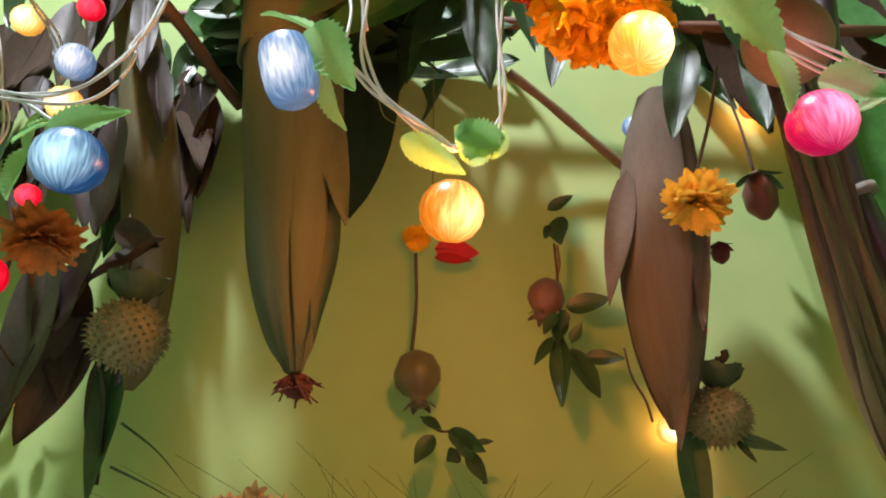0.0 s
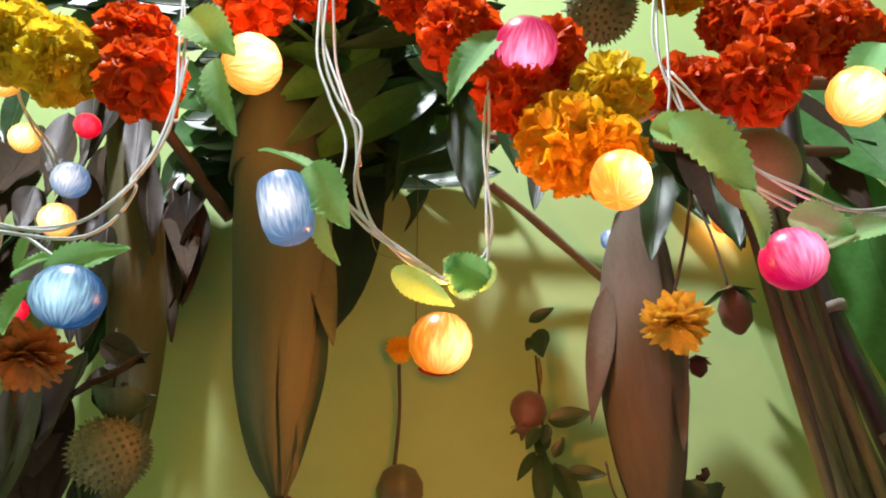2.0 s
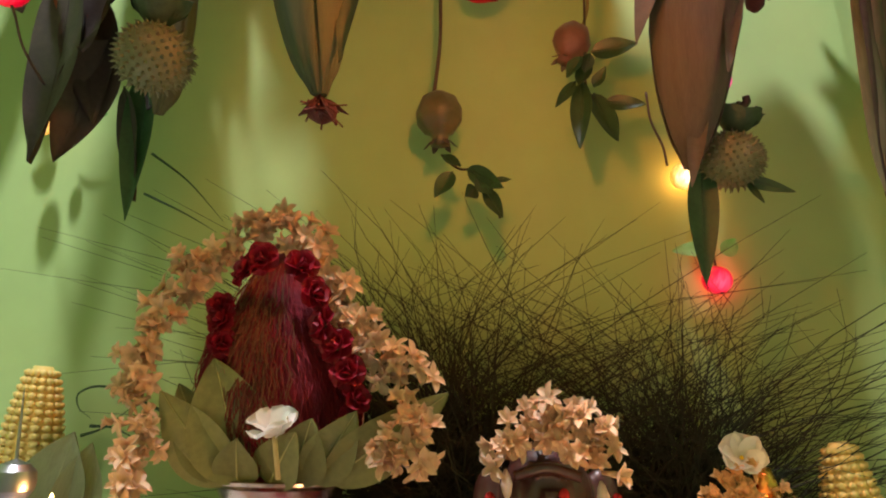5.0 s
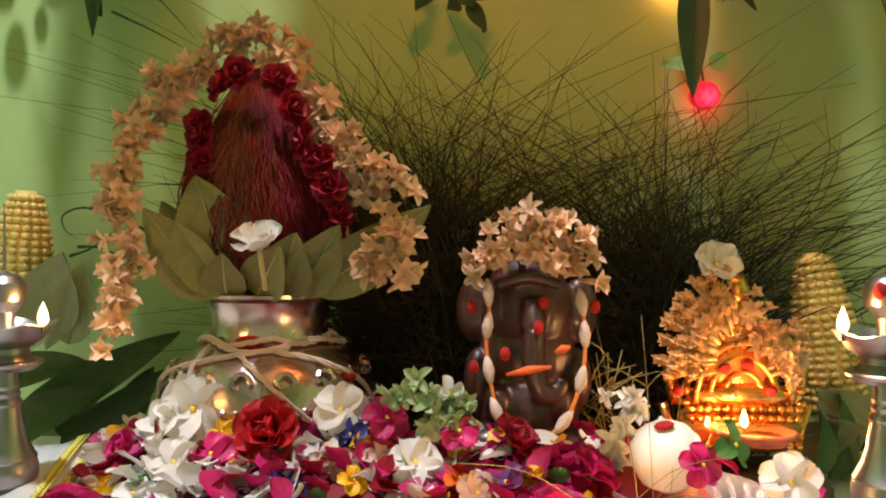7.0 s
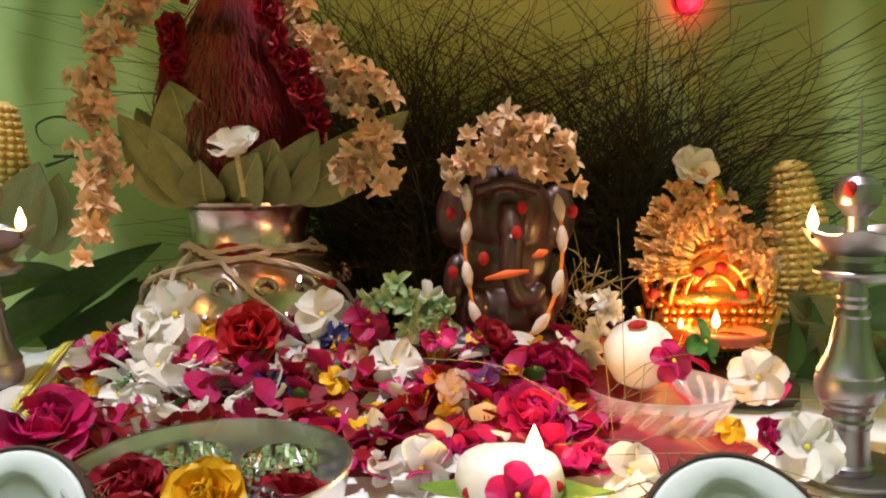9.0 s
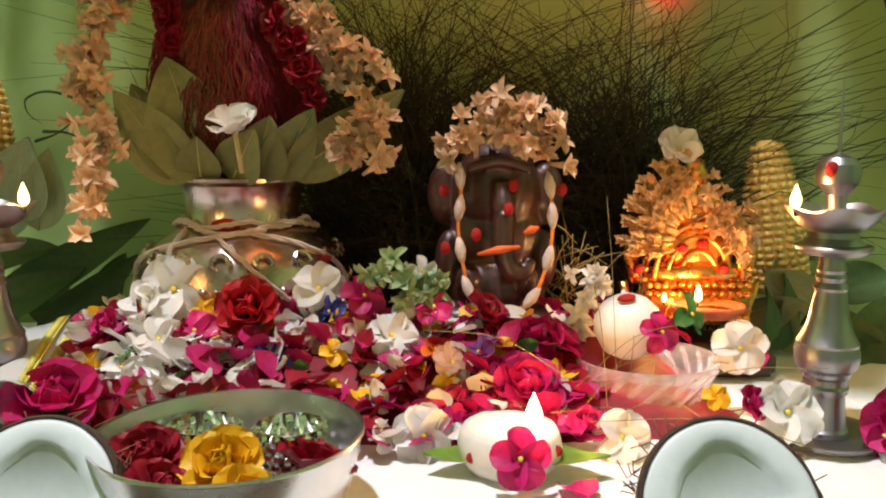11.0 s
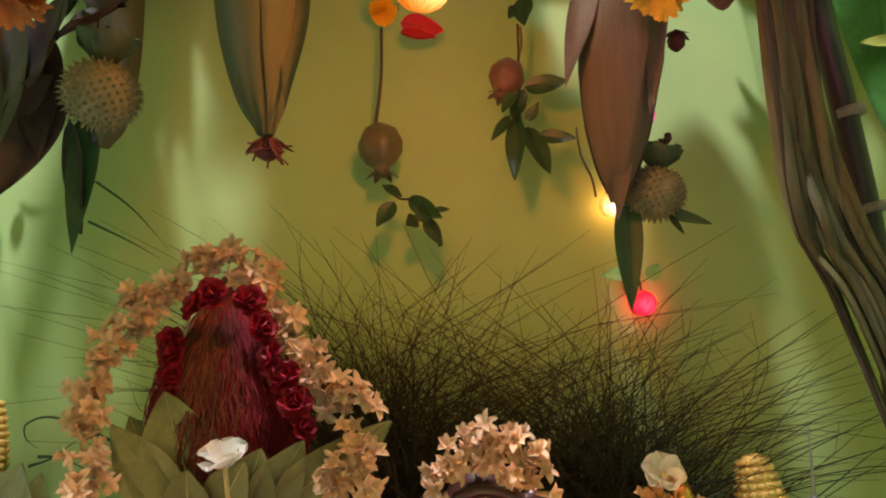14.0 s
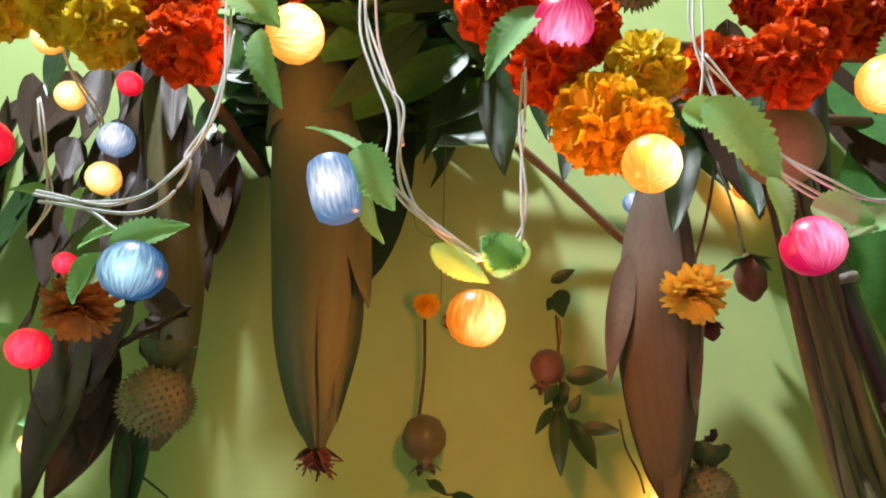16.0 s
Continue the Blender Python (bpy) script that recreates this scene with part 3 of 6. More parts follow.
garland("flower_garland", [(0.385, 0.540, 0.069), (0.393, 0.550, 0.086), (0.403, 0.560, 0.102)], 0.026, "small bunch of wilted cream flowers", 14, 0.010, WHITEP, seed=12)
garland("flower_garland", [(0.228, 0.550, 0.101), (0.248, 0.550, 0.094), (0.275, 0.550, 0.099)], 0.028, "bunch of pale green flower buds", 16, 0.014,
        mat("pale_green_petal", (0.38, 0.5, 0.28), 0.6, vary=0.15, scale=40, trans=0.2, piece=0.15), seed=13)

# red blossoms round the coconut
for i, (p, s) in enumerate((
        ((0.074, 0.575, 0.349), 0.0294),
        ((0.055, 0.575, 0.308), 0.0276),
        ((0.086, 0.575, 0.360), 0.0284),
        ((0.119, 0.575, 0.353), 0.0292),
        ((0.130, 0.575, 0.330), 0.0292),
        ((0.142, 0.575, 0.304), 0.0311),
        ((0.154, 0.575, 0.286), 0.0311),
        ((0.163, 0.572, 0.265), 0.0292),
        ((0.054, 0.575, 0.289), 0.0247),
        ((0.169, 0.572, 0.244), 0.0259),
        ((0.058, 0.578, 0.266), 0.0262),
        ((0.166, 0.578, 0.228), 0.0236),
        ((0.051, 0.578, 0.320), 0.0237),
        )):
    rose(p, s * 0.92, DEEPP, "small crushed red rose tucked round the coconut", (70 + 8 * (i % 3), 0, 25 * (i % 5) - 50), i, "red roses on the coconut", ((3, 0.3, 80, 0.3), (5, 0.8, 50, -0.4), (6, 1.0, 20, -0.6)))

# leaves that stand in the pot's mouth, and a white flower among them
for i, (base, tip, w, lean) in enumerate((
        ((0.067, 0.582, 0.175), (0.01, 0.552, 0.245), 0.052, -0.30),
        ((0.081, 0.582, 0.174), (0.055, 0.552, 0.273), 0.070, 0.10),
        ((0.073, 0.582, 0.175), (0.078, 0.552, 0.209), 0.036, 0.10),
        ((0.118, 0.582, 0.175), (0.137, 0.552, 0.225), 0.046, 0.15),
        ((0.134, 0.582, 0.176), (0.173, 0.552, 0.231), 0.040, 0.30),
        ((0.145, 0.582, 0.178), (0.247, 0.552, 0.243), 0.046, 0.50),
        ((0.056, 0.582, 0.175), (0.021, 0.57, 0.256), 0.040, 0.25),
        ((0.099, 0.582, 0.175), (0.123, 0.552, 0.215), 0.040, 0.00))):
    b, e = Vector(base), Vector(tip)
    t = thing("mango_leaf", base, "dull green mango leaf standing in the silver pot", "leaf", "leaves in the pot")
    o = part("blade", sheet((e - b).length, w * 1.15, leaf_shape, 0.0, -0.25, 14, 6, 0.03, 0.22, seed=i), MANGO, t)
    o.matrix_basis = face((0, 0, 0), e - b, lean)
    q = part("midrib", tube(smooth_line([(0, 0, 0), (0, (e - b).length * 0.5, -0.5 * 0.03 * (e - b).length - 0.0006), (0, (e - b).length * 0.97, -0.115 * (e - b).length)], 6), lambda u: 0.0014 * (1 - 0.8 * u), 5), mat("pale_rib", (0.4, 0.38, 0.14), 0.6), t, "pale midrib")
    q.matrix_basis = o.matrix_basis

fl = open_flower((0.115, 0.535, 0.215), 0.050, WHITEP, "white open flower set among the leaves in the pot", (22, -8, 10), 5, lift=34, broad=1.15, bend=0.2)
part("stalk", tube([(0, 0, 0), (0, -0.012, -0.03)], 0.0022, 6), mat("pale_stalk", (0.55, 0.42, 0.2), 0.6), fl)

# ---- clay statue, one plain mesh ----
bm = bmesh.new()


def lump(c, r, bm=bm):
    bmesh.ops.create_uvsphere(bm, u_segments=20, v_segments=14, radius=1, matrix=Matrix.Translation(c) @ Matrix.Diagonal((*r, 1)))


lump((0, 0, 0.02), (0.058, 0.045, 0.03))
lump((0, 0, 0.055), (0.05, 0.04, 0.042))
lump((0, 0.005, 0.105), (0.046, 0.036, 0.045))
lump((0, 0, 0.145), (0.043, 0.036, 0.044))
lump((0, 0.004, 0.172), (0.034, 0.030, 0.02))
for s in (-1, 1):
    lump((s * 0.05, 0.008, 0.142), (0.018, 0.012, 0.028))
    lump((s * 0.046, -0.008, 0.085), (0.014, 0.014, 0.026))
    lump((s * 0.035, -0.030, 0.035), (0.026, 0.018, 0.014))
    lump((s * 0.028, -0.030, 0.068), (0.012, 0.012, 0.014))
tube(smooth_line([(0.004, -0.03, 0.15), (0.005, -0.045, 0.125), (0.004, -0.049, 0.10), (0.010, -0.050, 0.082), (0.024, -0.048, 0.08), (0.03, -0.045, 0.09)], 6), lambda u: 0.0125 - 0.006 * u, 12, bm)
tube(smooth_line([(-0.03, -0.035, 0.165), (0, -0.039, 0.172), (0.03, -0.035, 0.165)], 6), 0.005, 8, bm)
statue = part("clay_statue", bm, CLAY)
statue.location = (0.324, 0.615, 0.02)
statue.scale = (0.9, 0.95, 1.0)
rm = statue.modifiers.new("clay", "REMESH")
rm.mode, rm.voxel_size, rm.use_smooth_shade = "VOXEL", 0.0022, True
tagged(statue, "dark brown glossy clay statue dabbed with red powder", "statue")
seat = part("statue_seat", box(0.13, 0.10, 0.024, 0.004), CLAY)
seat.location = (0.332, 0.62, 0.018)
tagged(seat, "low dark clay seat under the statue", "stand")
for i, p in enumerate(((0.331, 0.560, 0.153), (0.305, 0.568, 0.131), (0.334, 0.568, 0.097), (0.336, 0.573, 0.172), (0.378, 0.585, 0.168), (0.279, 0.590, 0.117), (0.278, 0.585, 0.167))):
    o = part("powder_dab", ball(0.0046, 10, 6), KUMKUM)
    o.location, o.scale = p, (1, 0.7, 1.25)
    tagged(o, "dab of bright red powder on the clay statue", "powder", "powder dabs")
for a, b in (((0.306, 0.563, 0.115), (0.341, 0.560, 0.122)), ((0.344, 0.560, 0.133), (0.356, 0.560, 0.138))):
    o = part("orange_petal", tube([a, Vector(a).lerp(Vector(b), 0.5) + Vector((0, -0.002, 0.001)), b], lambda u: 0.0014 + 0.0025 * math.sin(math.pi * u), 6), mat("orange_paste", (0.8, 0.14, 0.03), 0.7))
    tagged(o, "thin orange petal on the clay statue", "petal", "orange petals")

# cotton bead string round the statue
cord = [(0.291, 0.575, 0.186), (0.292, 0.572, 0.163), (0.290, 0.570, 0.136), (0.295, 0.562, 0.101), (0.303, 0.555, 0.080), (0.332, 0.548, 0.069), (0.354, 0.555, 0.085), (0.366, 0.562, 0.119), (0.368, 0.568, 0.150), (0.365, 0.575, 0.181)]
st = thing("cotton_bead_string", cord[0], "string of white cotton tufts dyed orange, hung on the statue", "garland")
line = [p - Vector(cord[0]) for p in smooth_line(cord, 10)]
part("string", tube(line, 0.0016, 6), mat("orange_thread", (0.7, 0.2, 0.03), 0.8), st)
tuft = lathe([(0.001, -0.012), (0.0034, -0.007), (0.005, 0), (0.0034, 0.007), (0.001, 0.012)], 10)
tuft = part("cotton_tuft", tuft, mat("cotton_wool", (0.6, 0.46, 0.4), 0.95, vary=0.15, scale=80, bump=0.5), st)
for n, i in enumerate((3, 14, 25, 36, 47, 58, 68, 79, 87)):
    d = line[min(i + 1, len(line) - 1)] - line[i - 1]
    m = Matrix.Translation(line[i]) @ d.to_track_quat("Z", "Y").to_matrix().to_4x4()
    if n == 0:
        tuft.matrix_basis = m
    else:
        again(tuft, m)

# ---- golden figure, one plain mesh ----
bm = box(0.078, 0.05, 0.034, 0.003, (0, 0, 0.037))
for s in (-1, 1):
    tube([(s * 0.043, 0, 0), (s * 0.044, 0, 0.03), (s * 0.05, 0, 0.055)], 0.0035, 8, bm)
    tube(smooth_line([(s * 0.04, 0, 0.055), (s * 0.045, 0, 0.085), (s * 0.03, 0, 0.115), (0, 0, 0.135)], 6), 0.005, 8, bm)
    tube(smooth_line([(s * 0.03, -0.01, 0.055), (s * 0.036, -0.012, 0.075), (s * 0.02, -0.012, 0.09), (s * 0.012, -0.012, 0.08)], 6), 0.003, 8, bm)
for k, z in enumerate((0.056, 0.048, 0.026)):
    for i in range(13):
        bmesh.ops.create_uvsphere(bm, u_segments=8, v_segments=6, radius=0.0032, matrix=Matrix.Translation((-0.036 + 0.006 * i, -0.026, z)))
for k in range(3):
    tube([((0.032 - 0.009 * k) * math.cos(a), -0.024, 0.06 + (0.05 - 0.012 * k) * math.sin(a)) for a in np.linspace(0, math.pi, 15)], 0.0026, 6, bm)
for k in range(9):
    for sx in (-1, 1):
        a = k * math.pi / 18
        bmesh.ops.create_uvsphere(bm, u_segments=8, v_segments=6, radius=0.0034, matrix=Matrix.Translation((sx * 0.039 * math.cos(a), -0.022, 0.06 + 0.058 * math.sin(a))))
lump((0, -0.006, 0.085), (0.03, 0.018, 0.03), bm)
lump((0, -0.008, 0.118), (0.015, 0.014, 0.017), bm)
lump((0, -0.016, 0.066), (0.036, 0.014, 0.012), bm)
tube([(0, -0.005, 0.125), (0, -0.005, 0.145)], lambda u: 0.012 - 0.002 * u, 12, bm)
tube([(0, -0.005, 0.143), (0, -0.005, 0.165)], lambda u: 0.012 - 0.007 * u, 12, bm)
gold = part("gold_statue", bm, GOLD)
gold.location = (0.5, 0.62, 0.028)
gold.scale = (1.2, 1.0, 1.0)
tagged(gold, "small embossed golden altar figure with red powder marks", "statue")
st = part("low_stool", box(0.13, 0.09, 0.022, 0.004), TABLEWOOD)
st.location = (0.5, 0.62, 0.0175)
tagged(st, "low dark wooden stool under the golden figure", "stool")
for p in ((0.486, 0.605, 0.180), (0.490, 0.595, 0.154), (0.502, 0.592, 0.121), (0.484, 0.592, 0.117), (0.440, 0.590, 0.138), (0.446, 0.590, 0.099), (0.520, 0.590, 0.099)):
    o = part("powder_dab", ball(0.0046, 10, 6), KUMKUM)
    o.location, o.scale = p, (1.1, 0.7, 1.0)
    tagged(o, "dab of red powder on the golden figure", "powder", "powder dabs")
open_flower((0.477, 0.595, 0.200), 0.043, WHITEP, "white flower laid on top of the golden figure", (60, 10, 0), 5, broad=1.25, lift=40, seed=3)


# ---- oil lamps ----
def flame(place, height, energy, owner=None, wide=0.19):
    t = thing("lamp_flame", place, "small bright yellow oil flame", "flame", "flames")
    part("fire", lathe([(0.0004 + height * wide * math.sin(math.pi * (k / 16) ** 0.62) ** 1.1, height * k / 16) for k in range(17)], 16), FLAME, t)
    o = part("wick", tube([(0, 0, -height * 0.3), (0, 0, height * 0.15)], height * 0.07, 6), STEM, t, "charred cotton wick")
    lamp("flame_light", "POINT", (place[0], place[1] - 0.004, place[2] + height * 0.55), energy, (1.0, 0.5, 0.16), height * 0.3)
    t.children[0].visible_shadow = False
    return t


def oil_lamp(place, name="oil_lamp"):
    t = thing(name, place, "tall turned steel oil lamp with a scalloped tray", "oil lamp", "oil lamps")
    part("plate", lathe([(0.0, 0.0), (0.033, 0.0), (0.038, 0.002), (0.041, 0.006), (0.0395, 0.0065), (0.034, 0.004), (0.0, 0.0035)], 40), STEEL, t)
    part("stem", lathe([(0.0165, 0.004), (0.0168, 0.008), (0.0152, 0.010), (0.0138, 0.020), (0.0132, 0.032), (0.0148, 0.0345), (0.0152, 0.037), (0.0140, 0.039), (0.0138, 0.043), (0.0160, 0.0455), (0.0165, 0.048),
                        (0.0192, 0.051), (0.0206, 0.056), (0.0207, 0.062), (0.0196, 0.066), (0.0200, 0.068), (0.0182, 0.071), (0.0148, 0.078), (0.0124, 0.087), (0.0108, 0.098), (0.0102, 0.103), (0.0112, 0.105), (0.0104, 0.107),
                        (0.0088, 0.109), (0.0098, 0.112), (0.0086, 0.1145), (0.0094, 0.117), (0.0082, 0.120), (0.0078, 0.127)], 40), STEEL, t)
    part("drip_collar", lathe([(0.008, 0.126), (0.019, 0.1275), (0.0238, 0.131), (0.0245, 0.133), (0.0235, 0.134), (0.019, 0.1345), (0.0155, 0.139), (0.015, 0.143)], 36), STEEL, t)
    bm = lathe([(0.002, 0.1425), (0.016, 0.143), (0.0225, 0.147), (0.0285, 0.154), (0.031, 0.158), (0.0300, 0.1588), (0.0225, 0.151), (0.014, 0.148), (0.002, 0.147)], 50)
    for v in bm.verts:
        a = math.atan2(v.co.y, v.co.x)
        r = math.hypot(v.co.x, v.co.y)
        if r > 0.02:
            k = 1 + 0.07 * (r - 0.02) / 0.011 * math.cos(5 * a + math.pi)
            v.co.x *= k
            v.co.y *= k
            v.co.z -= 0.002 * (r - 0.02) / 0.011 * math.cos(5 * a)
    part("tray", bm, STEEL, t)
    part("finial", lathe([(0.0105, 0.148), (0.0075, 0.153), (0.0062, 0.160), (0.0068, 0.167), (0.0095, 0.1705), (0.0128, 0.1745), (0.0142, 0.181), (0.0132, 0.187), (0.0095, 0.1915), (0.004, 0.1935), (0.0012, 0.195), (0.0009, 0.22), (0.0003, 0.242)], 28), STEEL, t)
    o = part("powder_dab", ball(0.0055, 8, 6), KUMKUM, t, "red powder mark")
    o.location, o.scale = (-0.0085, -0.0095, 0.184), (0.9, 0.6, 1)
    return t


oil_lamp((0.538, 0.435, 0.006))
flame((0.509, 0.430, 0.164), 0.016, 0.16)
LL = (-0.036, 0.450, 0.152)
oil_lamp((LL[0], 0.45, 0.006))
flame((-0.006, 0.445, 0.164), 0.016, 0.16)
flame((0.490, 0.562, 0.076), 0.014, 0.5)
flame((0.468, 0.585, 0.071), 0.008, 0.06)
dl = thing("clay_lamp", (0.508, 0.575, 0.066), "small flat clay lamp burning before the golden figure", "oil lamp")
bm = lathe([(0.002, -0.006), (0.016, -0.006), (0.024, 0.0), (0.026, 0.005), (0.024, 0.005), (0.015, 0.0), (0.002, -0.001)], 24)
for v in bm.verts:
    if v.co.x < -0.012:
        v.co.x *= 1.4
part("dish", bm, mat("terracotta", (0.45, 0.12, 0.05), 0.6, vary=0.2, scale=40), dl)
part("oil", lathe([(0.001, 0.0005), (0.02, 0.0008)], 20), mat("lamp_oil", (0.6, 0.25, 0.05), 0.1, vary=0.1), dl)

# ---- steel bowl with roses and two cut-glass cups ----
BW = (0.165, 0.317, 0.052)
bowl = thing("steel_bowl", (BW[0], BW[1], 0.006), "wide steel bowl holding roses and glass cups", "bowl")
part("shell", lathe([(0.0, 0.0), (0.045, 0.0), (0.055, 0.004), (0.064, 0.018), (0.0685, 0.034), (0.0705, 0.046), (0.0718, 0.047), (0.0715, 0.0485), (0.0695, 0.048), (0.067, 0.034), (0.0625, 0.019), (0.053, 0.006), (0.0, 0.003)], 64), BOWLSTEEL, bowl)
for k, (dx, dy) in enumerate(((-0.024, 0.032), (0.026, 0.030))):
    c = thing("glass_cup", (BW[0] + dx, BW[1] + dy, 0.01), "small faceted silvered glass cup standing in the bowl", "cup", "cups in the bowl")
    bm = bmesh.new()
    for ring in range(5):
        for i in range(14):
            a = 2 * math.pi * (i + 0.5 * (ring % 2)) / 14
            r = 0.011 + 0.0021 * ring
            bmesh.ops.create_uvsphere(bm, u_segments=6, v_segments=4, radius=0.0036, matrix=Matrix.Translation((r * math.cos(a), r * math.sin(a), 0.008 + 0.0062 * ring)))
    part("facet_coat", bm, mat("mirror_glass", (0.85, 0.85, 0.85), 0.08, 1.0, vary=0.05), c, smooth=False)
    part("cup_wall", lathe([(0.008, 0.0), (0.010, 0.006), (0.0195, 0.036), (0.0205, 0.0365), (0.019, 0.037), (0.009, 0.007), (0.001, 0.006)], 28), MATS["mirror_glass"], c)
rose((BW[0] + 0.0, BW[1] - 0.012, 0.036), 0.040, YELLOWP, "yellow rose floating in the steel bowl", (40, 0, 0), 3, "roses in the bowl")
rose((BW[0] + 0.014, BW[1] - 0.036, 0.03), 0.032, YELLOWP, "yellow rose floating in the steel bowl", (50, 0, 40), 4, "roses in the bowl")
rose((BW[0] - 0.047, BW[1] + 0.002, 0.034), 0.038, DEEPP, "dark red rose floating in the steel bowl", (30, 0, 20), 5, "roses in the bowl")
rose((BW[0] - 0.03, BW[1] - 0.03, 0.028), 0.038, DEEPP, "dark red rose floating in the steel bowl", (35, 0, 80), 6, "roses in the bowl")
rose((BW[0] + 0.045, BW[1] - 0.005, 0.032), 0.04, DEEPP, "dark red rose floating in the steel bowl", (30, 0, 140), 7, "roses in the bowl")


# ---- coconut halves ----
def coconut_half(place, r, turn, label):
    t = thing("coconut_half", place, label, "coconut", "halved coconuts", turn=turn)
    bm = lathe([(0.001, -r * 0.98), (r * 0.35, -r * 0.93), (r * 0.68, -r * 0.74), (r * 0.9, -r * 0.44), (r * 0.99, -r * 0.15), (r, 0), (r * 0.955, 0.0015), (r * 0.95, -0.004)], 48)
    for v in bm.verts:
        v.co *= 1 + 0.02 * noise.noise(v.co * 130)
    part("shell", bm, COCOSHELL, t, "rough dark brown shell")
    bm = lathe([(r * 0.955, -0.003), (r * 0.95, 0.0005), (r * 0.9, 0.0018), (r * 0.74, 0.0016), (r * 0.66, 0.0002), (r * 0.62, -0.003), (r * 0.55, -r * 0.085), (r * 0.4, -r * 0.105), (r * 0.2, -r * 0.115), (0.001, -r * 0.12)], 64)
    for v in bm.verts:
        rr = math.hypot(v.co.x, v.co.y)
        if rr < r * 0.8:
            v.co.x *= 1 + 0.22 * noise.noise(v.co * 60 + Vector((3, 0, 0)))
            v.co.y *= 1 + 0.22 * noise.noise(v.co * 60)
    part("flesh", bm, COCOMEAT, t, "thick wet white flesh")
    bm = bmesh.new()
    rng = random.Random(2)
    for i in range(60):
        a = rng.uniform(0, 6.28)
        z = rng.uniform(-0.4, 0.02) * r
        p = Vector((math.cos(a), math.sin(a), 0)) * r * (1 - 0.1 * (z / r) ** 2 * 4) + Vector((0, 0, z))
        tube([p, p * 1.05 + Vector((rng.uniform(-1, 1), rng.uniform(-1, 1), rng.uniform(-1, 1))) * 0.005, p * 1.09 + Vector((rng.uniform(-1, 1), rng.uniform(-1, 1), rng.uniform(-1, 1))) * 0.008], 0.0004, 3, bm)
    part("shell_hair", bm, FIBRE, t)
    return t


coconut_half((0.415, 0.262, 0.036), 0.0446, (58, 0, 3), "halved coconut with bright white flesh facing forward")
coconut_half((0.079, 0.270, 0.031), 0.0462, (58, 0, -6), "halved coconut with bright white flesh beside the bowl")

# ---- candle on a leaf ----
CA = (0.320, 0.381, 0.030)
cd = thing("wax_candle", (CA[0], CA[1], 0.008), "thick white candle marked with red powder on a leaf", "candle")
bm = lathe([(0.001, 0), (0.026, 0), (0.031, 0.006), (0.0325, 0.014), (0.031, 0.022), (0.028, 0.026), (0.022, 0.0255), (0.001, 0.023)], 36)
for v in bm.verts:
    v.co *= 1 + 0.03 * noise.noise(v.co * 70)
part("wax", bm, CANDLEWAX, cd)
for a, z in ((-50, 0.013), (-12, 0.010), (25, 0.011), (58, 0.016)):
    o = part("powder_dab", ball(0.0036, 8, 6), KUMKUM, cd, "red powder mark")
    o.location, o.scale = (0.0315 * math.sin(radians(a)), -0.0315 * math.cos(radians(a)), z), (1, 0.5, 1)
flame((CA[0] + 0.014, CA[1] - 0.004, 0.033), 0.023, 0.42, wide=0.22)
for way, ln in (((1, -0.25, 0.0), 0.062), ((-1, -0.2, 0.0), 0.055)):
    lf = thing("betel_leaf", (CA[0], CA[1], 0.0105), "fresh green leaf lying under the candle", "leaf", "leaves under the candle")
    o = part("blade", sheet(ln, 0.036, leaf_shape, 0.1, 0.25, 10, 4, 0.04, 0.15), mat("yellow_green_leaf", (0.16, 0.26, 0.04), 0.4, vary=0.3, scale=30, trans=0.2, bump=0.2), lf)
    o.matrix_basis = aim((0, 0, 0.002), way)

# ---- cut glass bowl with a white ball ----
GB = (0.433, 0.503, 0.030)
gb = thing("glass_bowl", (GB[0], GB[1], 0.008), "pink-lit cut glass bowl with slanting ribs", "bowl")
part("shell", lathe([(0.001, 0.002), (0.03, 0.0), (0.04, 0.008), (0.049, 0.022), (0.054, 0.036), (0.055, 0.038), (0.053, 0.038), (0.046, 0.022), (0.037, 0.011), (0.028, 0.005), (0.001, 0.005)], 48), GLASS, gb)
bm = bmesh.new()
for i in range(20):
    a = 2 * math.pi * i / 20
    tube([((0.041 + 0.012 * k / 5) * math.cos(a + 0.09 * k), (0.041 + 0.012 * k / 5) * math.sin(a + 0.09 * k), 0.009 + 0.005 * k) for k in range(6)], 0.0022, 5, bm)
part("rib_relief", bm, GLASS, gb)
for c in gb.children:
    c.visible_shadow = False
wb = thing("onion", (0.418, 0.500, 0.069), "peeled white onion with red powder, resting in the glass bowl", "onion", turn=(8, -10, 0))
RB = 0.0258
bm = lathe([(0.001, -RB), (RB * 0.4, -RB * 0.9), (RB * 0.8, -RB * 0.6), (RB, -RB * 0.05), (RB * 0.93, RB * 0.4), (RB * 0.68, RB * 0.75), (RB * 0.3, RB * 0.95), (RB * 0.1, RB * 1.02), (RB * 0.06, RB * 1.12), (0.001, RB * 1.14)], 40)
for v in bm.verts:
    a = math.atan2(v.co.y, v.co.x)
    k = 1 + 0.012 * math.sin(a * 7) * (1 - abs(v.co.z) / RB / 1.2)
    v.co.x *= k
    v.co.y *= k
part("bulb", bm, mat("onion_skin", (0.87, 0.83, 0.80), 0.45, vary=0.08, scale=30, bump=0.15, stretch=(4, 4, 0.4)), wb)
for p in ((0.0, -0.008, RB * 1.0), (RB * 0.55, -RB * 0.75, -RB * 0.5)):
    o = part("powder_dab", ball(0.006, 8, 6), KUMKUM, wb, "red powder mark")
    o.location, o.scale = p, (1.2, 0.9, 0.5)

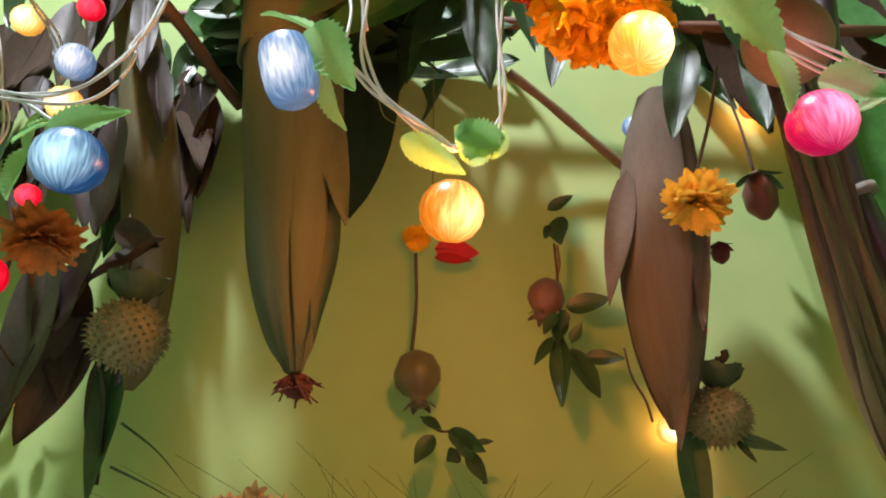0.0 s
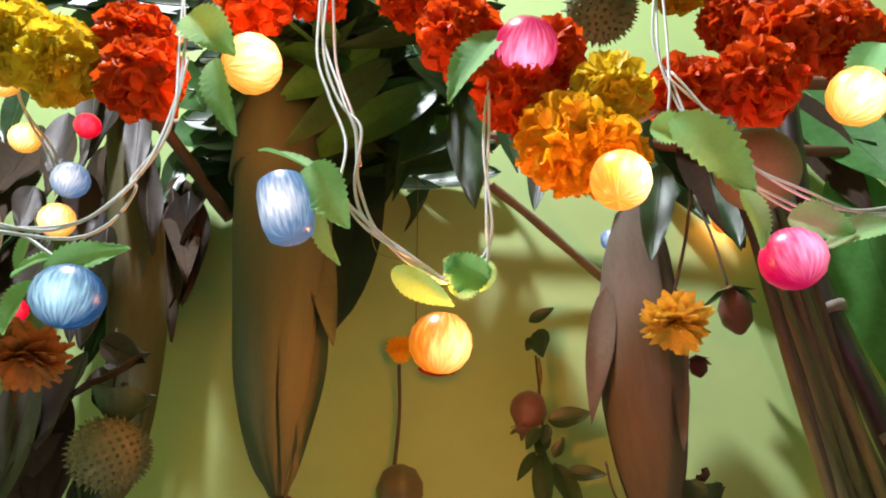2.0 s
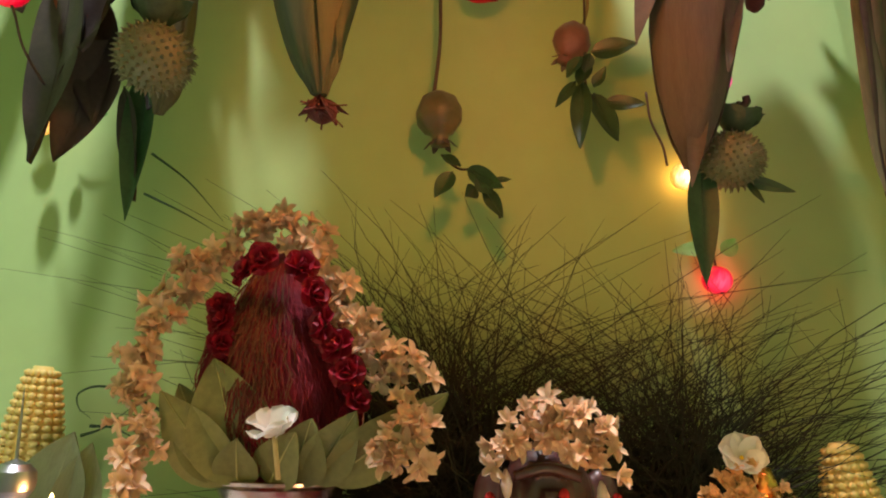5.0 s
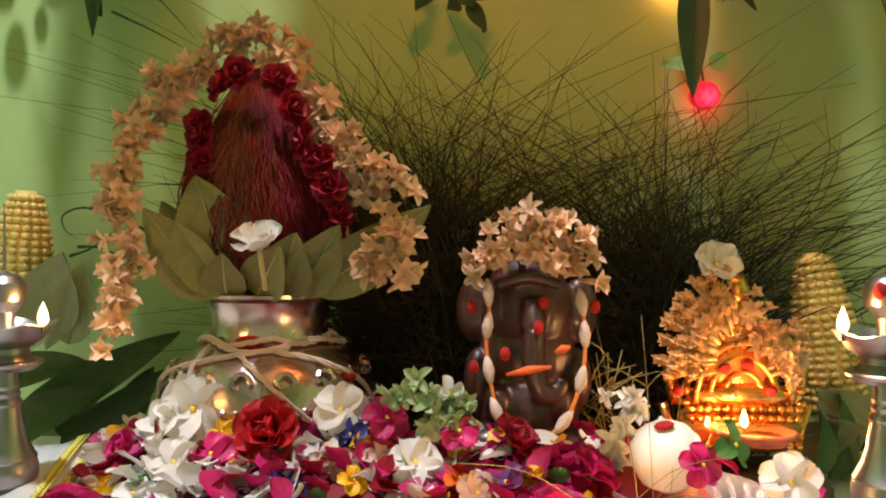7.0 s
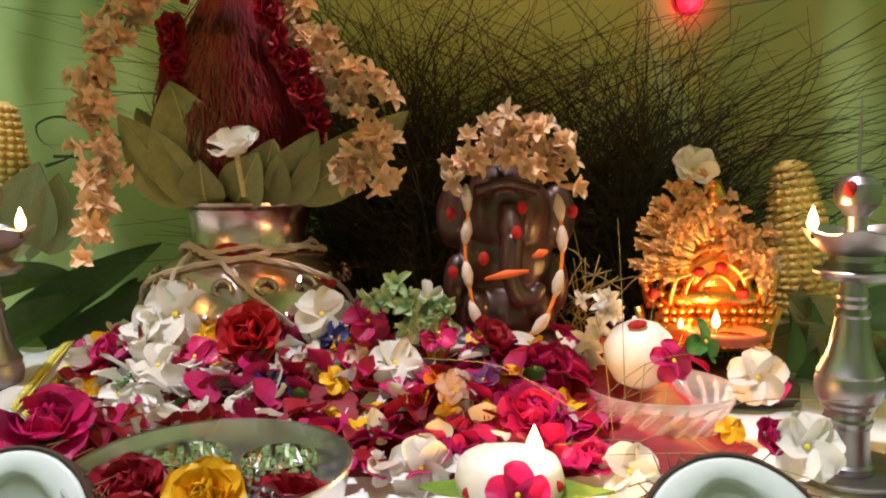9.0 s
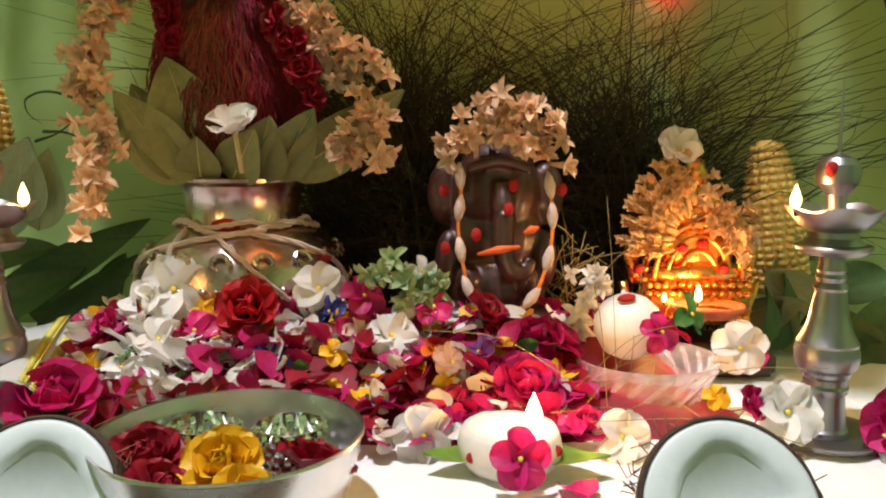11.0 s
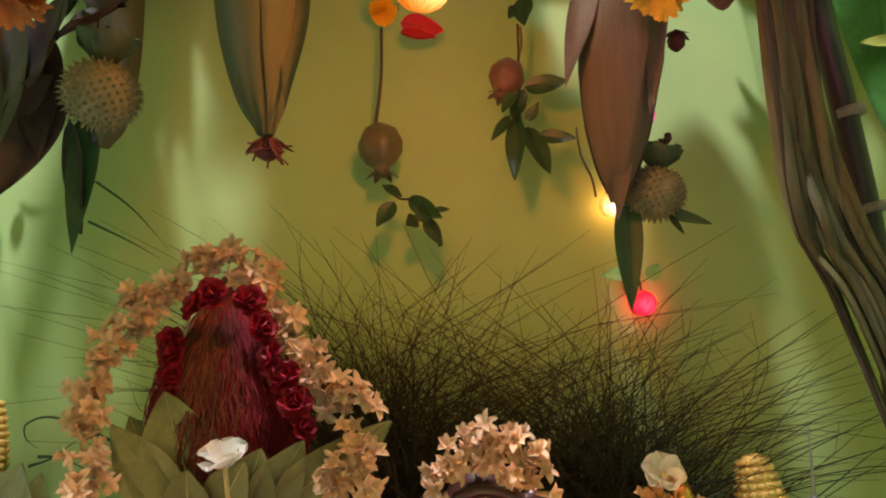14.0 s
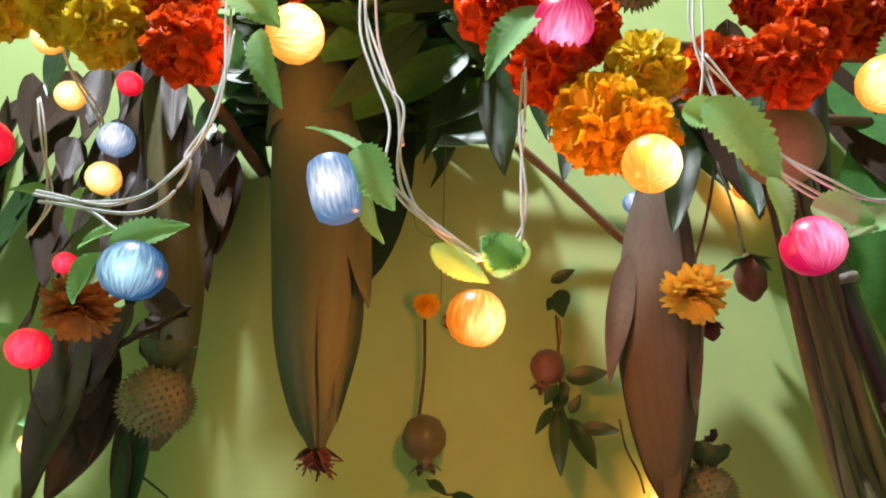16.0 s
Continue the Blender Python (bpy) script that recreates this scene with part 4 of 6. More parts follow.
# ================= hanging things =================
def marigold_mesh(radius, seed, count=170):
    """A pompon of ruffled petals."""
    bm = bmesh.new()
    rng = random.Random(seed)
    for i in range(count):
        z = 1 - 2 * (i + 0.5) / count
        a = i * 2.39996
        d = Vector((math.sqrt(1 - z * z) * math.cos(a), math.sqrt(1 - z * z) * math.sin(a), z * 0.85))
        d = (d + Vector((rng.uniform(-1, 1), rng.uniform(-1, 1), rng.uniform(-1, 1))) * 0.12).normalized()
        m = aim(d * radius * 0.45, d + Vector((rng.uniform(-1, 1), rng.uniform(-1, 1), rng.uniform(-1, 1))) * 0.35, rng.uniform(0, 6.28))
        sheet(radius * rng.uniform(0.46, 0.64), radius * rng.uniform(0.4, 0.62), petal_shape, 0.35, rng.uniform(-1.4, 1.4), 4, 6, 0.16, 0.0, bm, m, seed=i)
    ball(radius * 0.62, 12, 8, 0.9, bm)
    return bm


mg = thing("marigold_garland", (0.298, 0.440, 0.898), "thick garland of orange and yellow marigolds along the canopy front", "garland")
G0 = Vector((0.298, 0.440, 0.898))
blooms = {k: tagged(part("bloom", marigold_mesh(0.037, n), m, mg), kind="stuff") for n, (k, m) in enumerate((("o", MARIORANGE), ("y", MARIYELLOW), ("a", MARIAMBER)))}
used = set()
for k, p, s in (("y", (-0.120, 0.420, 0.909), 1.05), ("y", (-0.075, 0.420, 0.880), 1.05), ("o", (-0.012, 0.430, 0.911), 1.0), ("o", (0.010, 0.420, 0.852), 1.0), ("o", (0.099, 0.440, 0.974), 0.95), ("o", (0.159, 0.450, 1.007), 1.0),
                ("o", (0.266, 0.450, 0.981), 1.0), ("o", (0.307, 0.440, 0.905), 1.05), ("o", (0.353, 0.440, 0.829), 0.95), ("o", (0.391, 0.450, 0.886), 0.9), ("y", (0.442, 0.445, 0.827), 0.95), ("a", (0.392, 0.435, 0.762), 1.1),
                ("a", (0.425, 0.440, 0.751), 0.95), ("o", (0.517, 0.460, 0.835), 0.95), ("o", (0.580, 0.450, 0.836), 1.05), ("o", (0.622, 0.455, 0.890), 1.15), ("o", (0.672, 0.455, 0.893), 1.0), ("o", (0.588, 0.470, 0.940), 0.9),
                ("o", (0.197, 0.470, 1.089), 1.0), ("a", (0.544, 0.470, 1.013), 1.0), ("o", (0.021, 0.450, 1.059), 1.0), ("y", (-0.197, 0.430, 0.925), 1.0), ("o", (0.748, 0.460, 0.885), 1.0), ("o", (0.491, 0.470, 1.063), 1.0)):
    s *= 1.14
    m = Matrix.Translation(Vector(p) - G0) @ Matrix.Rotation(s * 37, 4, "Z") @ Matrix.Rotation(s * 61, 4, "X") @ Matrix.Diagonal((s, s, s, 1))
    if k in used:
        tagged(again(blooms[k], m), kind="stuff")
    else:
        used.add(k)
        blooms[k].matrix_basis = m
rope = [(-0.206, 0.440, 0.937), (-0.006, 0.440, 0.906), (0.093, 0.455, 0.996), (0.266, 0.460, 0.997), (0.355, 0.455, 0.850), (0.428, 0.455, 0.789), (0.521, 0.470, 0.844), (0.626, 0.465, 0.892), (0.756, 0.470, 0.895)]
part("rope", tube([p - G0 for p in smooth_line(rope, 6)], 0.003, 6), THREAD, mg)


def fairy_leaf(base, tip, width, owner, material=PALELEAF, spin=0.3, seed=0, bend=-0.5):
    b, e = Vector(base), Vector(tip)
    o = part("leaf", sheet((e - b).length, width * 1.15, toothed_shape, 0.1, bend, 52, 6, 0.05, 0.3, seed=seed), material, owner, "serrated pale green cloth leaf")
    o.matrix_basis = face(b - owner.matrix_world.translation, e - b, spin)
    return o


BULBS = {
    "amber": bulb_mat("amber_bulb", (1.0, 0.24, 0.01), (1.0, 0.76, 0.26), 2.5),
    "yellow": bulb_mat("yellow_bulb", (1.0, 0.45, 0.06), (1.0, 0.88, 0.5), 3.0),
    "blue": bulb_mat("blue_bulb", (0.0, 0.07, 0.26), (0.55, 0.86, 1.0), 1.6, 40),
    "white": bulb_mat("bluish_white_bulb", (0.14, 0.30, 0.62), (1.0, 0.96, 1.0), 1.5, 34),
    "pink": bulb_mat("pink_bulb", (0.75, 0.0, 0.12), (1.0, 0.36, 0.6), 1.7, 34),
    "red": bulb_mat("red_bulb", (0.95, 0.0, 0.03), (1.0, 0.06, 0.12), 2.0),
}
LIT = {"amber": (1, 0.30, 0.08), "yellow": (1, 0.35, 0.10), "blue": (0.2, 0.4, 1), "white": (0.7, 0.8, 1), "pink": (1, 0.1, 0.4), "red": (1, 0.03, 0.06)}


def bulb_ball(owner, place, r, hue, turn=(0, 0, 0), squash=0.95):
    k = r / 0.022
    bm = lathe([(0.0025, -0.0209), (0.009, -0.0198), (0.0155, -0.0155), (0.0205, -0.008), (0.022, 0.0), (0.0205, 0.008), (0.0155, 0.0155), (0.009, 0.0198), (0.0025, 0.0209)], 32)
    if hue == "white" and r > 0.02:
        bm = lathe([(0.003, -0.0255), (0.0125, -0.025), (0.0165, -0.022), (0.019, -0.012), (0.0195, 0.0), (0.019, 0.012), (0.0165, 0.022), (0.0125, 0.025), (0.003, 0.0255)], 32)
    o = part("bulb", bm, BULBS[hue], owner, "%s thread-wound ball lit from inside" % {"amber": "warm orange", "white": "bluish white"}.get(hue, hue))
    o.matrix_basis = Matrix.Translation(Vector(place) - owner.matrix_world.translation) @ pose(0, 0, 0, *turn) @ Matrix.Diagonal((k, k, k * squash, 1))
    return o


S0 = (0.210, 0.350, 0.663)
fs = thing("fairy_light_string", S0, "string of coloured ball lights on twisted white wire with cloth leaves", "string lights")
O0 = Vector(S0)


def wire(pts, owner=fs, r=0.0013, strands=2, seed=0, material=WIRE):
    line = smooth_line(pts, 10)
    for k in range(strands):
        q = [p - owner.matrix_world.translation + Vector((math.sin(i * 0.23 + k * 3.1 + seed), 0.6 * math.cos(i * 0.23 + k * 3.1 + seed), math.cos(i * 0.2 + k * 3.1))) * r * 1.6 for i, p in enumerate(line)]
        part("wire", tube(q, r, 6), material, owner)


wire([(-0.044, 0.330, 0.638), (-0.006, 0.330, 0.629), (0.022, 0.335, 0.632), (0.044, 0.340, 0.649), (0.064, 0.350, 0.693), (0.071, 0.360, 0.751), (0.065, 0.370, 0.829), (0.048, 0.380, 0.944)], strands=2)
wire([(-0.041, 0.330, 0.628), (0.022, 0.332, 0.621), (0.047, 0.340, 0.636), (0.059, 0.350, 0.670), (0.057, 0.350, 0.683), (0.068, 0.360, 0.739), (0.072, 0.370, 0.822)], strands=1, seed=2)
wire([(-0.018, 0.330, 0.629), (0.008, 0.330, 0.616), (0.030, 0.330, 0.604)], strands=1)
wire([(0.176, 0.390, 0.945), (0.178, 0.380, 0.838), (0.196, 0.370, 0.775), (0.209, 0.360, 0.718), (0.208, 0.350, 0.665)], strands=1)
wire([(0.181, 0.390, 0.945), (0.184, 0.385, 0.850), (0.203, 0.375, 0.773), (0.219, 0.370, 0.734), (0.219, 0.370, 0.682), (0.229, 0.380, 0.652), (0.255, 0.395, 0.630), (0.284, 0.410, 0.615)], strands=2, seed=1)
# white strand whose base colour is tinted pink, standing in for pink light
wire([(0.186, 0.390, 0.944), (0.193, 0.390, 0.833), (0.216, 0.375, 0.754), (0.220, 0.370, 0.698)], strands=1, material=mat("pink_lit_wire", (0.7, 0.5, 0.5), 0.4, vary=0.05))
wire([(0.208, 0.350, 0.663), (0.224, 0.370, 0.648), (0.251, 0.390, 0.632), (0.278, 0.408, 0.618)], strands=2, seed=3)
wire([(0.277, 0.410, 0.618), (0.301, 0.412, 0.619), (0.314, 0.412, 0.637), (0.319, 0.412, 0.668), (0.320, 0.415, 0.732), (0.327, 0.420, 0.812), (0.335, 0.425, 0.880)], strands=3, seed=4)
wire([(0.501, 0.420, 0.955), (0.485, 0.420, 0.863), (0.489, 0.420, 0.814), (0.500, 0.420, 0.755), (0.524, 0.420, 0.711), (0.563, 0.425, 0.678), (0.595, 0.425, 0.663), (0.661, 0.430, 0.667)], strands=2)
wire([(0.506, 0.420, 0.955), (0.491, 0.420, 0.841), (0.487, 0.420, 0.794), (0.474, 0.420, 0.753)], strands=1)
wire([(0.489, 0.415, 0.819), (0.516, 0.415, 0.768), (0.534, 0.418, 0.721), (0.577, 0.420, 0.685), (0.615, 0.425, 0.671), (0.663, 0.430, 0.675)], strands=2, seed=2)

for hue, p, r, turn, sq in (("blue", (0.040, 0.329, 0.573), 0.0237, (10, 8, 0), 0.9), ("white", (0.174, 0.340, 0.642), 0.0213, (12, -10, -20), 1.0),
                            ("amber", (0.277, 0.415, 0.568), 0.0234, (20, 0, 30), 1.0), ("yellow", (0.117, 0.400, 0.844), 0.0278, (0, 60, 30), 0.98),
                            ("pink", (0.365, 0.410, 0.858), 0.0288, (60, 20, 0), 0.98), ("yellow", (0.427, 0.408, 0.701), 0.0250, (0, 20, 40), 1.0),
                            ("pink", (0.553, 0.427, 0.631), 0.0263, (0, -10, 0), 0.93), ("yellow", (0.654, 0.430, 0.795), 0.0269, (20, 40, 0), 1.0)):
    bulb_ball(fs, p, r, hue, turn, sq)
for i, (b, e, w, sp) in enumerate((((0.019, 0.330, 0.593), (0.074, 0.315, 0.606), 0.022, 0.2), ((0.024, 0.335, 0.607), (-0.008, 0.330, 0.599), 0.022, 0.6), ((0.009, 0.340, 0.593), (-0.006, 0.330, 0.555), 0.025, 0.4), ((0.207, 0.345, 0.659), (0.154, 0.345, 0.723), 0.022, 0.8), ((0.190, 0.335, 0.675), (0.216, 0.330, 0.622), 0.032, 0.3),
                                   ((0.064, 0.370, 0.878), (0.108, 0.360, 0.829), 0.04, 0.2), ((0.087, 0.385, 0.836), (0.105, 0.375, 0.752), 0.028, 0.5), ((0.345, 0.410, 0.878), (0.284, 0.395, 0.805), 0.04, 0.3), ((0.284, 0.410, 0.613), (0.316, 0.395, 0.619), 0.038, 0.2), ((0.313, 0.405, 0.608), (0.280, 0.395, 0.629), 0.03, -0.5),
                                   ((0.309, 0.410, 0.606), (0.316, 0.405, 0.640), 0.018, 0.2), ((0.243, 0.400, 0.623), (0.287, 0.400, 0.590), 0.022, 0.5), ((0.481, 0.410, 0.766), (0.536, 0.400, 0.684), 0.045, 0.2), ((0.522, 0.410, 0.687), (0.532, 0.405, 0.635), 0.024, -0.3), ((0.555, 0.420, 0.664), (0.599, 0.405, 0.644), 0.032, 0.3),
                                   ((0.687, 0.420, 0.848), (0.640, 0.410, 0.790), 0.036, 0.3), ((0.463, 0.420, 0.763), (0.501, 0.410, 0.749), 0.03, 0.4), ((0.634, 0.420, 0.654), (0.574, 0.410, 0.641), 0.026, 0.2), ((0.194, 0.350, 0.659), (0.199, 0.360, 0.605), 0.022, 0.9))):
    fairy_leaf(b, e, w, fs, spin=sp, seed=i)
# thin loose threads at the wire
part("loose_thread", tube([p - O0 for p in smooth_line([(0.213, 0.360, 0.662), (0.228, 0.375, 0.644), (0.234, 0.380, 0.627), (0.249, 0.390, 0.625)], 8)], 0.0004, 4), STRAW, fs)

# a second string further back, down both sides and along the wall
B0 = (-0.082, 0.500, 0.801)
bs = thing("fairy_light_string", B0, "second string of coloured ball lights hung behind the fruit", "string lights")
for hue, p, r in (("white", (-0.082, 0.500, 0.801), 0.0188), ("yellow", (-0.097, 0.520, 0.768), 0.0182), ("red", (-0.091, 0.520, 0.888), 0.0143), ("yellow", (-0.141, 0.500, 0.858), 0.0161),
                  ("yellow", (-0.154, 0.460, 0.900), 0.0170), ("red", (-0.172, 0.440, 0.759), 0.0246), ("red", (-0.121, 0.500, 0.579), 0.0198), ("red", (-0.139, 0.560, 0.692), 0.0125),
                  ("yellow", (-0.251, 0.770, 0.557), 0.0137), ("yellow", (-0.223, 0.785, 0.551), 0.0080), ("pink", (0.530, 0.780, 0.599), 0.0131), ("yellow", (0.486, 0.780, 0.489), 0.0159),
                  ("red", (0.516, 0.785, 0.375), 0.0162), ("white", (0.495, 0.770, 0.869), 0.0154), ("amber", (0.643, 0.770, 0.887), 0.0148), ("amber", (0.661, 0.720, 0.638), 0.0077)):
    bulb_ball(bs, p, r, hue, (10, 15, 0))
wire([(-0.116, 0.500, 0.558), (-0.138, 0.550, 0.552), (-0.153, 0.620, 0.542), (-0.202, 0.700, 0.568), (-0.241, 0.765, 0.569)], bs, strands=1, material=STEM)
wire([(-0.194, 0.470, 1.055), (-0.148, 0.480, 0.901), (-0.107, 0.500, 0.834), (-0.097, 0.510, 0.792)], bs, strands=2)
wire([(-0.174, 0.500, 0.856), (-0.151, 0.500, 0.783), (-0.135, 0.500, 0.729), (-0.147, 0.500, 0.692)], bs, strands=2)
wire([(0.533, 0.790, 0.618), (0.520, 0.800, 0.575), (0.495, 0.795, 0.508), (0.506, 0.800, 0.445), (0.517, 0.795, 0.391)], bs, strands=1, material=STEM)
for i, (b, e) in enumerate((((0.508, 0.790, 0.405), (0.472, 0.780, 0.411)), ((0.524, 0.790, 0.405), (0.538, 0.780, 0.418)), ((-0.225, 0.790, 0.575), (-0.182, 0.780, 0.573)), ((-0.251, 0.790, 0.586), (-0.280, 0.780, 0.589)), ((-0.104, 0.500, 0.746), (-0.119, 0.500, 0.697)), ((-0.133, 0.500, 0.735), (-0.189, 0.500, 0.759)), ((-0.134, 0.500, 0.586), (-0.171, 0.500, 0.610)))):
    fairy_leaf(b, e, 0.02, bs, spin=0.4, seed=i)
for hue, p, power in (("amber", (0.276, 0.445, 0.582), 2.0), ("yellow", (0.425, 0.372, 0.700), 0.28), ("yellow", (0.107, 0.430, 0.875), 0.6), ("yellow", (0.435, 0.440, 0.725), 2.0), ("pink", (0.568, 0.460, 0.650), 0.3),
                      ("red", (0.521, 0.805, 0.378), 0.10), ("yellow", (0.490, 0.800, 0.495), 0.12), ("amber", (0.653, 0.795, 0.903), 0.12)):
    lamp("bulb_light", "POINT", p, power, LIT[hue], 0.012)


# ---- maize cobs in their husk ----
def ear_width(u):
    """Full near the upper middle, then a long taper to the tip."""
    return np.interp(u, [0, 0.12, 0.3, 0.5, 0.68, 0.85, 0.95, 1.0], [0.5, 0.8, 1.0, 0.97, 0.74, 0.42, 0.2, 0.12])


def husk_cob(line, width, material, label, seed=0, silk=True, tails=()):
    """An ear of maize in its husk hung tip down: overlapping leaves round a spindle, dry silk at the end."""
    l = [Vector(p) for p in smooth_line(line, 6)]
    t = thing("maize_ear", line[0], label, "maize", "ears of maize in husk")
    rng = random.Random(seed)
    l = [p - l[0] for p in l]
    n = len(l) - 1
    part("ear", tube(l, lambda u: width * 0.44 * ear_width(u), 20), material, t)
    for i in range(7):
        bm = bmesh.new()
        a0 = i * 2 * math.pi / 7 + rng.uniform(-0.2, 0.2)
        rows = []
        for k in range(n + 1):
            u = k / n
            r = width * (0.465 + 0.02 * (i % 3)) * ear_width(u)
            half = (0.62 - 0.3 * u) + 0.08 * math.sin(i + 4 * u)
            rows.append([bm.verts.new(l[k] + Vector((math.cos(a0 + half * s), math.sin(a0 + half * s), 0)) * (r + 0.0012 * math.cos(9 * s) + 0.0015 * abs(s))) for s in (-1, -0.6, -0.2, 0.2, 0.6, 1)])
        for a, b in zip(rows, rows[1:]):
            for j in range(5):
                bm.faces.new((a[j], a[j + 1], b[j + 1], b[j]))
        part("husk_leaf", bm, material, t)
    if silk:
        bm = bmesh.new()
        for i in range(46):
            d = Vector((rng.gauss(0, 0.35), rng.gauss(0, 0.35), -1 + rng.uniform(0, 0.5))).normalized()
            p = l[-1]
            tube([p, p + d * 0.014, p + d * 0.022 + Vector((rng.gauss(0, 0.008), rng.gauss(0, 0.008), rng.gauss(0, 0.005)))], 0.0009, 4, bm)
        part("silk_tuft", bm, SILK, t, "dark red dried silk")
    for b, e, w, sp in tails:
        d = Vector(e) - Vector(b)
        o = part("loose_husk", sheet(d.length, w, leaf_shape, 0.4, 0.3, 12, 4, 0.05, seed=3), material, t)
        o.matrix_basis = face(Vector(b) - Vector(line[0]), d, sp)
    return t


husk_cob([(0.071, 0.600, 1.188), (0.088, 0.590, 0.987), (0.101, 0.580, 0.853), (0.110, 0.575, 0.839), (0.117, 0.570, 0.710), (0.121, 0.565, 0.599), (0.128, 0.560, 0.532), (0.132, 0.560, 0.501)], 0.1072, HUSK, "long maize ear in olive-brown husk hanging tip down", 1, True,
         (((0.161, 0.555, 0.679), (0.160, 0.560, 0.517), 0.03, 0.3), ((0.137, 0.560, 0.824), (0.165, 0.570, 0.627), 0.04, -0.4)))
husk_cob([(0.509, 0.690, 0.852), (0.496, 0.690, 0.757), (0.486, 0.685, 0.664), (0.477, 0.680, 0.580), (0.472, 0.675, 0.509), (0.469, 0.675, 0.466)], 0.0981, HUSKBROWN, "dry brown maize ear hanging with curled husk", 2, False,
         (((0.455, 0.660, 0.741), (0.428, 0.670, 0.579), 0.035, 0.5), ((0.526, 0.660, 0.716), (0.487, 0.660, 0.548), 0.03, -0.5), ((0.478, 0.660, 0.538), (0.465, 0.660, 0.437), 0.02, 0.2)))
husk_cob([(-0.168, 0.660, 1.190), (-0.114, 0.660, 0.978), (-0.082, 0.660, 0.841), (-0.059, 0.655, 0.717), (-0.048, 0.650, 0.622), (-0.047, 0.650, 0.549), (-0.053, 0.650, 0.521)], 0.0650, HUSKTAN, "slim maize ear in tan husk hanging tip down", 3, False, ())


def hanging_leaf(b, e, w, material, label, spin=0.0, bend=0.2, fold=0.15, ruffle=0.04, seed=0, cat="leaf", group="hanging leaves", cup=0.1, shape=leaf_shape):
    d = Vector(e) - Vector(b)
    t = thing("hanging_leaf", b, label, cat, group)
    o = part("blade", sheet(d.length, w, shape, cup, bend, 14, 6, ruffle, fold, seed=seed), material, t)
    o.matrix_basis = face((0, 0, 0), d, spin)
    q = part("midrib", tube([(0, d.length * k / 6, 0.0) for k in range(2)] if abs(bend) < 0.01 else [(0, d.length * math.sin(bend * k / 6) / bend, d.length * (1 - math.cos(bend * k / 6)) / bend) for k in range(7)], lambda u: 0.0012 * (1.05 - u), 5), material, t)
    q.matrix_basis = o.matrix_basis
    return t


DRYBROWN = mat("dry_brown_leaf", (0.062, 0.036, 0.017), 0.9, vary=0.35, scale=30, bump=0.4, trans=0.15, piece=0.35)
rng = random.Random(41)
for i in range(34):
    x, z = rng.uniform(-0.42, -0.05), rng.uniform(0.90, 1.12)
    hanging_leaf((x, rng.uniform(0.73, 0.79), z), (x + rng.gauss(0.01, 0.03), rng.uniform(0.74, 0.79), z - rng.uniform(0.12, 0.24)), rng.uniform(0.035, 0.07), (DRYBROWN, DRYBROWN, DRYDARK, LEAF)[i % 4],
                 "dry brown leaf bunched under the canopy by the wall", rng.uniform(-0.9, 0.9), 0.35, 0.25, 0.12, i, group="dry canopy leaves")
for i in range(16):
    x, z = rng.uniform(0.52, 0.86), rng.uniform(0.98, 1.14)
    hanging_leaf((x, rng.uniform(0.70, 0.79), z), (x + rng.gauss(0.02, 0.03), rng.uniform(0.74, 0.79), z - rng.uniform(0.12, 0.22)), rng.uniform(0.045, 0.08), (LEAF, DRYBROWN)[i % 4 == 0],
                 "dark leaf bunched under the canopy by the wall", rng.uniform(-0.9, 0.9), 0.35, 0.2, 0.08, i, group="dry canopy leaves")
# canopy leaves and dark hanging leaves
DARKLABEL = "dark green mango leaf hanging from the canopy"
hanging_leaf((0.192, 0.7, 1.052), (0.152, 0.7, 0.717), 0.078, mat("blackish_leaf", (0.012, 0.03, 0.016), 0.5, vary=0.35, scale=40, bump=0.2), "large blackish green mango leaf hanging from the canopy", 0.1, 0.06, shape=lambda u: math.sin(math.pi * u ** 1.35) ** 0.62)
hanging_leaf((0.525, 0.600, 0.861), (0.492, 0.600, 0.725), 0.0407, LEAF, DARKLABEL, 0.3)
hanging_leaf((0.310, 0.600, 0.980), (0.323, 0.600, 0.800), 0.0575, LEAF, DARKLABEL, 0.5)
hanging_leaf((0.356, 0.600, 0.968), (0.360, 0.600, 0.847), 0.0388, LEAF, DARKLABEL, -0.3)
hanging_leaf((0.390, 0.550, 0.864), (0.374, 0.550, 0.763), 0.0291, LEAF, DARKLABEL, 0.3)
hanging_leaf((-0.198, 0.550, 0.987), (-0.189, 0.550, 0.887), 0.0380, LEAF, DARKLABEL, 0.2)
hanging_leaf((0.055, 0.560, 0.987), (0.050, 0.550, 0.879), 0.0509, LEAF, DARKLABEL, 0.4)
# dry leaves on the left bunch
DL = "dry dark brown leaf hanging beside the fruit"
hanging_leaf((-0.141, 0.620, 0.671), (-0.139, 0.630, 0.454), 0.0728, DRYDARK, DL, 0.3, 0.3, 0.2, 0.06, 1)
hanging_leaf((-0.099, 0.630, 0.592), (-0.149, 0.640, 0.468), 0.0597, DRYDARK, DL, -0.5, 0.2, 0.3, 0.06, 2)
hanging_leaf((-0.073, 0.660, 0.578), (-0.071, 0.660, 0.410), 0.0405, LEAF, "dark green leaf hanging under the spiny fruit", 0.2, 0.2, 0.3, 0.03, 3)
hanging_leaf((-0.016, 0.600, 0.659), (-0.075, 0.600, 0.602), 0.0605, DRYDARK, DL, 0.8, 0.4, 0.3, 0.08, 4)
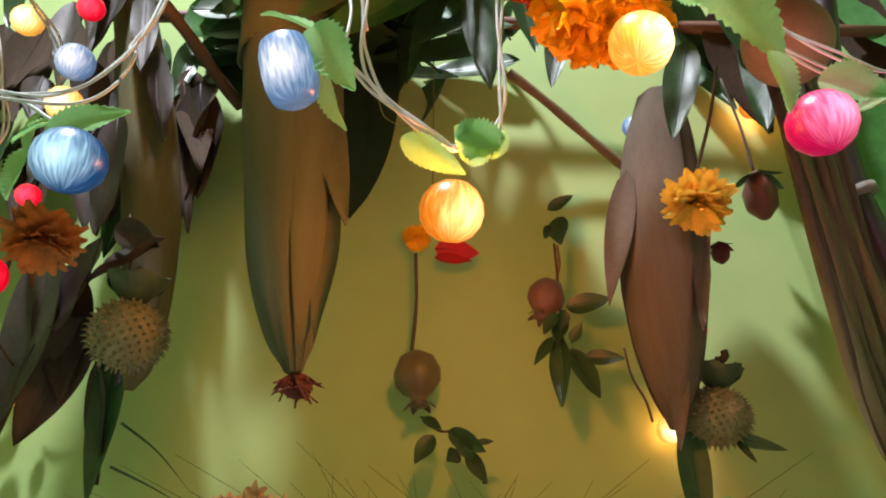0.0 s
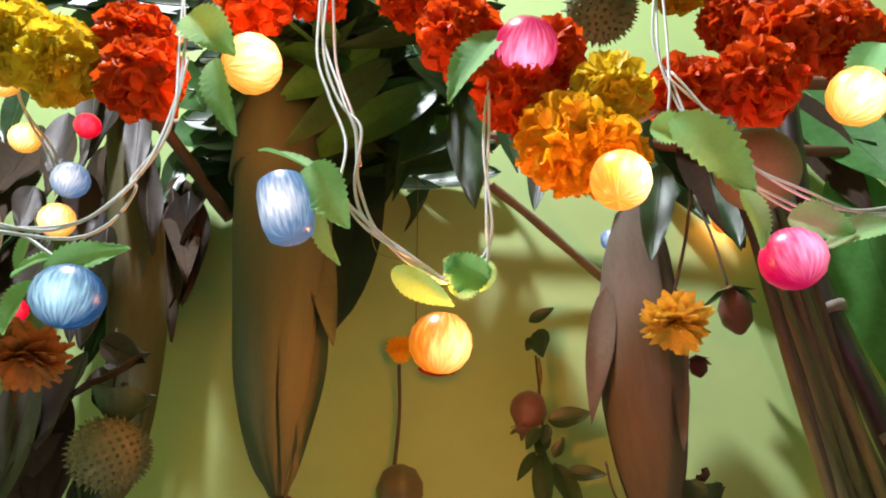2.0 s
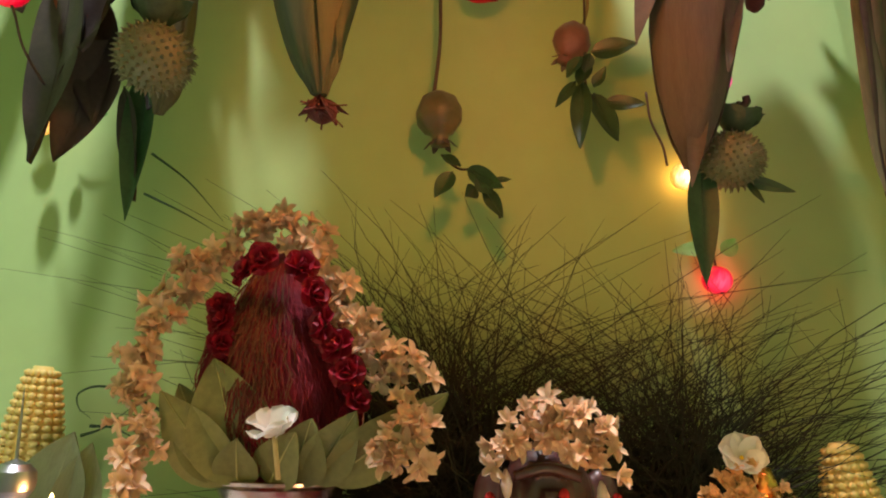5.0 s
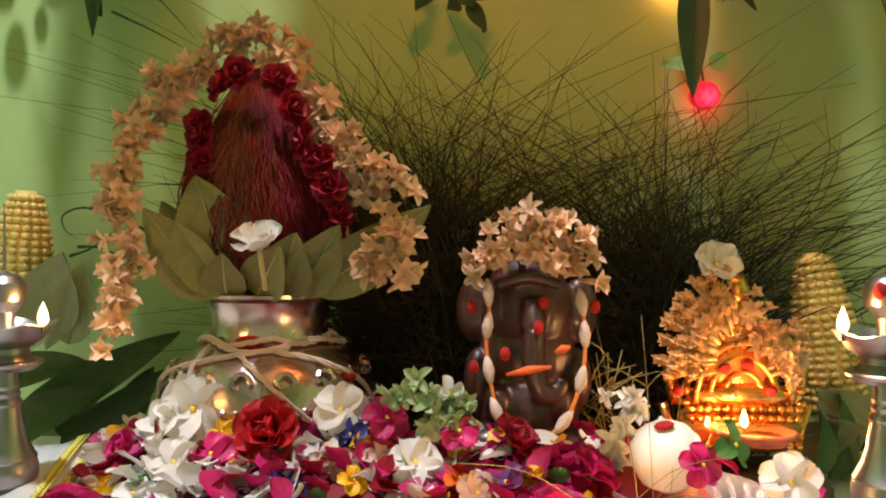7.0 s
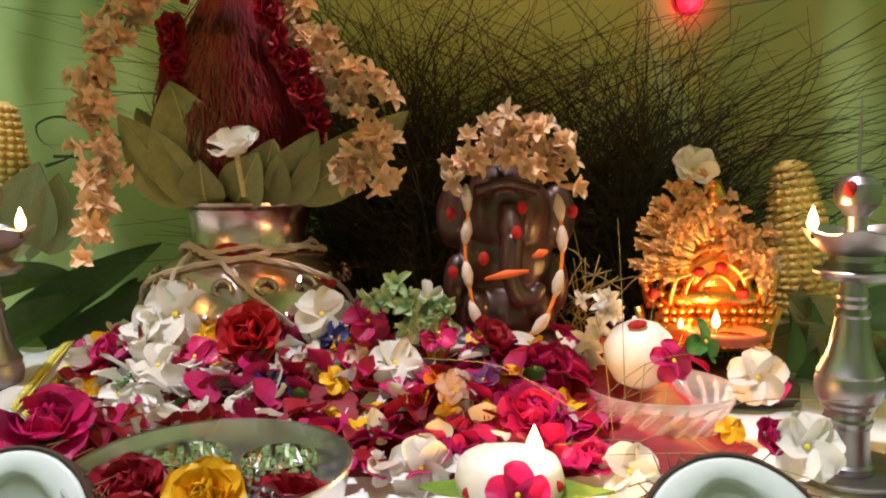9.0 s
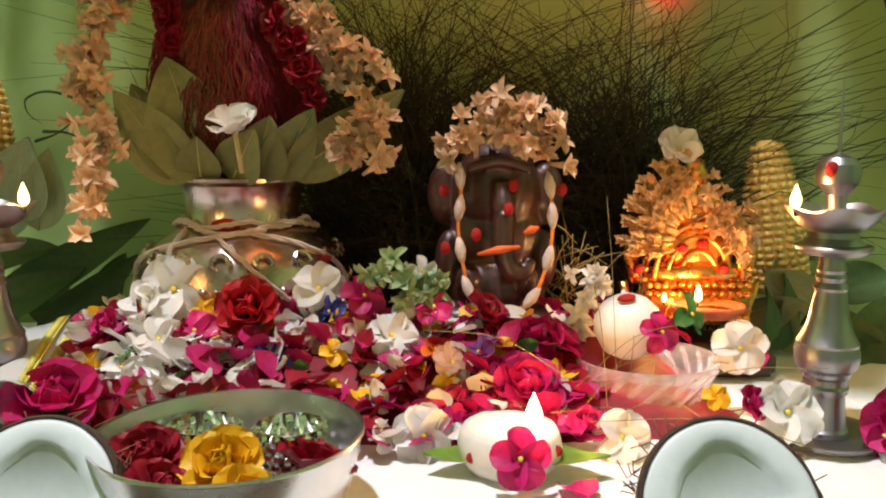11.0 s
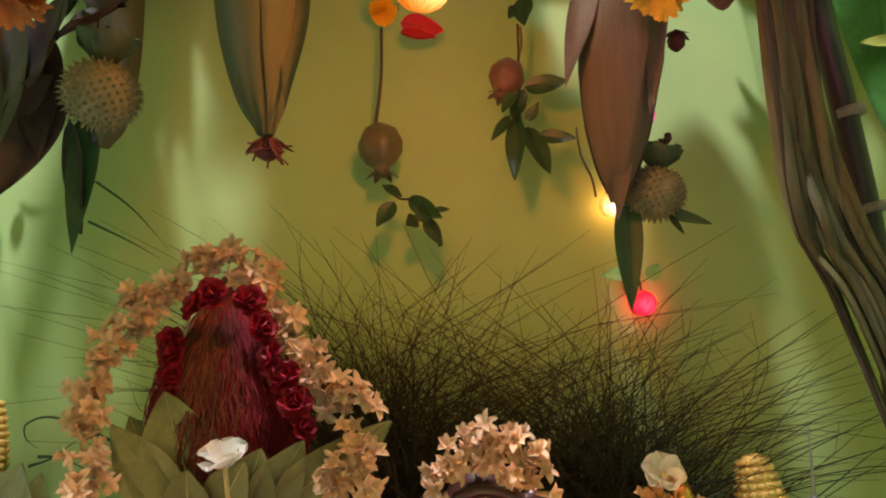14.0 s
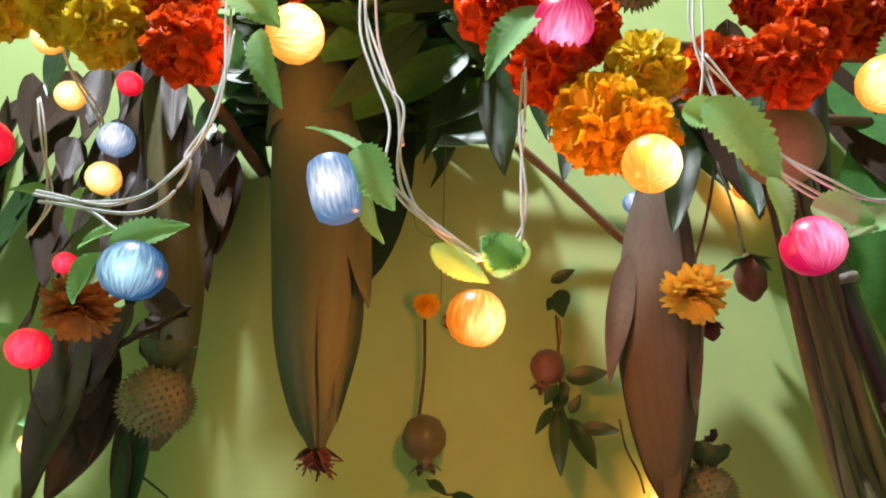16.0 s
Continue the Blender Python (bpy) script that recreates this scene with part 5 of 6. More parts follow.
hanging_leaf((-0.086, 0.610, 0.669), (-0.101, 0.620, 0.565), 0.0671, DRYDARK, DL, 0.6, 0.4, 0.2, 0.08, 5)
hanging_leaf((-0.098, 0.620, 0.829), (-0.084, 0.620, 0.667), 0.0543, DRYDARK, DL, 0.3, 0.2, 0.2, 0.08, 6)
hanging_leaf((-0.159, 0.620, 0.811), (-0.175, 0.620, 0.733), 0.0427, DRYDARK, DL, 0.3, 0.2, 0.2, 0.08, 8)
hanging_leaf((-0.127, 0.630, 0.649), (-0.111, 0.640, 0.504), 0.0616, DRYDARK, DL, -0.2, 0.2, 0.2, 0.08, 11)
hanging_leaf((-0.096, 0.660, 0.555), (-0.064, 0.660, 0.432), 0.0328, DRYDARK, DL, 0.5, 0.2, 0.2, 0.08, 12)
hanging_leaf((-0.045, 0.670, 0.580), (-0.065, 0.660, 0.524), 0.0450, DRYDARK, DL, 0.2, 0.3, 0.2, 0.08, 13)
hanging_leaf((-0.130, 0.630, 0.801), (-0.109, 0.620, 0.675), 0.0425, DRYDARK, DL, -0.4, 0.2, 0.2, 0.08, 14)
hanging_leaf((-0.068, 0.600, 0.675), (-0.015, 0.600, 0.647), 0.0336, DRYDARK, DL, 0.4, 0.2, 0.2, 0.08, 15)
hanging_leaf((-0.182, 0.635, 1.155), (-0.109, 0.62, 0.883), 0.050, DRYDARK, DL, 0.4, 0.3, 0.25, 0.1, 40)
hanging_leaf((-0.13, 0.635, 1.058), (-0.129, 0.62, 0.884), 0.045, DRYDARK, DL, 0.2, 0.3, 0.25, 0.1, 41)
hanging_leaf((-0.19, 0.635, 1.014), (-0.173, 0.62, 0.887), 0.040, DRYDARK, DL, -0.1, 0.3, 0.25, 0.1, 42)
hanging_leaf((-0.099, 0.635, 1.027), (-0.075, 0.62, 0.857), 0.035, DRYDARK, DL, -0.3, 0.3, 0.25, 0.1, 43)
hanging_leaf((-0.206, 0.635, 0.9), (-0.199, 0.62, 0.818), 0.040, DRYDARK, DL, -0.6, 0.3, 0.25, 0.1, 44)
hanging_leaf((-0.15, 0.635, 0.922), (-0.136, 0.62, 0.778), 0.050, DRYDARK, DL, -0.8, 0.3, 0.25, 0.1, 45)
hanging_leaf((-0.073, 0.635, 0.934), (-0.057, 0.62, 0.773), 0.040, DRYDARK, DL, -1.1, 0.3, 0.25, 0.1, 46)
hanging_leaf((-0.161, 0.600, 0.721), (-0.129, 0.600, 0.605), 0.0197, mat("red_brown_petal", (0.28, 0.06, 0.03), 0.6, vary=0.3, trans=0.2), "reddish dry petal hanging from the bunch", 0.3, 0.2)
hanging_leaf((0.485, 0.700, 0.485), (0.485, 0.710, 0.357), 0.0328, LEAF, "dark green leaf hanging under the spiny fruit", 0.1, 0.15, 0.2, 0.02, 7)
hanging_leaf((0.519, 0.700, 0.464), (0.571, 0.690, 0.446), 0.0140, LEAF, "narrow dark leaf sticking out under the spiny fruit", 0.5, 0.3)
hanging_leaf((0.527, 0.700, 0.461), (0.542, 0.690, 0.433), 0.0075, LEAF, "narrow dark leaf sticking out under the spiny fruit", 0.5, 0.3)


def marigold_flower(place, r, material, label, turn=(0, 0, 0), seed=1):
    """An open flower seen from the side: a flat pompon of toothed petals."""
    t = thing("marigold", place, label, "flower", "hanging marigolds", turn=turn)
    bm = bmesh.new()
    rng = random.Random(seed)
    for i in range(90):
        a = i * 2.39996
        lift = radians(75 * (1 - i / 90) - 12)
        m = Matrix.Rotation(a, 4, "Z") @ Matrix.Rotation(lift + rng.uniform(-0.15, 0.15), 4, "X")
        sheet(r * rng.uniform(0.85, 1.1), r * 0.36, petal_shape, 0.3, -0.4, 4, 4, 0.12, bm=bm, m=m, seed=i)
    tagged(part("bloom", bm, material, t), kind="stuff")
    part("calyx", lathe([(0.001, -r * 0.55), (r * 0.18, -r * 0.5), (r * 0.3, -r * 0.15), (r * 0.35, 0)], 12), LEAF, t)
    return t


marigold_flower((0.505, 0.600, 0.668), 0.035, mat("faded_marigold_petal", (0.72, 0.48, 0.06), 0.8, vary=0.25, scale=60, bump=0.2, trans=0.2), "yellow marigold hanging upside down", (165, 10, 0), 2)
marigold_flower((-0.110, 0.550, 0.643), 0.038, mat("wilted_marigold_petal", (0.48, 0.20, 0.05), 0.8, vary=0.3, scale=60, bump=0.2, trans=0.2), "wilted orange marigold hanging upside down", (170, -8, 0), 3)
marigold_flower((0.221, 0.740, 0.715), 0.017, MARIAMBER, "small orange marigold on a hanging string", (150, 0, 0), 4)
hanging_leaf((0.242, 0.735, 0.697), (0.294, 0.735, 0.690), 0.032, REDP, "red flower petal on a hanging string", 0.8, 0.3, cat="petal")
hanging_leaf((0.242, 0.730, 0.684), (0.283, 0.735, 0.673), 0.022, REDP, "red flower petal on a hanging string", -0.4, 0.3, cat="petal")
ST = [("node", (0.218, 0.755, 0.701), (0.212, 0.755, 0.578), 0.0022), ("s", (0.246, 0.755, 1.232), (0.238, 0.755, 0.723), 0.0009), ("s", (0.382, 0.752, 0.700), (0.377, 0.752, 0.654), 0.002), ("s", (0.254, 0.755, 1.196), (0.245, 0.755, 1.034), 0.0016),
      ("f", (0.550, 0.600, 0.822), (0.505, 0.600, 0.689), 0.0018), ("b", (0.603, 0.740, 0.912), (0.617, 0.740, 0.772), 0.0018), ("d", (-0.055, 0.600, 0.687), (-0.046, 0.600, 0.621), 0.001), ("c", (0.532, 0.700, 0.548), (0.527, 0.700, 0.537), 0.004)]
for k, a, b, r in ST:
    o = part("hanging_stalk", tube(smooth_line([a, Vector(a).lerp(Vector(b), 0.5) + Vector((0.003, 0, 0)), b], 5), r, 6), STEM if k != "s" else STRAW)
    tagged(o, "thin dark stalk that carries a hanging fruit" if k != "s" else "pale thread hanging from the canopy", "stalk", "hanging stalks")


# ---- fruit ----
def pomegranate(place, r, material, label, crown_way, seed=0):
    t = thing("pomegranate", place, label, "pomegranate", "hanging pomegranates")
    bm = lathe([(0.001, r), (r * 0.35, r * 0.95), (r * 0.75, r * 0.68), (r, r * 0.1), (r * 0.96, -r * 0.4), (r * 0.66, -r * 0.8), (r * 0.38, -r * 0.97), (r * 0.34, -r * 1.15), (r * 0.42, -r * 1.4)], 28)
    for v in bm.verts:
        v.co *= 1 + 0.03 * math.sin(6 * math.atan2(v.co.y, v.co.x)) * (abs(v.co.z) < r * 0.9)
    o = part("fruit", bm, material, t)
    q = Vector(crown_way).to_track_quat("-Z", "Y").to_matrix().to_4x4()
    o.matrix_basis = q
    for i in range(6):
        s = part("crown_tip", sheet(r * 0.55, r * 0.34, leaf_shape, 0.2, 0.6, 6, 2), HUSKBROWN, t)
        s.matrix_basis = q @ Matrix.Rotation(i * math.pi / 3, 4, "Z") @ Matrix.Translation((0, r * 0.36, -r * 1.2)) @ Matrix.Rotation(radians(-60), 4, "X")
    return t


pomegranate((0.218, 0.755, 0.556), 0.0258, POME, "olive-brown pomegranate hanging on a thin stalk", (0.06, 0, -1))
pomegranate((0.365, 0.752, 0.638), 0.0209, POMERED, "small reddish pomegranate hanging among leaves", (-0.35, -0.2, -1))
SPRIG = "small dark green leaf of a pomegranate sprig"
for i, (b, e, w) in enumerate((((0.224, 0.750, 0.507), (0.244, 0.745, 0.488), 22), ((0.234, 0.750, 0.488), (0.216, 0.745, 0.454), 34), ((0.250, 0.750, 0.491), (0.294, 0.740, 0.466), 36), ((0.260, 0.750, 0.469), (0.247, 0.745, 0.458), 30), ((0.269, 0.750, 0.469), (0.290, 0.745, 0.432), 28), ((0.260, 0.745, 0.480), (0.279, 0.745, 0.461), 30), ((0.279, 0.745, 0.477), (0.298, 0.745, 0.475), 14),
        ((0.375, 0.750, 0.747), (0.407, 0.745, 0.759), 26), ((0.385, 0.750, 0.736), (0.390, 0.745, 0.693), 44), ((0.377, 0.750, 0.725), (0.366, 0.745, 0.704), 22),
        ((0.385, 0.750, 0.623), (0.436, 0.740, 0.623), 40), ((0.374, 0.750, 0.589), (0.377, 0.745, 0.503), 42), ((0.387, 0.750, 0.575), (0.406, 0.745, 0.510), 46), ((0.399, 0.750, 0.565), (0.442, 0.745, 0.556), 30), ((0.380, 0.740, 0.606), (0.373, 0.740, 0.575), 34), ((0.386, 0.740, 0.578), (0.401, 0.740, 0.599), 24), ((0.367, 0.745, 0.587), (0.344, 0.740, 0.550), 22), ((0.372, 0.730, 0.609), (0.359, 0.735, 0.584), 30), ((0.382, 0.730, 0.612), (0.374, 0.735, 0.590), 24))):
    hanging_leaf(b, e, w * 0.00066, LEAF, SPRIG, 0.4 * (i % 3) - 0.3, 0.4, 0.2, 0.05, i, group="pomegranate sprig leaves")
for a in ([(0.221, 0.755, 0.509), (0.240, 0.755, 0.493), (0.263, 0.752, 0.489), (0.279, 0.752, 0.462), (0.285, 0.750, 0.436)], [(0.379, 0.752, 0.703), (0.379, 0.750, 0.645), (0.378, 0.748, 0.588), (0.386, 0.748, 0.567)], [(0.441, 0.740, 0.571), (0.445, 0.740, 0.538), (0.456, 0.740, 0.511), (0.460, 0.740, 0.489)]):
    o = part("twig", tube(smooth_line(a, 6), 0.0014, 5), STEM)
    tagged(o, "thin dark twig of a hanging sprig", "twig", "twigs")


def thorn_apple(place, r, label, turn):
    t = thing("thorn_apple", place, label, "fruit", "spiny fruits", turn=turn)
    part("fruit", ball(r, 24, 16, 0.92), DATURA, t)
    bm = bmesh.new()
    for i in range(240):
        z = 1 - 2 * (i + 0.5) / 240
        a = i * 2.39996
        d = Vector((math.sqrt(1 - z * z) * math.cos(a), math.sqrt(1 - z * z) * math.sin(a), z * 0.92))
        tube([d * r * 0.97, d * r * 1.06, d * r * 1.17 + Vector((0, 0, -0.001))], lambda u: r * 0.07 * (1.02 - u), 5, bm)
    tagged(part("spine_coat", bm, DATURA, t, "short pale spines"), kind="stuff")
    bm = bmesh.new()
    for i in range(5):
        m = Matrix.Rotation(i * 2 * math.pi / 5, 4, "Z") @ Matrix.Translation((0, r * 0.25, r * 0.85)) @ Matrix.Rotation(radians(40), 4, "X")
        sheet(r * 1.0, r * 1.1, petal_shape, 0.3, 0.5, 6, 4, 0.12, bm=bm, m=m, seed=i)
    part("calyx", bm, mat("calyx_green", (0.06, 0.09, 0.04), 0.6, vary=0.4, scale=40, trans=0.1), t, "dull green ruffled collar")
    part("stalk", tube([(0, 0, r * 0.8), (0, 0, r * 1.9)], r * 0.09, 6), STEM, t)
    return t


thorn_apple((-0.040, 0.604, 0.560), 0.0350, "pale green spiny thorn apple hanging among dry leaves", (8, 6, 0))
thorn_apple((0.514, 0.700, 0.482), 0.0306, "pale spiny thorn apple hanging with a ruffled collar", (10, 8, 0))
thorn_apple((0.477, 0.550, 1.056), 0.0402, "green spiny thorn apple under the canopy", (0, 0, 0))
wa = thing("wood_apple", (0.608, 0.560, 0.816), "round brown rough-skinned wood apple", "fruit")
part("fruit", ball(0.0439, 28, 18), WOODAPPLE, wa)
for p, r, sq, m, lab in (((0.618, 0.740, 0.745), 0.022, 1.5, POMERED, "pinkish green fruit bud hanging on a stalk"), ((0.567, 0.760, 0.684), 0.012, 1.2, SILK, "dark red withered bud"), ((0.125, 0.600, 0.502), 0.016, 0.8, SILK, "withered maroon flower hanging down")):
    t = thing("flower_bud", p, lab, "bud", "hanging buds")
    part("bud", lathe([(0.001, r * sq), (r * 0.5, r * sq * 0.7), (r * 0.9, r * sq * 0.1), (r * 0.8, -r * sq * 0.5), (r * 0.3, -r * sq * 0.9), (0.001, -r * sq)], 16), m, t)
    for i in range(5):
        o = part("sepal", sheet(r * 1.7, r * 0.9, leaf_shape, 0.3, 0.7, 6, 2), LEAF if m is POMERED else m, t)
        o.matrix_basis = Matrix.Rotation(i * 1.2566, 4, "Z") @ Matrix.Translation((0, r * 0.15, r * sq * 0.9)) @ Matrix.Rotation(radians(-50), 4, "X")


# ---- branches, canopy rods and leaves ----
def rod(name, a, b, r, material, label, cat):
    line = smooth_line([a, Vector(a).lerp(Vector(b), 0.33) + Vector((0, 0, r * 0.4)), Vector(a).lerp(Vector(b), 0.66), b], 5)
    o = part(name, tube(line, lambda u: r * (1 + 0.08 * math.sin(u * 17)), 12), material)
    return tagged(o, label, cat, cat + "s of the canopy")


rod("branch", (-0.024, 0.530, 0.902), (0.025, 0.660, 0.857), 0.007, STEM, "thin dark branch slanting under the canopy", "branch")
rod("branch", (0.342, 0.740, 0.944), (0.494, 0.800, 0.815), 0.006, mat("tan_branch", (0.2, 0.13, 0.07), 0.7, vary=0.3), "thin tan branch slanting under the canopy", "branch")
rod("canopy_rod", (-0.186, 0.740, 1.086), (0.816, 0.740, 0.969), 0.008, WOODROD, "reddish wooden rod carrying the canopy", "rod")
rod("canopy_rod", (-0.172, 0.620, 1.072), (0.839, 0.620, 0.975), 0.008, WOODROD, "reddish wooden rod carrying the canopy", "rod")
rod("canopy_rod", (-0.128, 0.500, 1.105), (0.802, 0.500, 1.028), 0.009, WOODROD, "reddish wooden rod carrying the canopy", "rod")
# canopy leaves; their count and reach are set to shade the wall's middle
rng = random.Random(21)
for i in range(150):
    x = max(0.03, min(0.36, rng.gauss(0.18, 0.13)))
    y = rng.uniform(0.5, 0.79)
    z = rng.uniform(0.97, 1.08) + (0.62 - y) * 0.1
    way = Vector((rng.uniform(-1, 1), rng.uniform(-0.6, 0.4), rng.uniform(-0.22, 0.12)))
    way.x = abs(way.x) if x < 0.14 else -abs(way.x)
    hanging_leaf((x, y, z), Vector((x, y, z)) + way.normalized() * rng.uniform(0.14, 0.22), rng.uniform(0.04, 0.065), (BRIGHTLEAF, LEAF, LEAF)[i % 3],
                 "green mango leaf laid on the canopy rods, placed to shade the wall", rng.uniform(-0.5, 0.5), 0.35, 0.15, 0.03, i, group="canopy leaves")
# leaves added along one gap, to shape the light streak on the wall
for i in range(46):
    y, z = rng.uniform(0.54, 0.79), rng.uniform(0.99, 1.06)
    x = -0.10 + (0.78 - y) * 0.39 + rng.uniform(0.0, 0.05)
    hanging_leaf((x, y, z), (x + rng.uniform(0.12, 0.18), y + rng.uniform(-0.04, 0.04), z - rng.uniform(-0.01, 0.02)), rng.uniform(0.045, 0.065), LEAF,
                 "green mango leaf laid on the canopy rods, placed to shade the wall", rng.uniform(-0.4, 0.4), 0.3, 0.1, 0.03, i, group="canopy leaves")
# leaves added out of view behind the marigolds to block the ceiling lamp
for i in range(26):
    x, y, z = rng.uniform(-0.16, 0.05), rng.uniform(0.43, 0.555), rng.uniform(1.0, 1.07)
    hanging_leaf((x, y, z), (x + rng.choice((-1, 1)) * rng.uniform(0.09, 0.15), y + rng.uniform(-0.03, 0.03), z - rng.uniform(0, 0.03)), rng.uniform(0.04, 0.06), LEAF,
                 "green mango leaf laid on the canopy rods, placed to shade the wall", rng.uniform(-0.5, 0.5), 0.35, 0.15, 0.03, i, group="canopy leaves")
for b, e, w in (((-0.053, 0.600, 1.053), (0.019, 0.600, 0.952), 0.06), ((-0.081, 0.720, 1.077), (-0.011, 0.720, 1.012), 0.07), ((0.220, 0.700, 1.029), (0.173, 0.700, 1.103), 0.03), ((0.105, 0.750, 1.049), (0.154, 0.750, 0.977), 0.06), ((0.251, 0.700, 1.047), (0.308, 0.700, 0.966), 0.05), ((0.098, 0.760, 1.144), (0.264, 0.760, 1.110), 0.07), ((0.229, 0.770, 0.987), (0.103, 0.770, 1.015), 0.06)):
    hanging_leaf(b, e, w, BRIGHTLEAF, "bright green leaf under the canopy", 0.4, 0.4, group="canopy leaves")

# ---- sugar cane and its dry leaves on the right ----
sc = thing("sugar_cane", (0.704, 0.700, 0.784), "dark purple sugar cane stalk with pale joints", "sugar cane")
C0 = Vector((0.704, 0.700, 0.784))
cl = [Vector(p) for p in ((0.728, 0.660, 1.071), (0.704, 0.700, 0.784), (0.733, 0.720, 0.597), (0.754, 0.730, 0.457), (0.766, 0.740, 0.337), (0.781, 0.750, 0.177))]
part("stalk", tube([p - C0 for p in smooth_line(cl, 6)], 0.0145, 16), CANE, sc)
for p in ((0.739, 0.715, 0.576), (0.756, 0.725, 0.469), (0.711, 0.700, 0.720)):
    o = part("joint", tube([Vector((-0.001, 0, 0.005)), Vector((0.0012, 0, -0.005))], 0.0156, 16), CANENODE, sc, "pale ring at the joint")
    o.location = Vector(p) - C0
rng = random.Random(31)
for i in range(24):
    k = i / 23
    dx = -40 + 80 * k
    base = Vector((0.600, 0.620, 0.839)).lerp(Vector((0.667, 0.640, 0.841)), k) + Vector((0, rng.uniform(-0.02, 0.02), 0))
    mid = Vector((0.621, 0.640, 0.569)).lerp(Vector((0.682, 0.660, 0.588)), k) + Vector((0, rng.uniform(-0.02, 0.02), 0))
    low = Vector((0.637, 0.650, 0.436)).lerp(Vector((0.706, 0.670, 0.445)), k) + Vector((0, rng.uniform(-0.02, 0.02), 0))
    end = Vector((0.669, 0.660, 0.368)).lerp(Vector((0.734, 0.680, 0.377)), k) + Vector((0.01, rng.uniform(-0.02, 0.02), -0.01))
    fin = end + Vector((0.05, 0, -0.16))
    t = thing("cane_leaf", base, "long dry olive-brown sugar cane leaf hanging down", "leaf", "cane leaves")
    bm = bmesh.new()
    last = None
    line = smooth_line([base, mid, low, end, fin], 6)
    for n, p in enumerate(line):
        u = n / (len(line) - 1)
        w = 0.0046 * (1 + 0.5 * math.sin(math.pi * u)) * (1 - 0.5 * u)
        tw = 0.6 * math.sin(i * 2.1 + u * 3.5)
        side = Vector((math.cos(tw), math.sin(tw), 0)) * w
        row = [bm.verts.new(p - base + side * s + Vector((0, -0.003 * (1 - s * s), 0))) for s in (-1, 0, 1)]
        if last:
            for j in range(2):
                bm.faces.new((last[j], last[j + 1], row[j + 1], row[j]))
        last = row
    part("blade", bm, (mat("olive_cane_leaf", (0.085, 0.085, 0.035), 0.6, vary=0.5, scale=20, stretch=(3, 3, 0.3), trans=0.1, piece=0.3), DRYDARK)[i % 3 == 0], t)
# broad fresh leaf behind the cane
hanging_leaf((0.817, 0.760, 0.966), (0.810, 0.780, 0.535), 0.13, BRIGHTLEAF, "broad bright green plantain leaf behind the cane", 0.2, 0.2, 0.1, 0.02, 3)
hanging_leaf((0.788, 0.740, 1.087), (0.867, 0.740, 0.897), 0.10, BRIGHTLEAF, "broad bright green plantain leaf behind the cane", 0.5, 0.3, 0.1, 0.02, 4)
hanging_leaf((0.828, 0.740, 0.674), (0.755, 0.720, 0.648), 0.03, mat("yellow_leaf", (0.4, 0.4, 0.08), 0.6, vary=0.2, trans=0.2), "small yellowing leaf tip behind the cane", 0.5, 0.3)
# dark stalk at the other edge
o = part("plantain_stalk", tube(smooth_line([(-0.454, 0.660, 1.244), (-0.377, 0.670, 0.946), (-0.347, 0.680, 0.783), (-0.334, 0.690, 0.653), (-0.30, 0.70, 0.25), (-0.31, 0.70, 0.004)], 8), lambda u: 0.028 - 0.012 * u, 16), mat("plantain_stalk_skin", (0.07, 0.05, 0.03), 0.7, vary=0.4, scale=20, bump=0.4, stretch=(4, 4, 0.4)))
tagged(o, "dark brown plantain stalk at the edge of the canopy", "stalk")


# ================= flowers heaped on the table =================
def heap(x, y):
    """Height of the heaped petals over the table."""
    side = max(0, 1 - ((x - 0.19) / 0.34) ** 6)
    return 0.006 + side * np.interp(y, [0.36, 0.41, 0.45, 0.48, 0.51, 0.54, 0.62], [0.0, 0.006, 0.015, 0.027, 0.041, 0.052, 0.05])


rng = random.Random(77)
bm = bmesh.new()
nx, ny = 70, 34
vs = [[bm.verts.new((-0.10 + 0.60 * i / nx, 0.425 + 0.225 * j / ny, 0.004 + (heap(-0.10 + 0.60 * i / nx, 0.425 + 0.225 * j / ny) - 0.004) * min(1, i / 8, (nx - i) / 8, j / 5, (ny - j) / 4) + 0.004 * noise.noise((i * 0.5, j * 0.5, 1)))) for i in range(nx + 1)] for j in range(ny + 1)]
for a, b in zip(vs, vs[1:]):
    for i in range(nx):
        bm.faces.new((a[i], a[i + 1], b[i + 1], b[i]))
o = part("petal_bed", bm, DEEPP)
tagged(o, "bed of packed crimson petals under the flowers", "petals", kind="stuff")
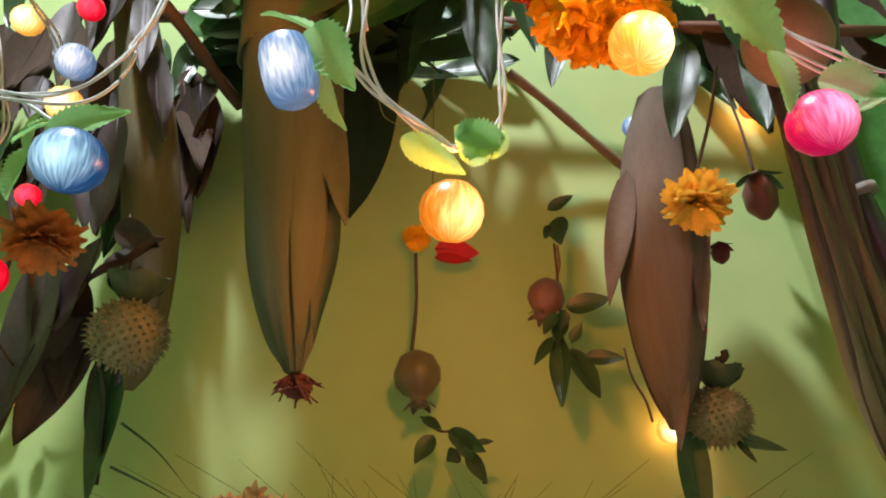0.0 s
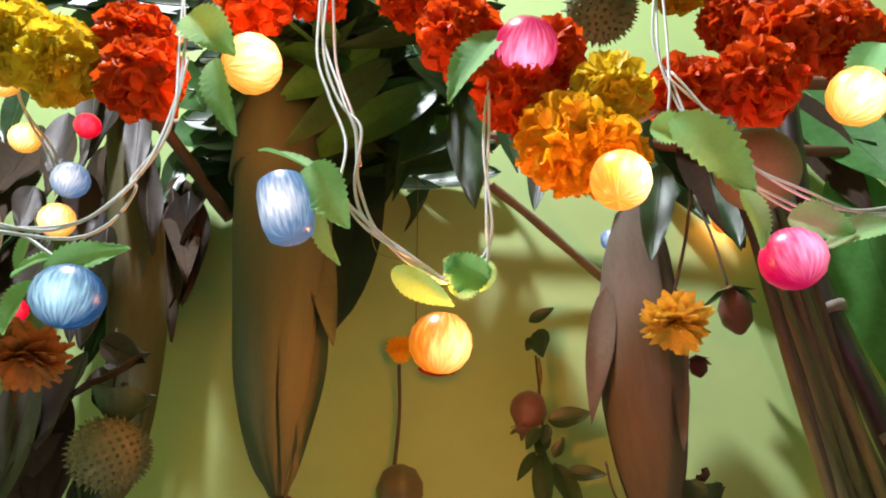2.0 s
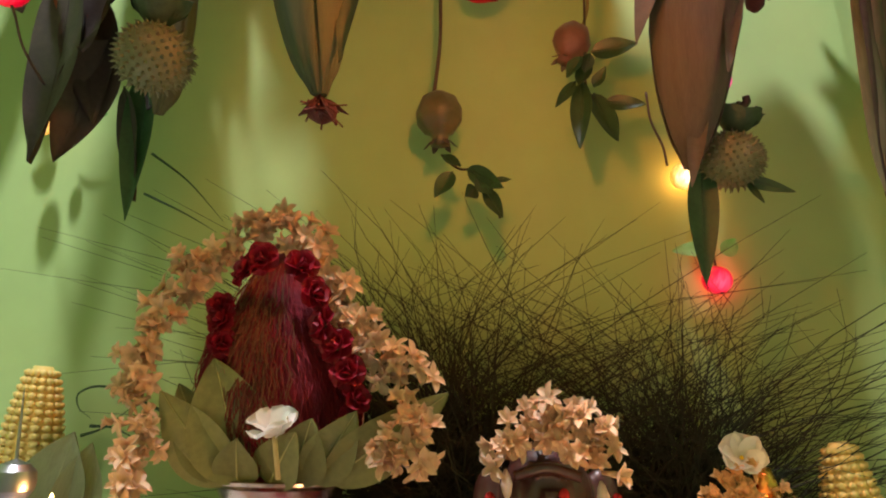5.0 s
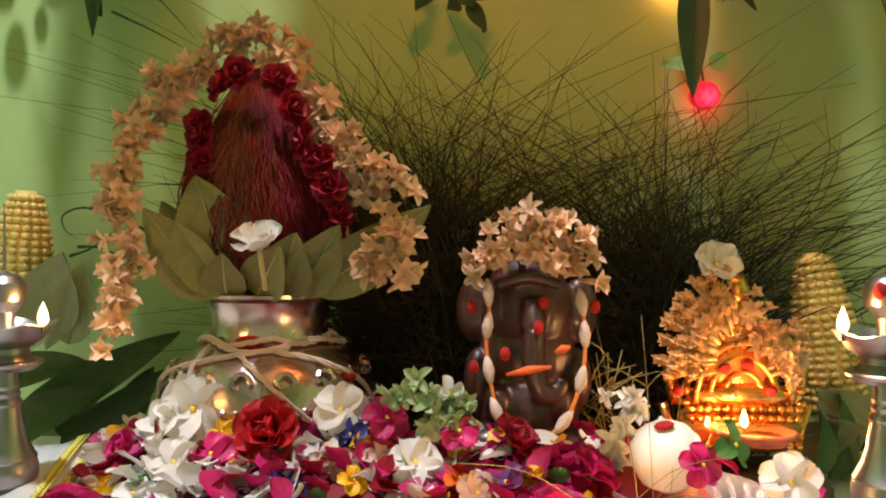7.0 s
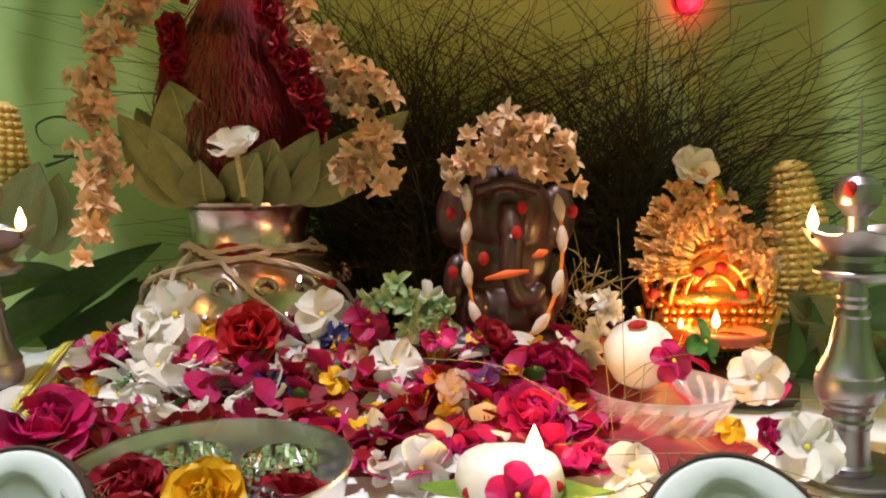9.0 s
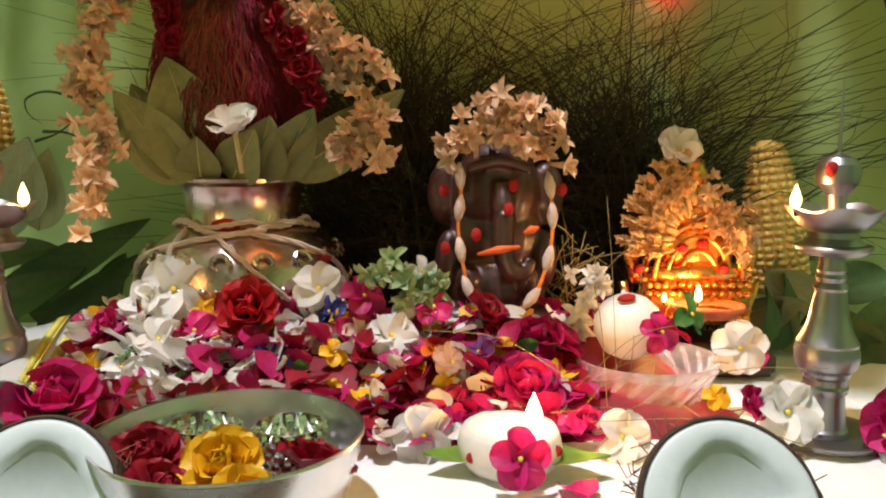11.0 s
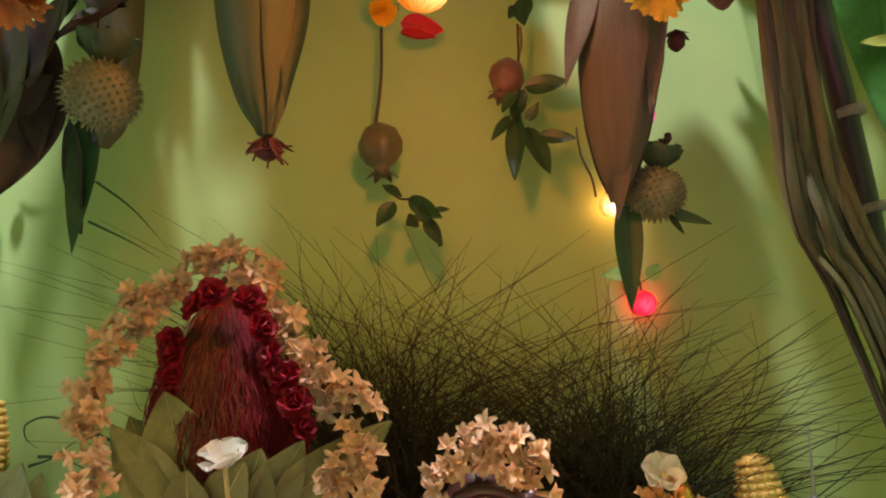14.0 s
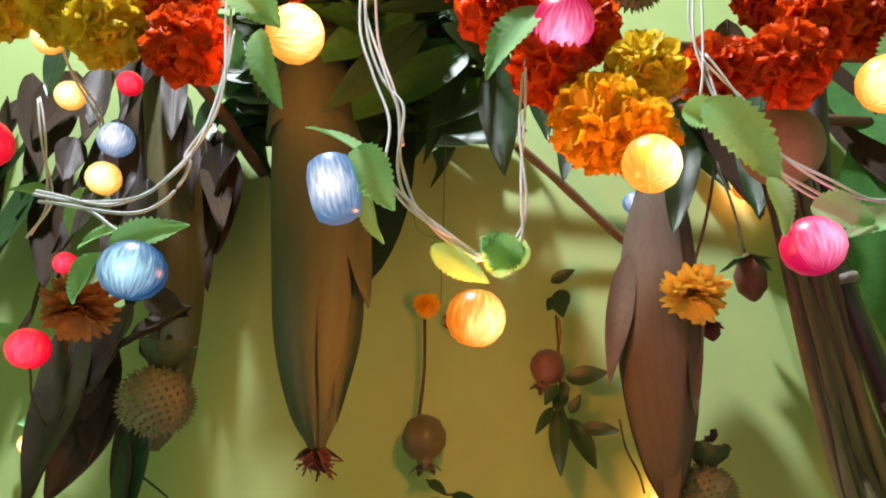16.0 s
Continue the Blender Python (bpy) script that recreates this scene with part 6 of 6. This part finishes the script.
for name, material, count, size, lab in (("magenta_petals", MAGENTA, 300, 0.024, "loose magenta rose petals scattered over the altar"), ("crimson_petals", DEEPP, 150, 0.023, "loose dark crimson petals scattered over the altar"),
                                         ("white_petals", WHITEP, 300, 0.022, "loose white petals scattered over the altar"), ("yellow_petals", YELLOWP, 46, 0.020, "loose yellow petals scattered over the altar"), ("green_bits", BRIGHTLEAF, 40, 0.017, "small green leaves among the petals")):
    bm = bmesh.new()
    for i in range(count):
        x = rng.uniform(-0.06, 0.46)
        y = rng.uniform(0.40, 0.56)
        if name == "magenta_petals" and i % 2:
            x, y = rng.gauss(0.36, 0.05), rng.gauss(0.48, 0.05)
        if name == "white_petals" and i % 2:
            x, y = rng.gauss(0.08, 0.07), rng.gauss(0.50, 0.05)
        h = heap(x, y) + rng.uniform(-0.002, 0.008)
        if (x - BW[0]) ** 2 + (y - BW[1]) ** 2 < 0.0064 or (x - GB[0]) ** 2 + (y - GB[1]) ** 2 < 0.0042 or (x - CA[0]) ** 2 + (y - CA[1]) ** 2 < 0.0016 or (x > 0.36 and y < 0.46) or x < 0.012 - (y - 0.439) * 0.257:
            continue
        m = Matrix.Translation((x, y, h)) @ Matrix.Rotation(rng.uniform(0, 6.28), 4, "Z") @ Matrix.Rotation(rng.uniform(-0.2, 0.9), 4, "X") @ Matrix.Rotation(rng.uniform(-0.5, 0.5), 4, "Y")
        sheet(size * rng.uniform(0.7, 1.3), size * rng.uniform(0.7, 1.1), rose_petal, rng.uniform(0.1, 0.7), rng.uniform(-0.9, 0.9), 6, 5, 0.08, bm=bm, m=m, seed=i)
    o = part(name, bm, material)
    tagged(o, lab, "petals", kind="stuff")

for m, p, s, lab, turn in (
        (REDP, (0.124, 0.530, 0.074), 0.0468, "full red rose lying before the silver pot", (62, 0, 0)),
        (MAGENTA, (0.019, 0.420, 0.032), 0.0565, "large magenta rose lying beside the coconut", (35, 0, 20)),
        (MAGENTA, (0.580, 0.405, 0.026), 0.0500, "large crimson-pink rose beside the oil lamp", (75, 0, -25)),
        (MAGENTA, (0.016, 0.518, 0.063), 0.0274, "small pink rose at the edge of the petals", (60, 0, -30)),
        (DEEPP, (0.310, 0.527, 0.071), 0.0358, "crimson rose at the foot of the clay statue", (45, 0, 60)),
        (MAGENTA, (0.338, 0.460, 0.032), 0.0445, "crushed magenta rose beside the candle", (40, 0, 10)),
        (MAGENTA, (0.366, 0.504, 0.054), 0.0347, "magenta rose lying on the petals", (40, 0, 80)),
        (MAGENTA, (0.374, 0.414, 0.020), 0.0262, "crushed magenta rose by the candle", (30, 0, 0)),
        (MAGENTA, (0.480, 0.414, 0.037), 0.0223, "small magenta rose bud by the glass bowl", (60, 0, 40)),
        ):
    rose(p, s, m, lab, turn, int(s * 1e5) % 97)
PINKP = mat("blush_petal", (0.8, 0.55, 0.45), 0.6, vary=0.15, scale=40, trans=0.3, piece=0.1)
for m, p, s, turn, broad in (
        (WHITEP, (0.060, 0.541, 0.089), 0.0570, (75, 0, 10), 1.2),
        (WHITEP, (0.039, 0.533, 0.076), 0.0429, (60, 0, -30), 1.2),
        (WHITEP, (0.059, 0.507, 0.055), 0.0414, (50, 0, 0), 1.1),
        (WHITEP, (0.177, 0.541, 0.089), 0.0456, (55, 20, 0), 1.1),
        (WHITEP, (0.238, 0.510, 0.057), 0.0437, (45, 0, 20), 1.2),
        (PINKP, (0.176, 0.510, 0.057), 0.0350, (70, 0, 0), 0.7),
        (PINKP, (0.212, 0.513, 0.060), 0.0286, (75, 0, 30), 0.8),
        (WHITEP, (0.266, 0.405, 0.018), 0.0412, (68, 0, 5), 1.25),
        (WHITEP, (0.238, 0.403, 0.018), 0.0242, (60, 0, 60), 1.1),
        (WHITEP, (0.498, 0.486, 0.056), 0.0412, (75, 0, -10), 1.15),
        (WHITEP, (0.394, 0.403, 0.018), 0.0384, (60, -30, 10), 1.2),
        (WHITEP, (0.502, 0.410, 0.032), 0.0444, (60, 0, 0), 1.2),
        (WHITEP, (0.042, 0.477, 0.041), 0.0333, (50, 0, 0), 0.9),
        (WHITEP, (0.054, 0.446, 0.026), 0.0245, (40, 0, 50), 0.9),
        (PINKP, (0.285, 0.483, 0.044), 0.0336, (50, 0, 0), 1.1),
        (WHITEP, (0.360, 0.460, 0.032), 0.0223, (40, 0, 0), 1.1),
        (WHITEP, (0.103, 0.460, 0.032), 0.0283, (50, 0, 30), 0.7),
        (WHITEP, (0.126, 0.463, 0.033), 0.0325, (50, 0, -30), 0.7),
        (WHITEP, (0.135, 0.477, 0.041), 0.0249, (40, 0, 10), 0.7),
        (WHITEP, (0.260, 0.549, 0.102), 0.0322, (70, 0, 10), 0.6),
        (WHITEP, (0.247, 0.535, 0.079), 0.0272, (40, 0, 0), 0.8),
        (WHITEP, (0.227, 0.455, 0.029), 0.0221, (50, 0, 0), 0.8),
        (WHITEP, (0.272, 0.527, 0.071), 0.0224, (40, 0, 0), 0.8),
        ):
    open_flower(p, s, m, "blush pink open flower on the petals" if m is PINKP else "open white flower lying on the petals", turn, 5, broad=broad, lift=30 if broad > 1 else 15, seed=int(s * 1e5) % 89)
VIOLETP = mat("violet_petal", (0.16, 0.03, 0.16), 0.55, vary=0.4, scale=40, trans=0.2)
ORANGEP = mat("orange_petal", (0.85, 0.2, 0.02), 0.55, vary=0.2, scale=40, trans=0.2)
for m, p, s, lab, turn in (
        (BLUEP, (0.148, 0.486, 0.045), 0.0371, "deep blue pea flower with a pale throat", (50, 0, 20)),
        (BLUEP, (0.189, 0.529, 0.073), 0.0297, "deep blue pea flower on the petals", (60, 0, -30)),
        (VIOLETP, (0.307, 0.493, 0.049), 0.0341, "violet and yellow flower on the petals", (50, 0, -60)),
        (YELLOWP, (0.197, 0.522, 0.068), 0.0196, "small yellow flower on the petals", (60, 0, 0)),
        (YELLOWP, (0.012, 0.485, 0.045), 0.0219, "small yellow flower on the petals", (50, 0, 0)),
        (YELLOWP, (0.195, 0.493, 0.049), 0.0239, "small yellow flower on the petals", (60, 0, 40)),
        (YELLOWP, (0.281, 0.463, 0.033), 0.0228, "small yellow flower on the petals", (40, 0, 0)),
        (YELLOWP, (0.088, 0.530, 0.073), 0.0270, "small yellow flower on the petals", (50, 0, 0)),
        (YELLOWP, (0.052, 0.465, 0.034), 0.0122, "small yellow flower on the petals", (50, 0, 0)),
        (YELLOWP, (0.198, 0.460, 0.032), 0.0162, "small yellow flower on the petals", (50, 0, 0)),
        (YELLOWP, (0.460, 0.421, 0.039), 0.0196, "small yellow flower by the glass bowl", (50, 0, 0)),
        (YELLOWP, (0.324, 0.499, 0.052), 0.0198, "small yellow flower on the petals", (50, 0, 0)),
        (MAGENTA, (0.323, 0.345, 0.027), 0.0377, "magenta five-petalled flower before the candle", (70, 0, 0)),
        (MAGENTA, (0.287, 0.441, 0.025), 0.0329, "magenta five-petalled flower on the petals", (50, 0, 20)),
        (MAGENTA, (0.213, 0.538, 0.084), 0.0400, "crimson-pink open flower before the pot", (55, 0, 30)),
        (MAGENTA, (0.270, 0.530, 0.076), 0.0330, "crimson-pink open flower before the clay statue", (45, 0, 10)),
        (MAGENTA, (0.086, 0.513, 0.060), 0.0400, "crumpled purple-pink flower on the petals", (45, 0, -20)),
        (ORANGEP, (0.270, 0.495, 0.050), 0.0257, "orange petal flower on the heap", (40, 0, 60)),
        ):
    open_flower(p, s, m, lab, turn, 5, seed=int(s * 1e5) % 83, lift=22)
open_flower((0.430, 0.455, 0.075), 0.03, MAGENTA, "magenta flower lying against the white onion", (70, 0, 20), 5, lift=10)
open_flower((0.454, 0.470, 0.084), 0.036, BRIGHTLEAF, "green leafy sprig stuck beside the onion", (60, 20, 30), 3, broad=0.9, lift=15)

# ================= grass, maize and leaves behind =================
def tuft(base, spread, count, low, high, lean, droop, seed, label, thick=0.0008, wild=0.30):
    rng = random.Random(seed)
    bm = bmesh.new()
    for i in range(count):
        a = rng.uniform(0, 6.28)
        b = Vector(base) + Vector((rng.gauss(0, spread), rng.gauss(0, 0.012), 0))
        h = low + (high - low) * rng.random() ** 1.5
        out = Vector((rng.gauss(lean, wild), rng.gauss(-0.05, 0.08), 0))
        fall = droop * rng.random() ** 1.6
        curl, kink = rng.gauss(0, 0.36), rng.gauss(0, 0.07)
        pts = []
        for k in range(9):
            u = k / 8
            p = b + out * h * u ** (1.2 + 1.4 * math.sin(a) ** 2) + Vector((curl * h * u ** 3.5, 0, h * (u - fall * u ** 3)))
            p += Vector((math.sin(u * 5 + a) * kink * u + rng.gauss(0, 0.0022) * u, rng.gauss(0, 0.002), 0.006 * math.sin(u * 7 + a) * u))
            p.y = max(0.69, min(p.y, 0.808))
            pts.append(p)
        tube(pts, lambda u: thick * (1.15 - u), 3, bm)
    o = part("grass_clump", bm, GRASS)
    return tagged(o, label, "grass", "grass clumps", "stuff")


GA, GB2 = (0.238, 0.760, 0.0), (0.462, 0.760, 0.0)
tuft(GA, 0.022, 1150, 0.16, 0.48, -0.13, 0.6, 1, "clump of dark dry grass standing against the wall", 0.0014, 0.11)
tuft(GA, 0.024, 750, 0.12, 0.36, 0.04, 0.8, 21, "clump of dark dry grass standing against the wall", 0.0016, 0.22)
tuft(GB2, 0.024, 950, 0.14, 0.42, -0.04, 0.6, 2, "clump of dark dry grass leaning to the wall", 0.0014, 0.13)
tuft(GB2, 0.026, 560, 0.10, 0.30, 0.15, 0.9, 22, "clump of dark dry grass leaning to the wall", 0.0015, 0.26)
tuft((0.5 * (GA[0] + GB2[0]), 0.77, 0.0), 0.10, 1300, 0.06, 0.18, 0.0, 0.6, 12, "low dense dark grass along the wall", 0.0013, 0.3)
tuft((GB2[0] + 0.02, 0.75, 0.0), 0.02, 34, 0.26, 0.42, 0.75, 1.1, 3, "long thin grass blades arching outward", 0.0013)
tuft((GA[0] - 0.02, 0.75, 0.0), 0.02, 8, 0.36, 0.48, -0.45, 0.7, 4, "long thin grass blades arching outward", 0.0010)
tuft((GA[0] + 0.02, 0.75, 0.0), 0.02, 30, 0.3, 0.42, 0.42, 1.0, 6, "long thin grass blades arching outward", 0.0012)
bm = bmesh.new()
rng = random.Random(9)
for i in range(40):
    a = Vector((0.385, 0.620, 0.076)) + Vector((rng.gauss(0, 0.02), rng.gauss(0, 0.01), rng.gauss(0, 0.015)))
    d = Vector((rng.gauss(0.3, 1), rng.gauss(0, 0.3), rng.gauss(0.6, 0.5))).normalized() * rng.uniform(0.03, 0.06)
    tube([a, a + d * 0.5 + Vector((0, 0, 0.003)), a + d], 0.0006, 3, bm)
o = part("straw_tuft", bm, STRAW)
tagged(o, "loose tuft of dry straw beside the statue", "straw", kind="stuff")
bm = bmesh.new()
for i in range(16):
    a = Vector((0.400, 0.415, 0.030)) + Vector((rng.gauss(0, 0.025), rng.gauss(0, 0.02), rng.uniform(0, 0.02)))
    d = Vector((rng.gauss(0.7, 0.6), rng.gauss(0.2, 0.4), rng.gauss(0.1, 0.3))).normalized() * rng.uniform(0.08, 0.16)
    tube(smooth_line([a, a + d * 0.5 + Vector((0, 0, 0.012)), a + d], 4), 0.0003, 3, bm)
o = part("grass_wisp", bm, STRAW)
tagged(o, "thin dry grass stems lying over the petals and glass bowl", "grass", kind="stuff")


def maize_cob(base, tip, r, label, wrap):
    """A bare cob: rows of kernels on a spindle, with a husk peeled down."""
    b, e = Vector(base), Vector(tip)
    t = thing("maize_cob", base, label, "maize", "bare maize cobs")
    L = (e - b).length
    q = (e - b).to_track_quat("Z", "Y").to_matrix().to_4x4()
    prof = lambda u: r * (0.35 + 0.65 * min(1, (1 - u) * 2.2) ** 0.6)
    o = part("core", lathe([(prof(k / 8) * 0.9, L * k / 8) for k in range(9)], 20), KERNEL, t)
    o.matrix_basis = q
    bm = bmesh.new()
    n = int(L / 0.0075)
    for k in range(n):
        u = k / n
        for i in range(15):
            a = 2 * math.pi * (i + 0.08 * math.sin(k)) / 15
            rr = prof(u) * 0.92
            bmesh.ops.create_icosphere(bm, subdivisions=1, radius=1, matrix=Matrix.Translation((rr * math.cos(a), rr * math.sin(a), L * u)) @ Matrix.Rotation(a, 4, "Z") @ Matrix.Diagonal((r * 0.15, r * 0.2 * (0.5 + 0.5 * prof(u) / r), 0.0042, 1)))
    o = tagged(part("kernel_coat", bm, KERNEL, t, "plump yellow kernels"), kind="stuff")
    o.matrix_basis = q
    for i, (w, ln, sp, tilt) in enumerate(wrap):
        o = part("husk_leaf", sheet(ln, w, leaf_shape, 0.7, -0.35, 12, 8, 0.03, seed=i), mat("fresh_husk", (0.42, 0.44, 0.24), 0.7, vary=0.2, scale=20, bump=0.4, stretch=(5, 0.6, 5), trans=0.3, piece=0.2), t)
        o.matrix_basis = q @ Matrix.Rotation(sp, 4, "Z") @ Matrix.Translation((0, -r * 0.9, -0.02)) @ Matrix.Rotation(radians(tilt), 4, "X")
    return t


maize_cob((-0.207, 0.740, 0.127), (-0.197, 0.740, 0.276), 0.030, "bare yellow maize cob standing in peeled husk", ((0.07, 0.11, 0.6, 80), (0.06, 0.10, -0.8, 75), (0.06, 0.09, 1.6, 70)))
maize_cob((0.630, 0.735, 0.063), (0.609, 0.740, 0.210), 0.029, "bare yellow maize cob standing behind the lamp", ((0.06, 0.09, 0.5, 70), (0.06, 0.09, -0.9, 60)))
for b, e, w in (((-0.147, 0.680, 0.133), (-0.111, 0.670, 0.218), 0.07), ((-0.119, 0.680, 0.122), (-0.100, 0.680, 0.205), 0.05), ((0.590, 0.700, 0.057), (0.627, 0.660, -0.002), 0.05), ((0.638, 0.690, 0.036), (0.589, 0.700, 0.080), 0.06), ((0.567, 0.680, 0.038), (0.623, 0.660, 0.065), 0.045)):
    hanging_leaf(b, e, w, MATS["fresh_husk"], "pale peeled maize husk leaf", 0.3, 0.4, 0.1, 0.04, group="peeled husk leaves", cup=0.5)
for i, (b, e, w) in enumerate((((-0.158, 0.620, 0.029), (-0.074, 0.660, 0.102), 0.05), ((-0.170, 0.660, 0.041), (-0.017, 0.700, 0.136), 0.045), ((-0.116, 0.660, 0.030), (-0.017, 0.680, 0.088), 0.04), ((-0.176, 0.640, 0.088), (-0.094, 0.660, 0.118), 0.04), ((-0.077, 0.680, 0.014), (-0.047, 0.700, 0.102), 0.04), ((-0.114, 0.700, 0.015), (-0.153, 0.720, 0.105), 0.05),
        ((0.661, 0.640, -0.007), (0.720, 0.660, 0.076), 0.05), ((0.626, 0.660, 0.021), (0.697, 0.620, 0.009), 0.045), ((0.589, 0.650, 0.012), (0.631, 0.680, 0.084), 0.045), ((0.653, 0.700, 0.057), (0.742, 0.700, 0.081), 0.05), ((0.683, 0.620, -0.012), (0.656, 0.660, 0.065), 0.04), ((0.566, 0.620, 0.025), (0.596, 0.650, 0.078), 0.035))):
    hanging_leaf(b, e, w, mat("olive_maize_leaf", (0.085, 0.15, 0.055), 0.5, vary=0.3, scale=25, bump=0.2, trans=0.2, piece=0.15), "green maize leaf lying behind the altar lamps", 0.5 * (i % 3) - 0.4, -0.5, 0.25, 0.04, i, group="maize leaves", cup=0.2)
for pts in ([(-0.021, 0.660, 0.228), (-0.083, 0.660, 0.253), (-0.111, 0.660, 0.248), (-0.111, 0.660, 0.234), (-0.098, 0.660, 0.224)], [(-0.106, 0.660, 0.208), (-0.084, 0.660, 0.216), (-0.056, 0.660, 0.237)], [(-0.098, 0.660, 0.217), (-0.073, 0.660, 0.215), (-0.031, 0.650, 0.197)],
            [(-0.118, 0.780, 0.523), (-0.072, 0.780, 0.489), (-0.028, 0.780, 0.442)], [(-0.123, 0.780, 0.475), (-0.075, 0.780, 0.452), (-0.034, 0.780, 0.429)]):
    o = part("grass_blade", tube(smooth_line(pts, 8), lambda u: 0.0016 * (1.1 - u), 5), LEAF)
    tagged(o, "curling dark green grass blade", "grass", "curling blades")
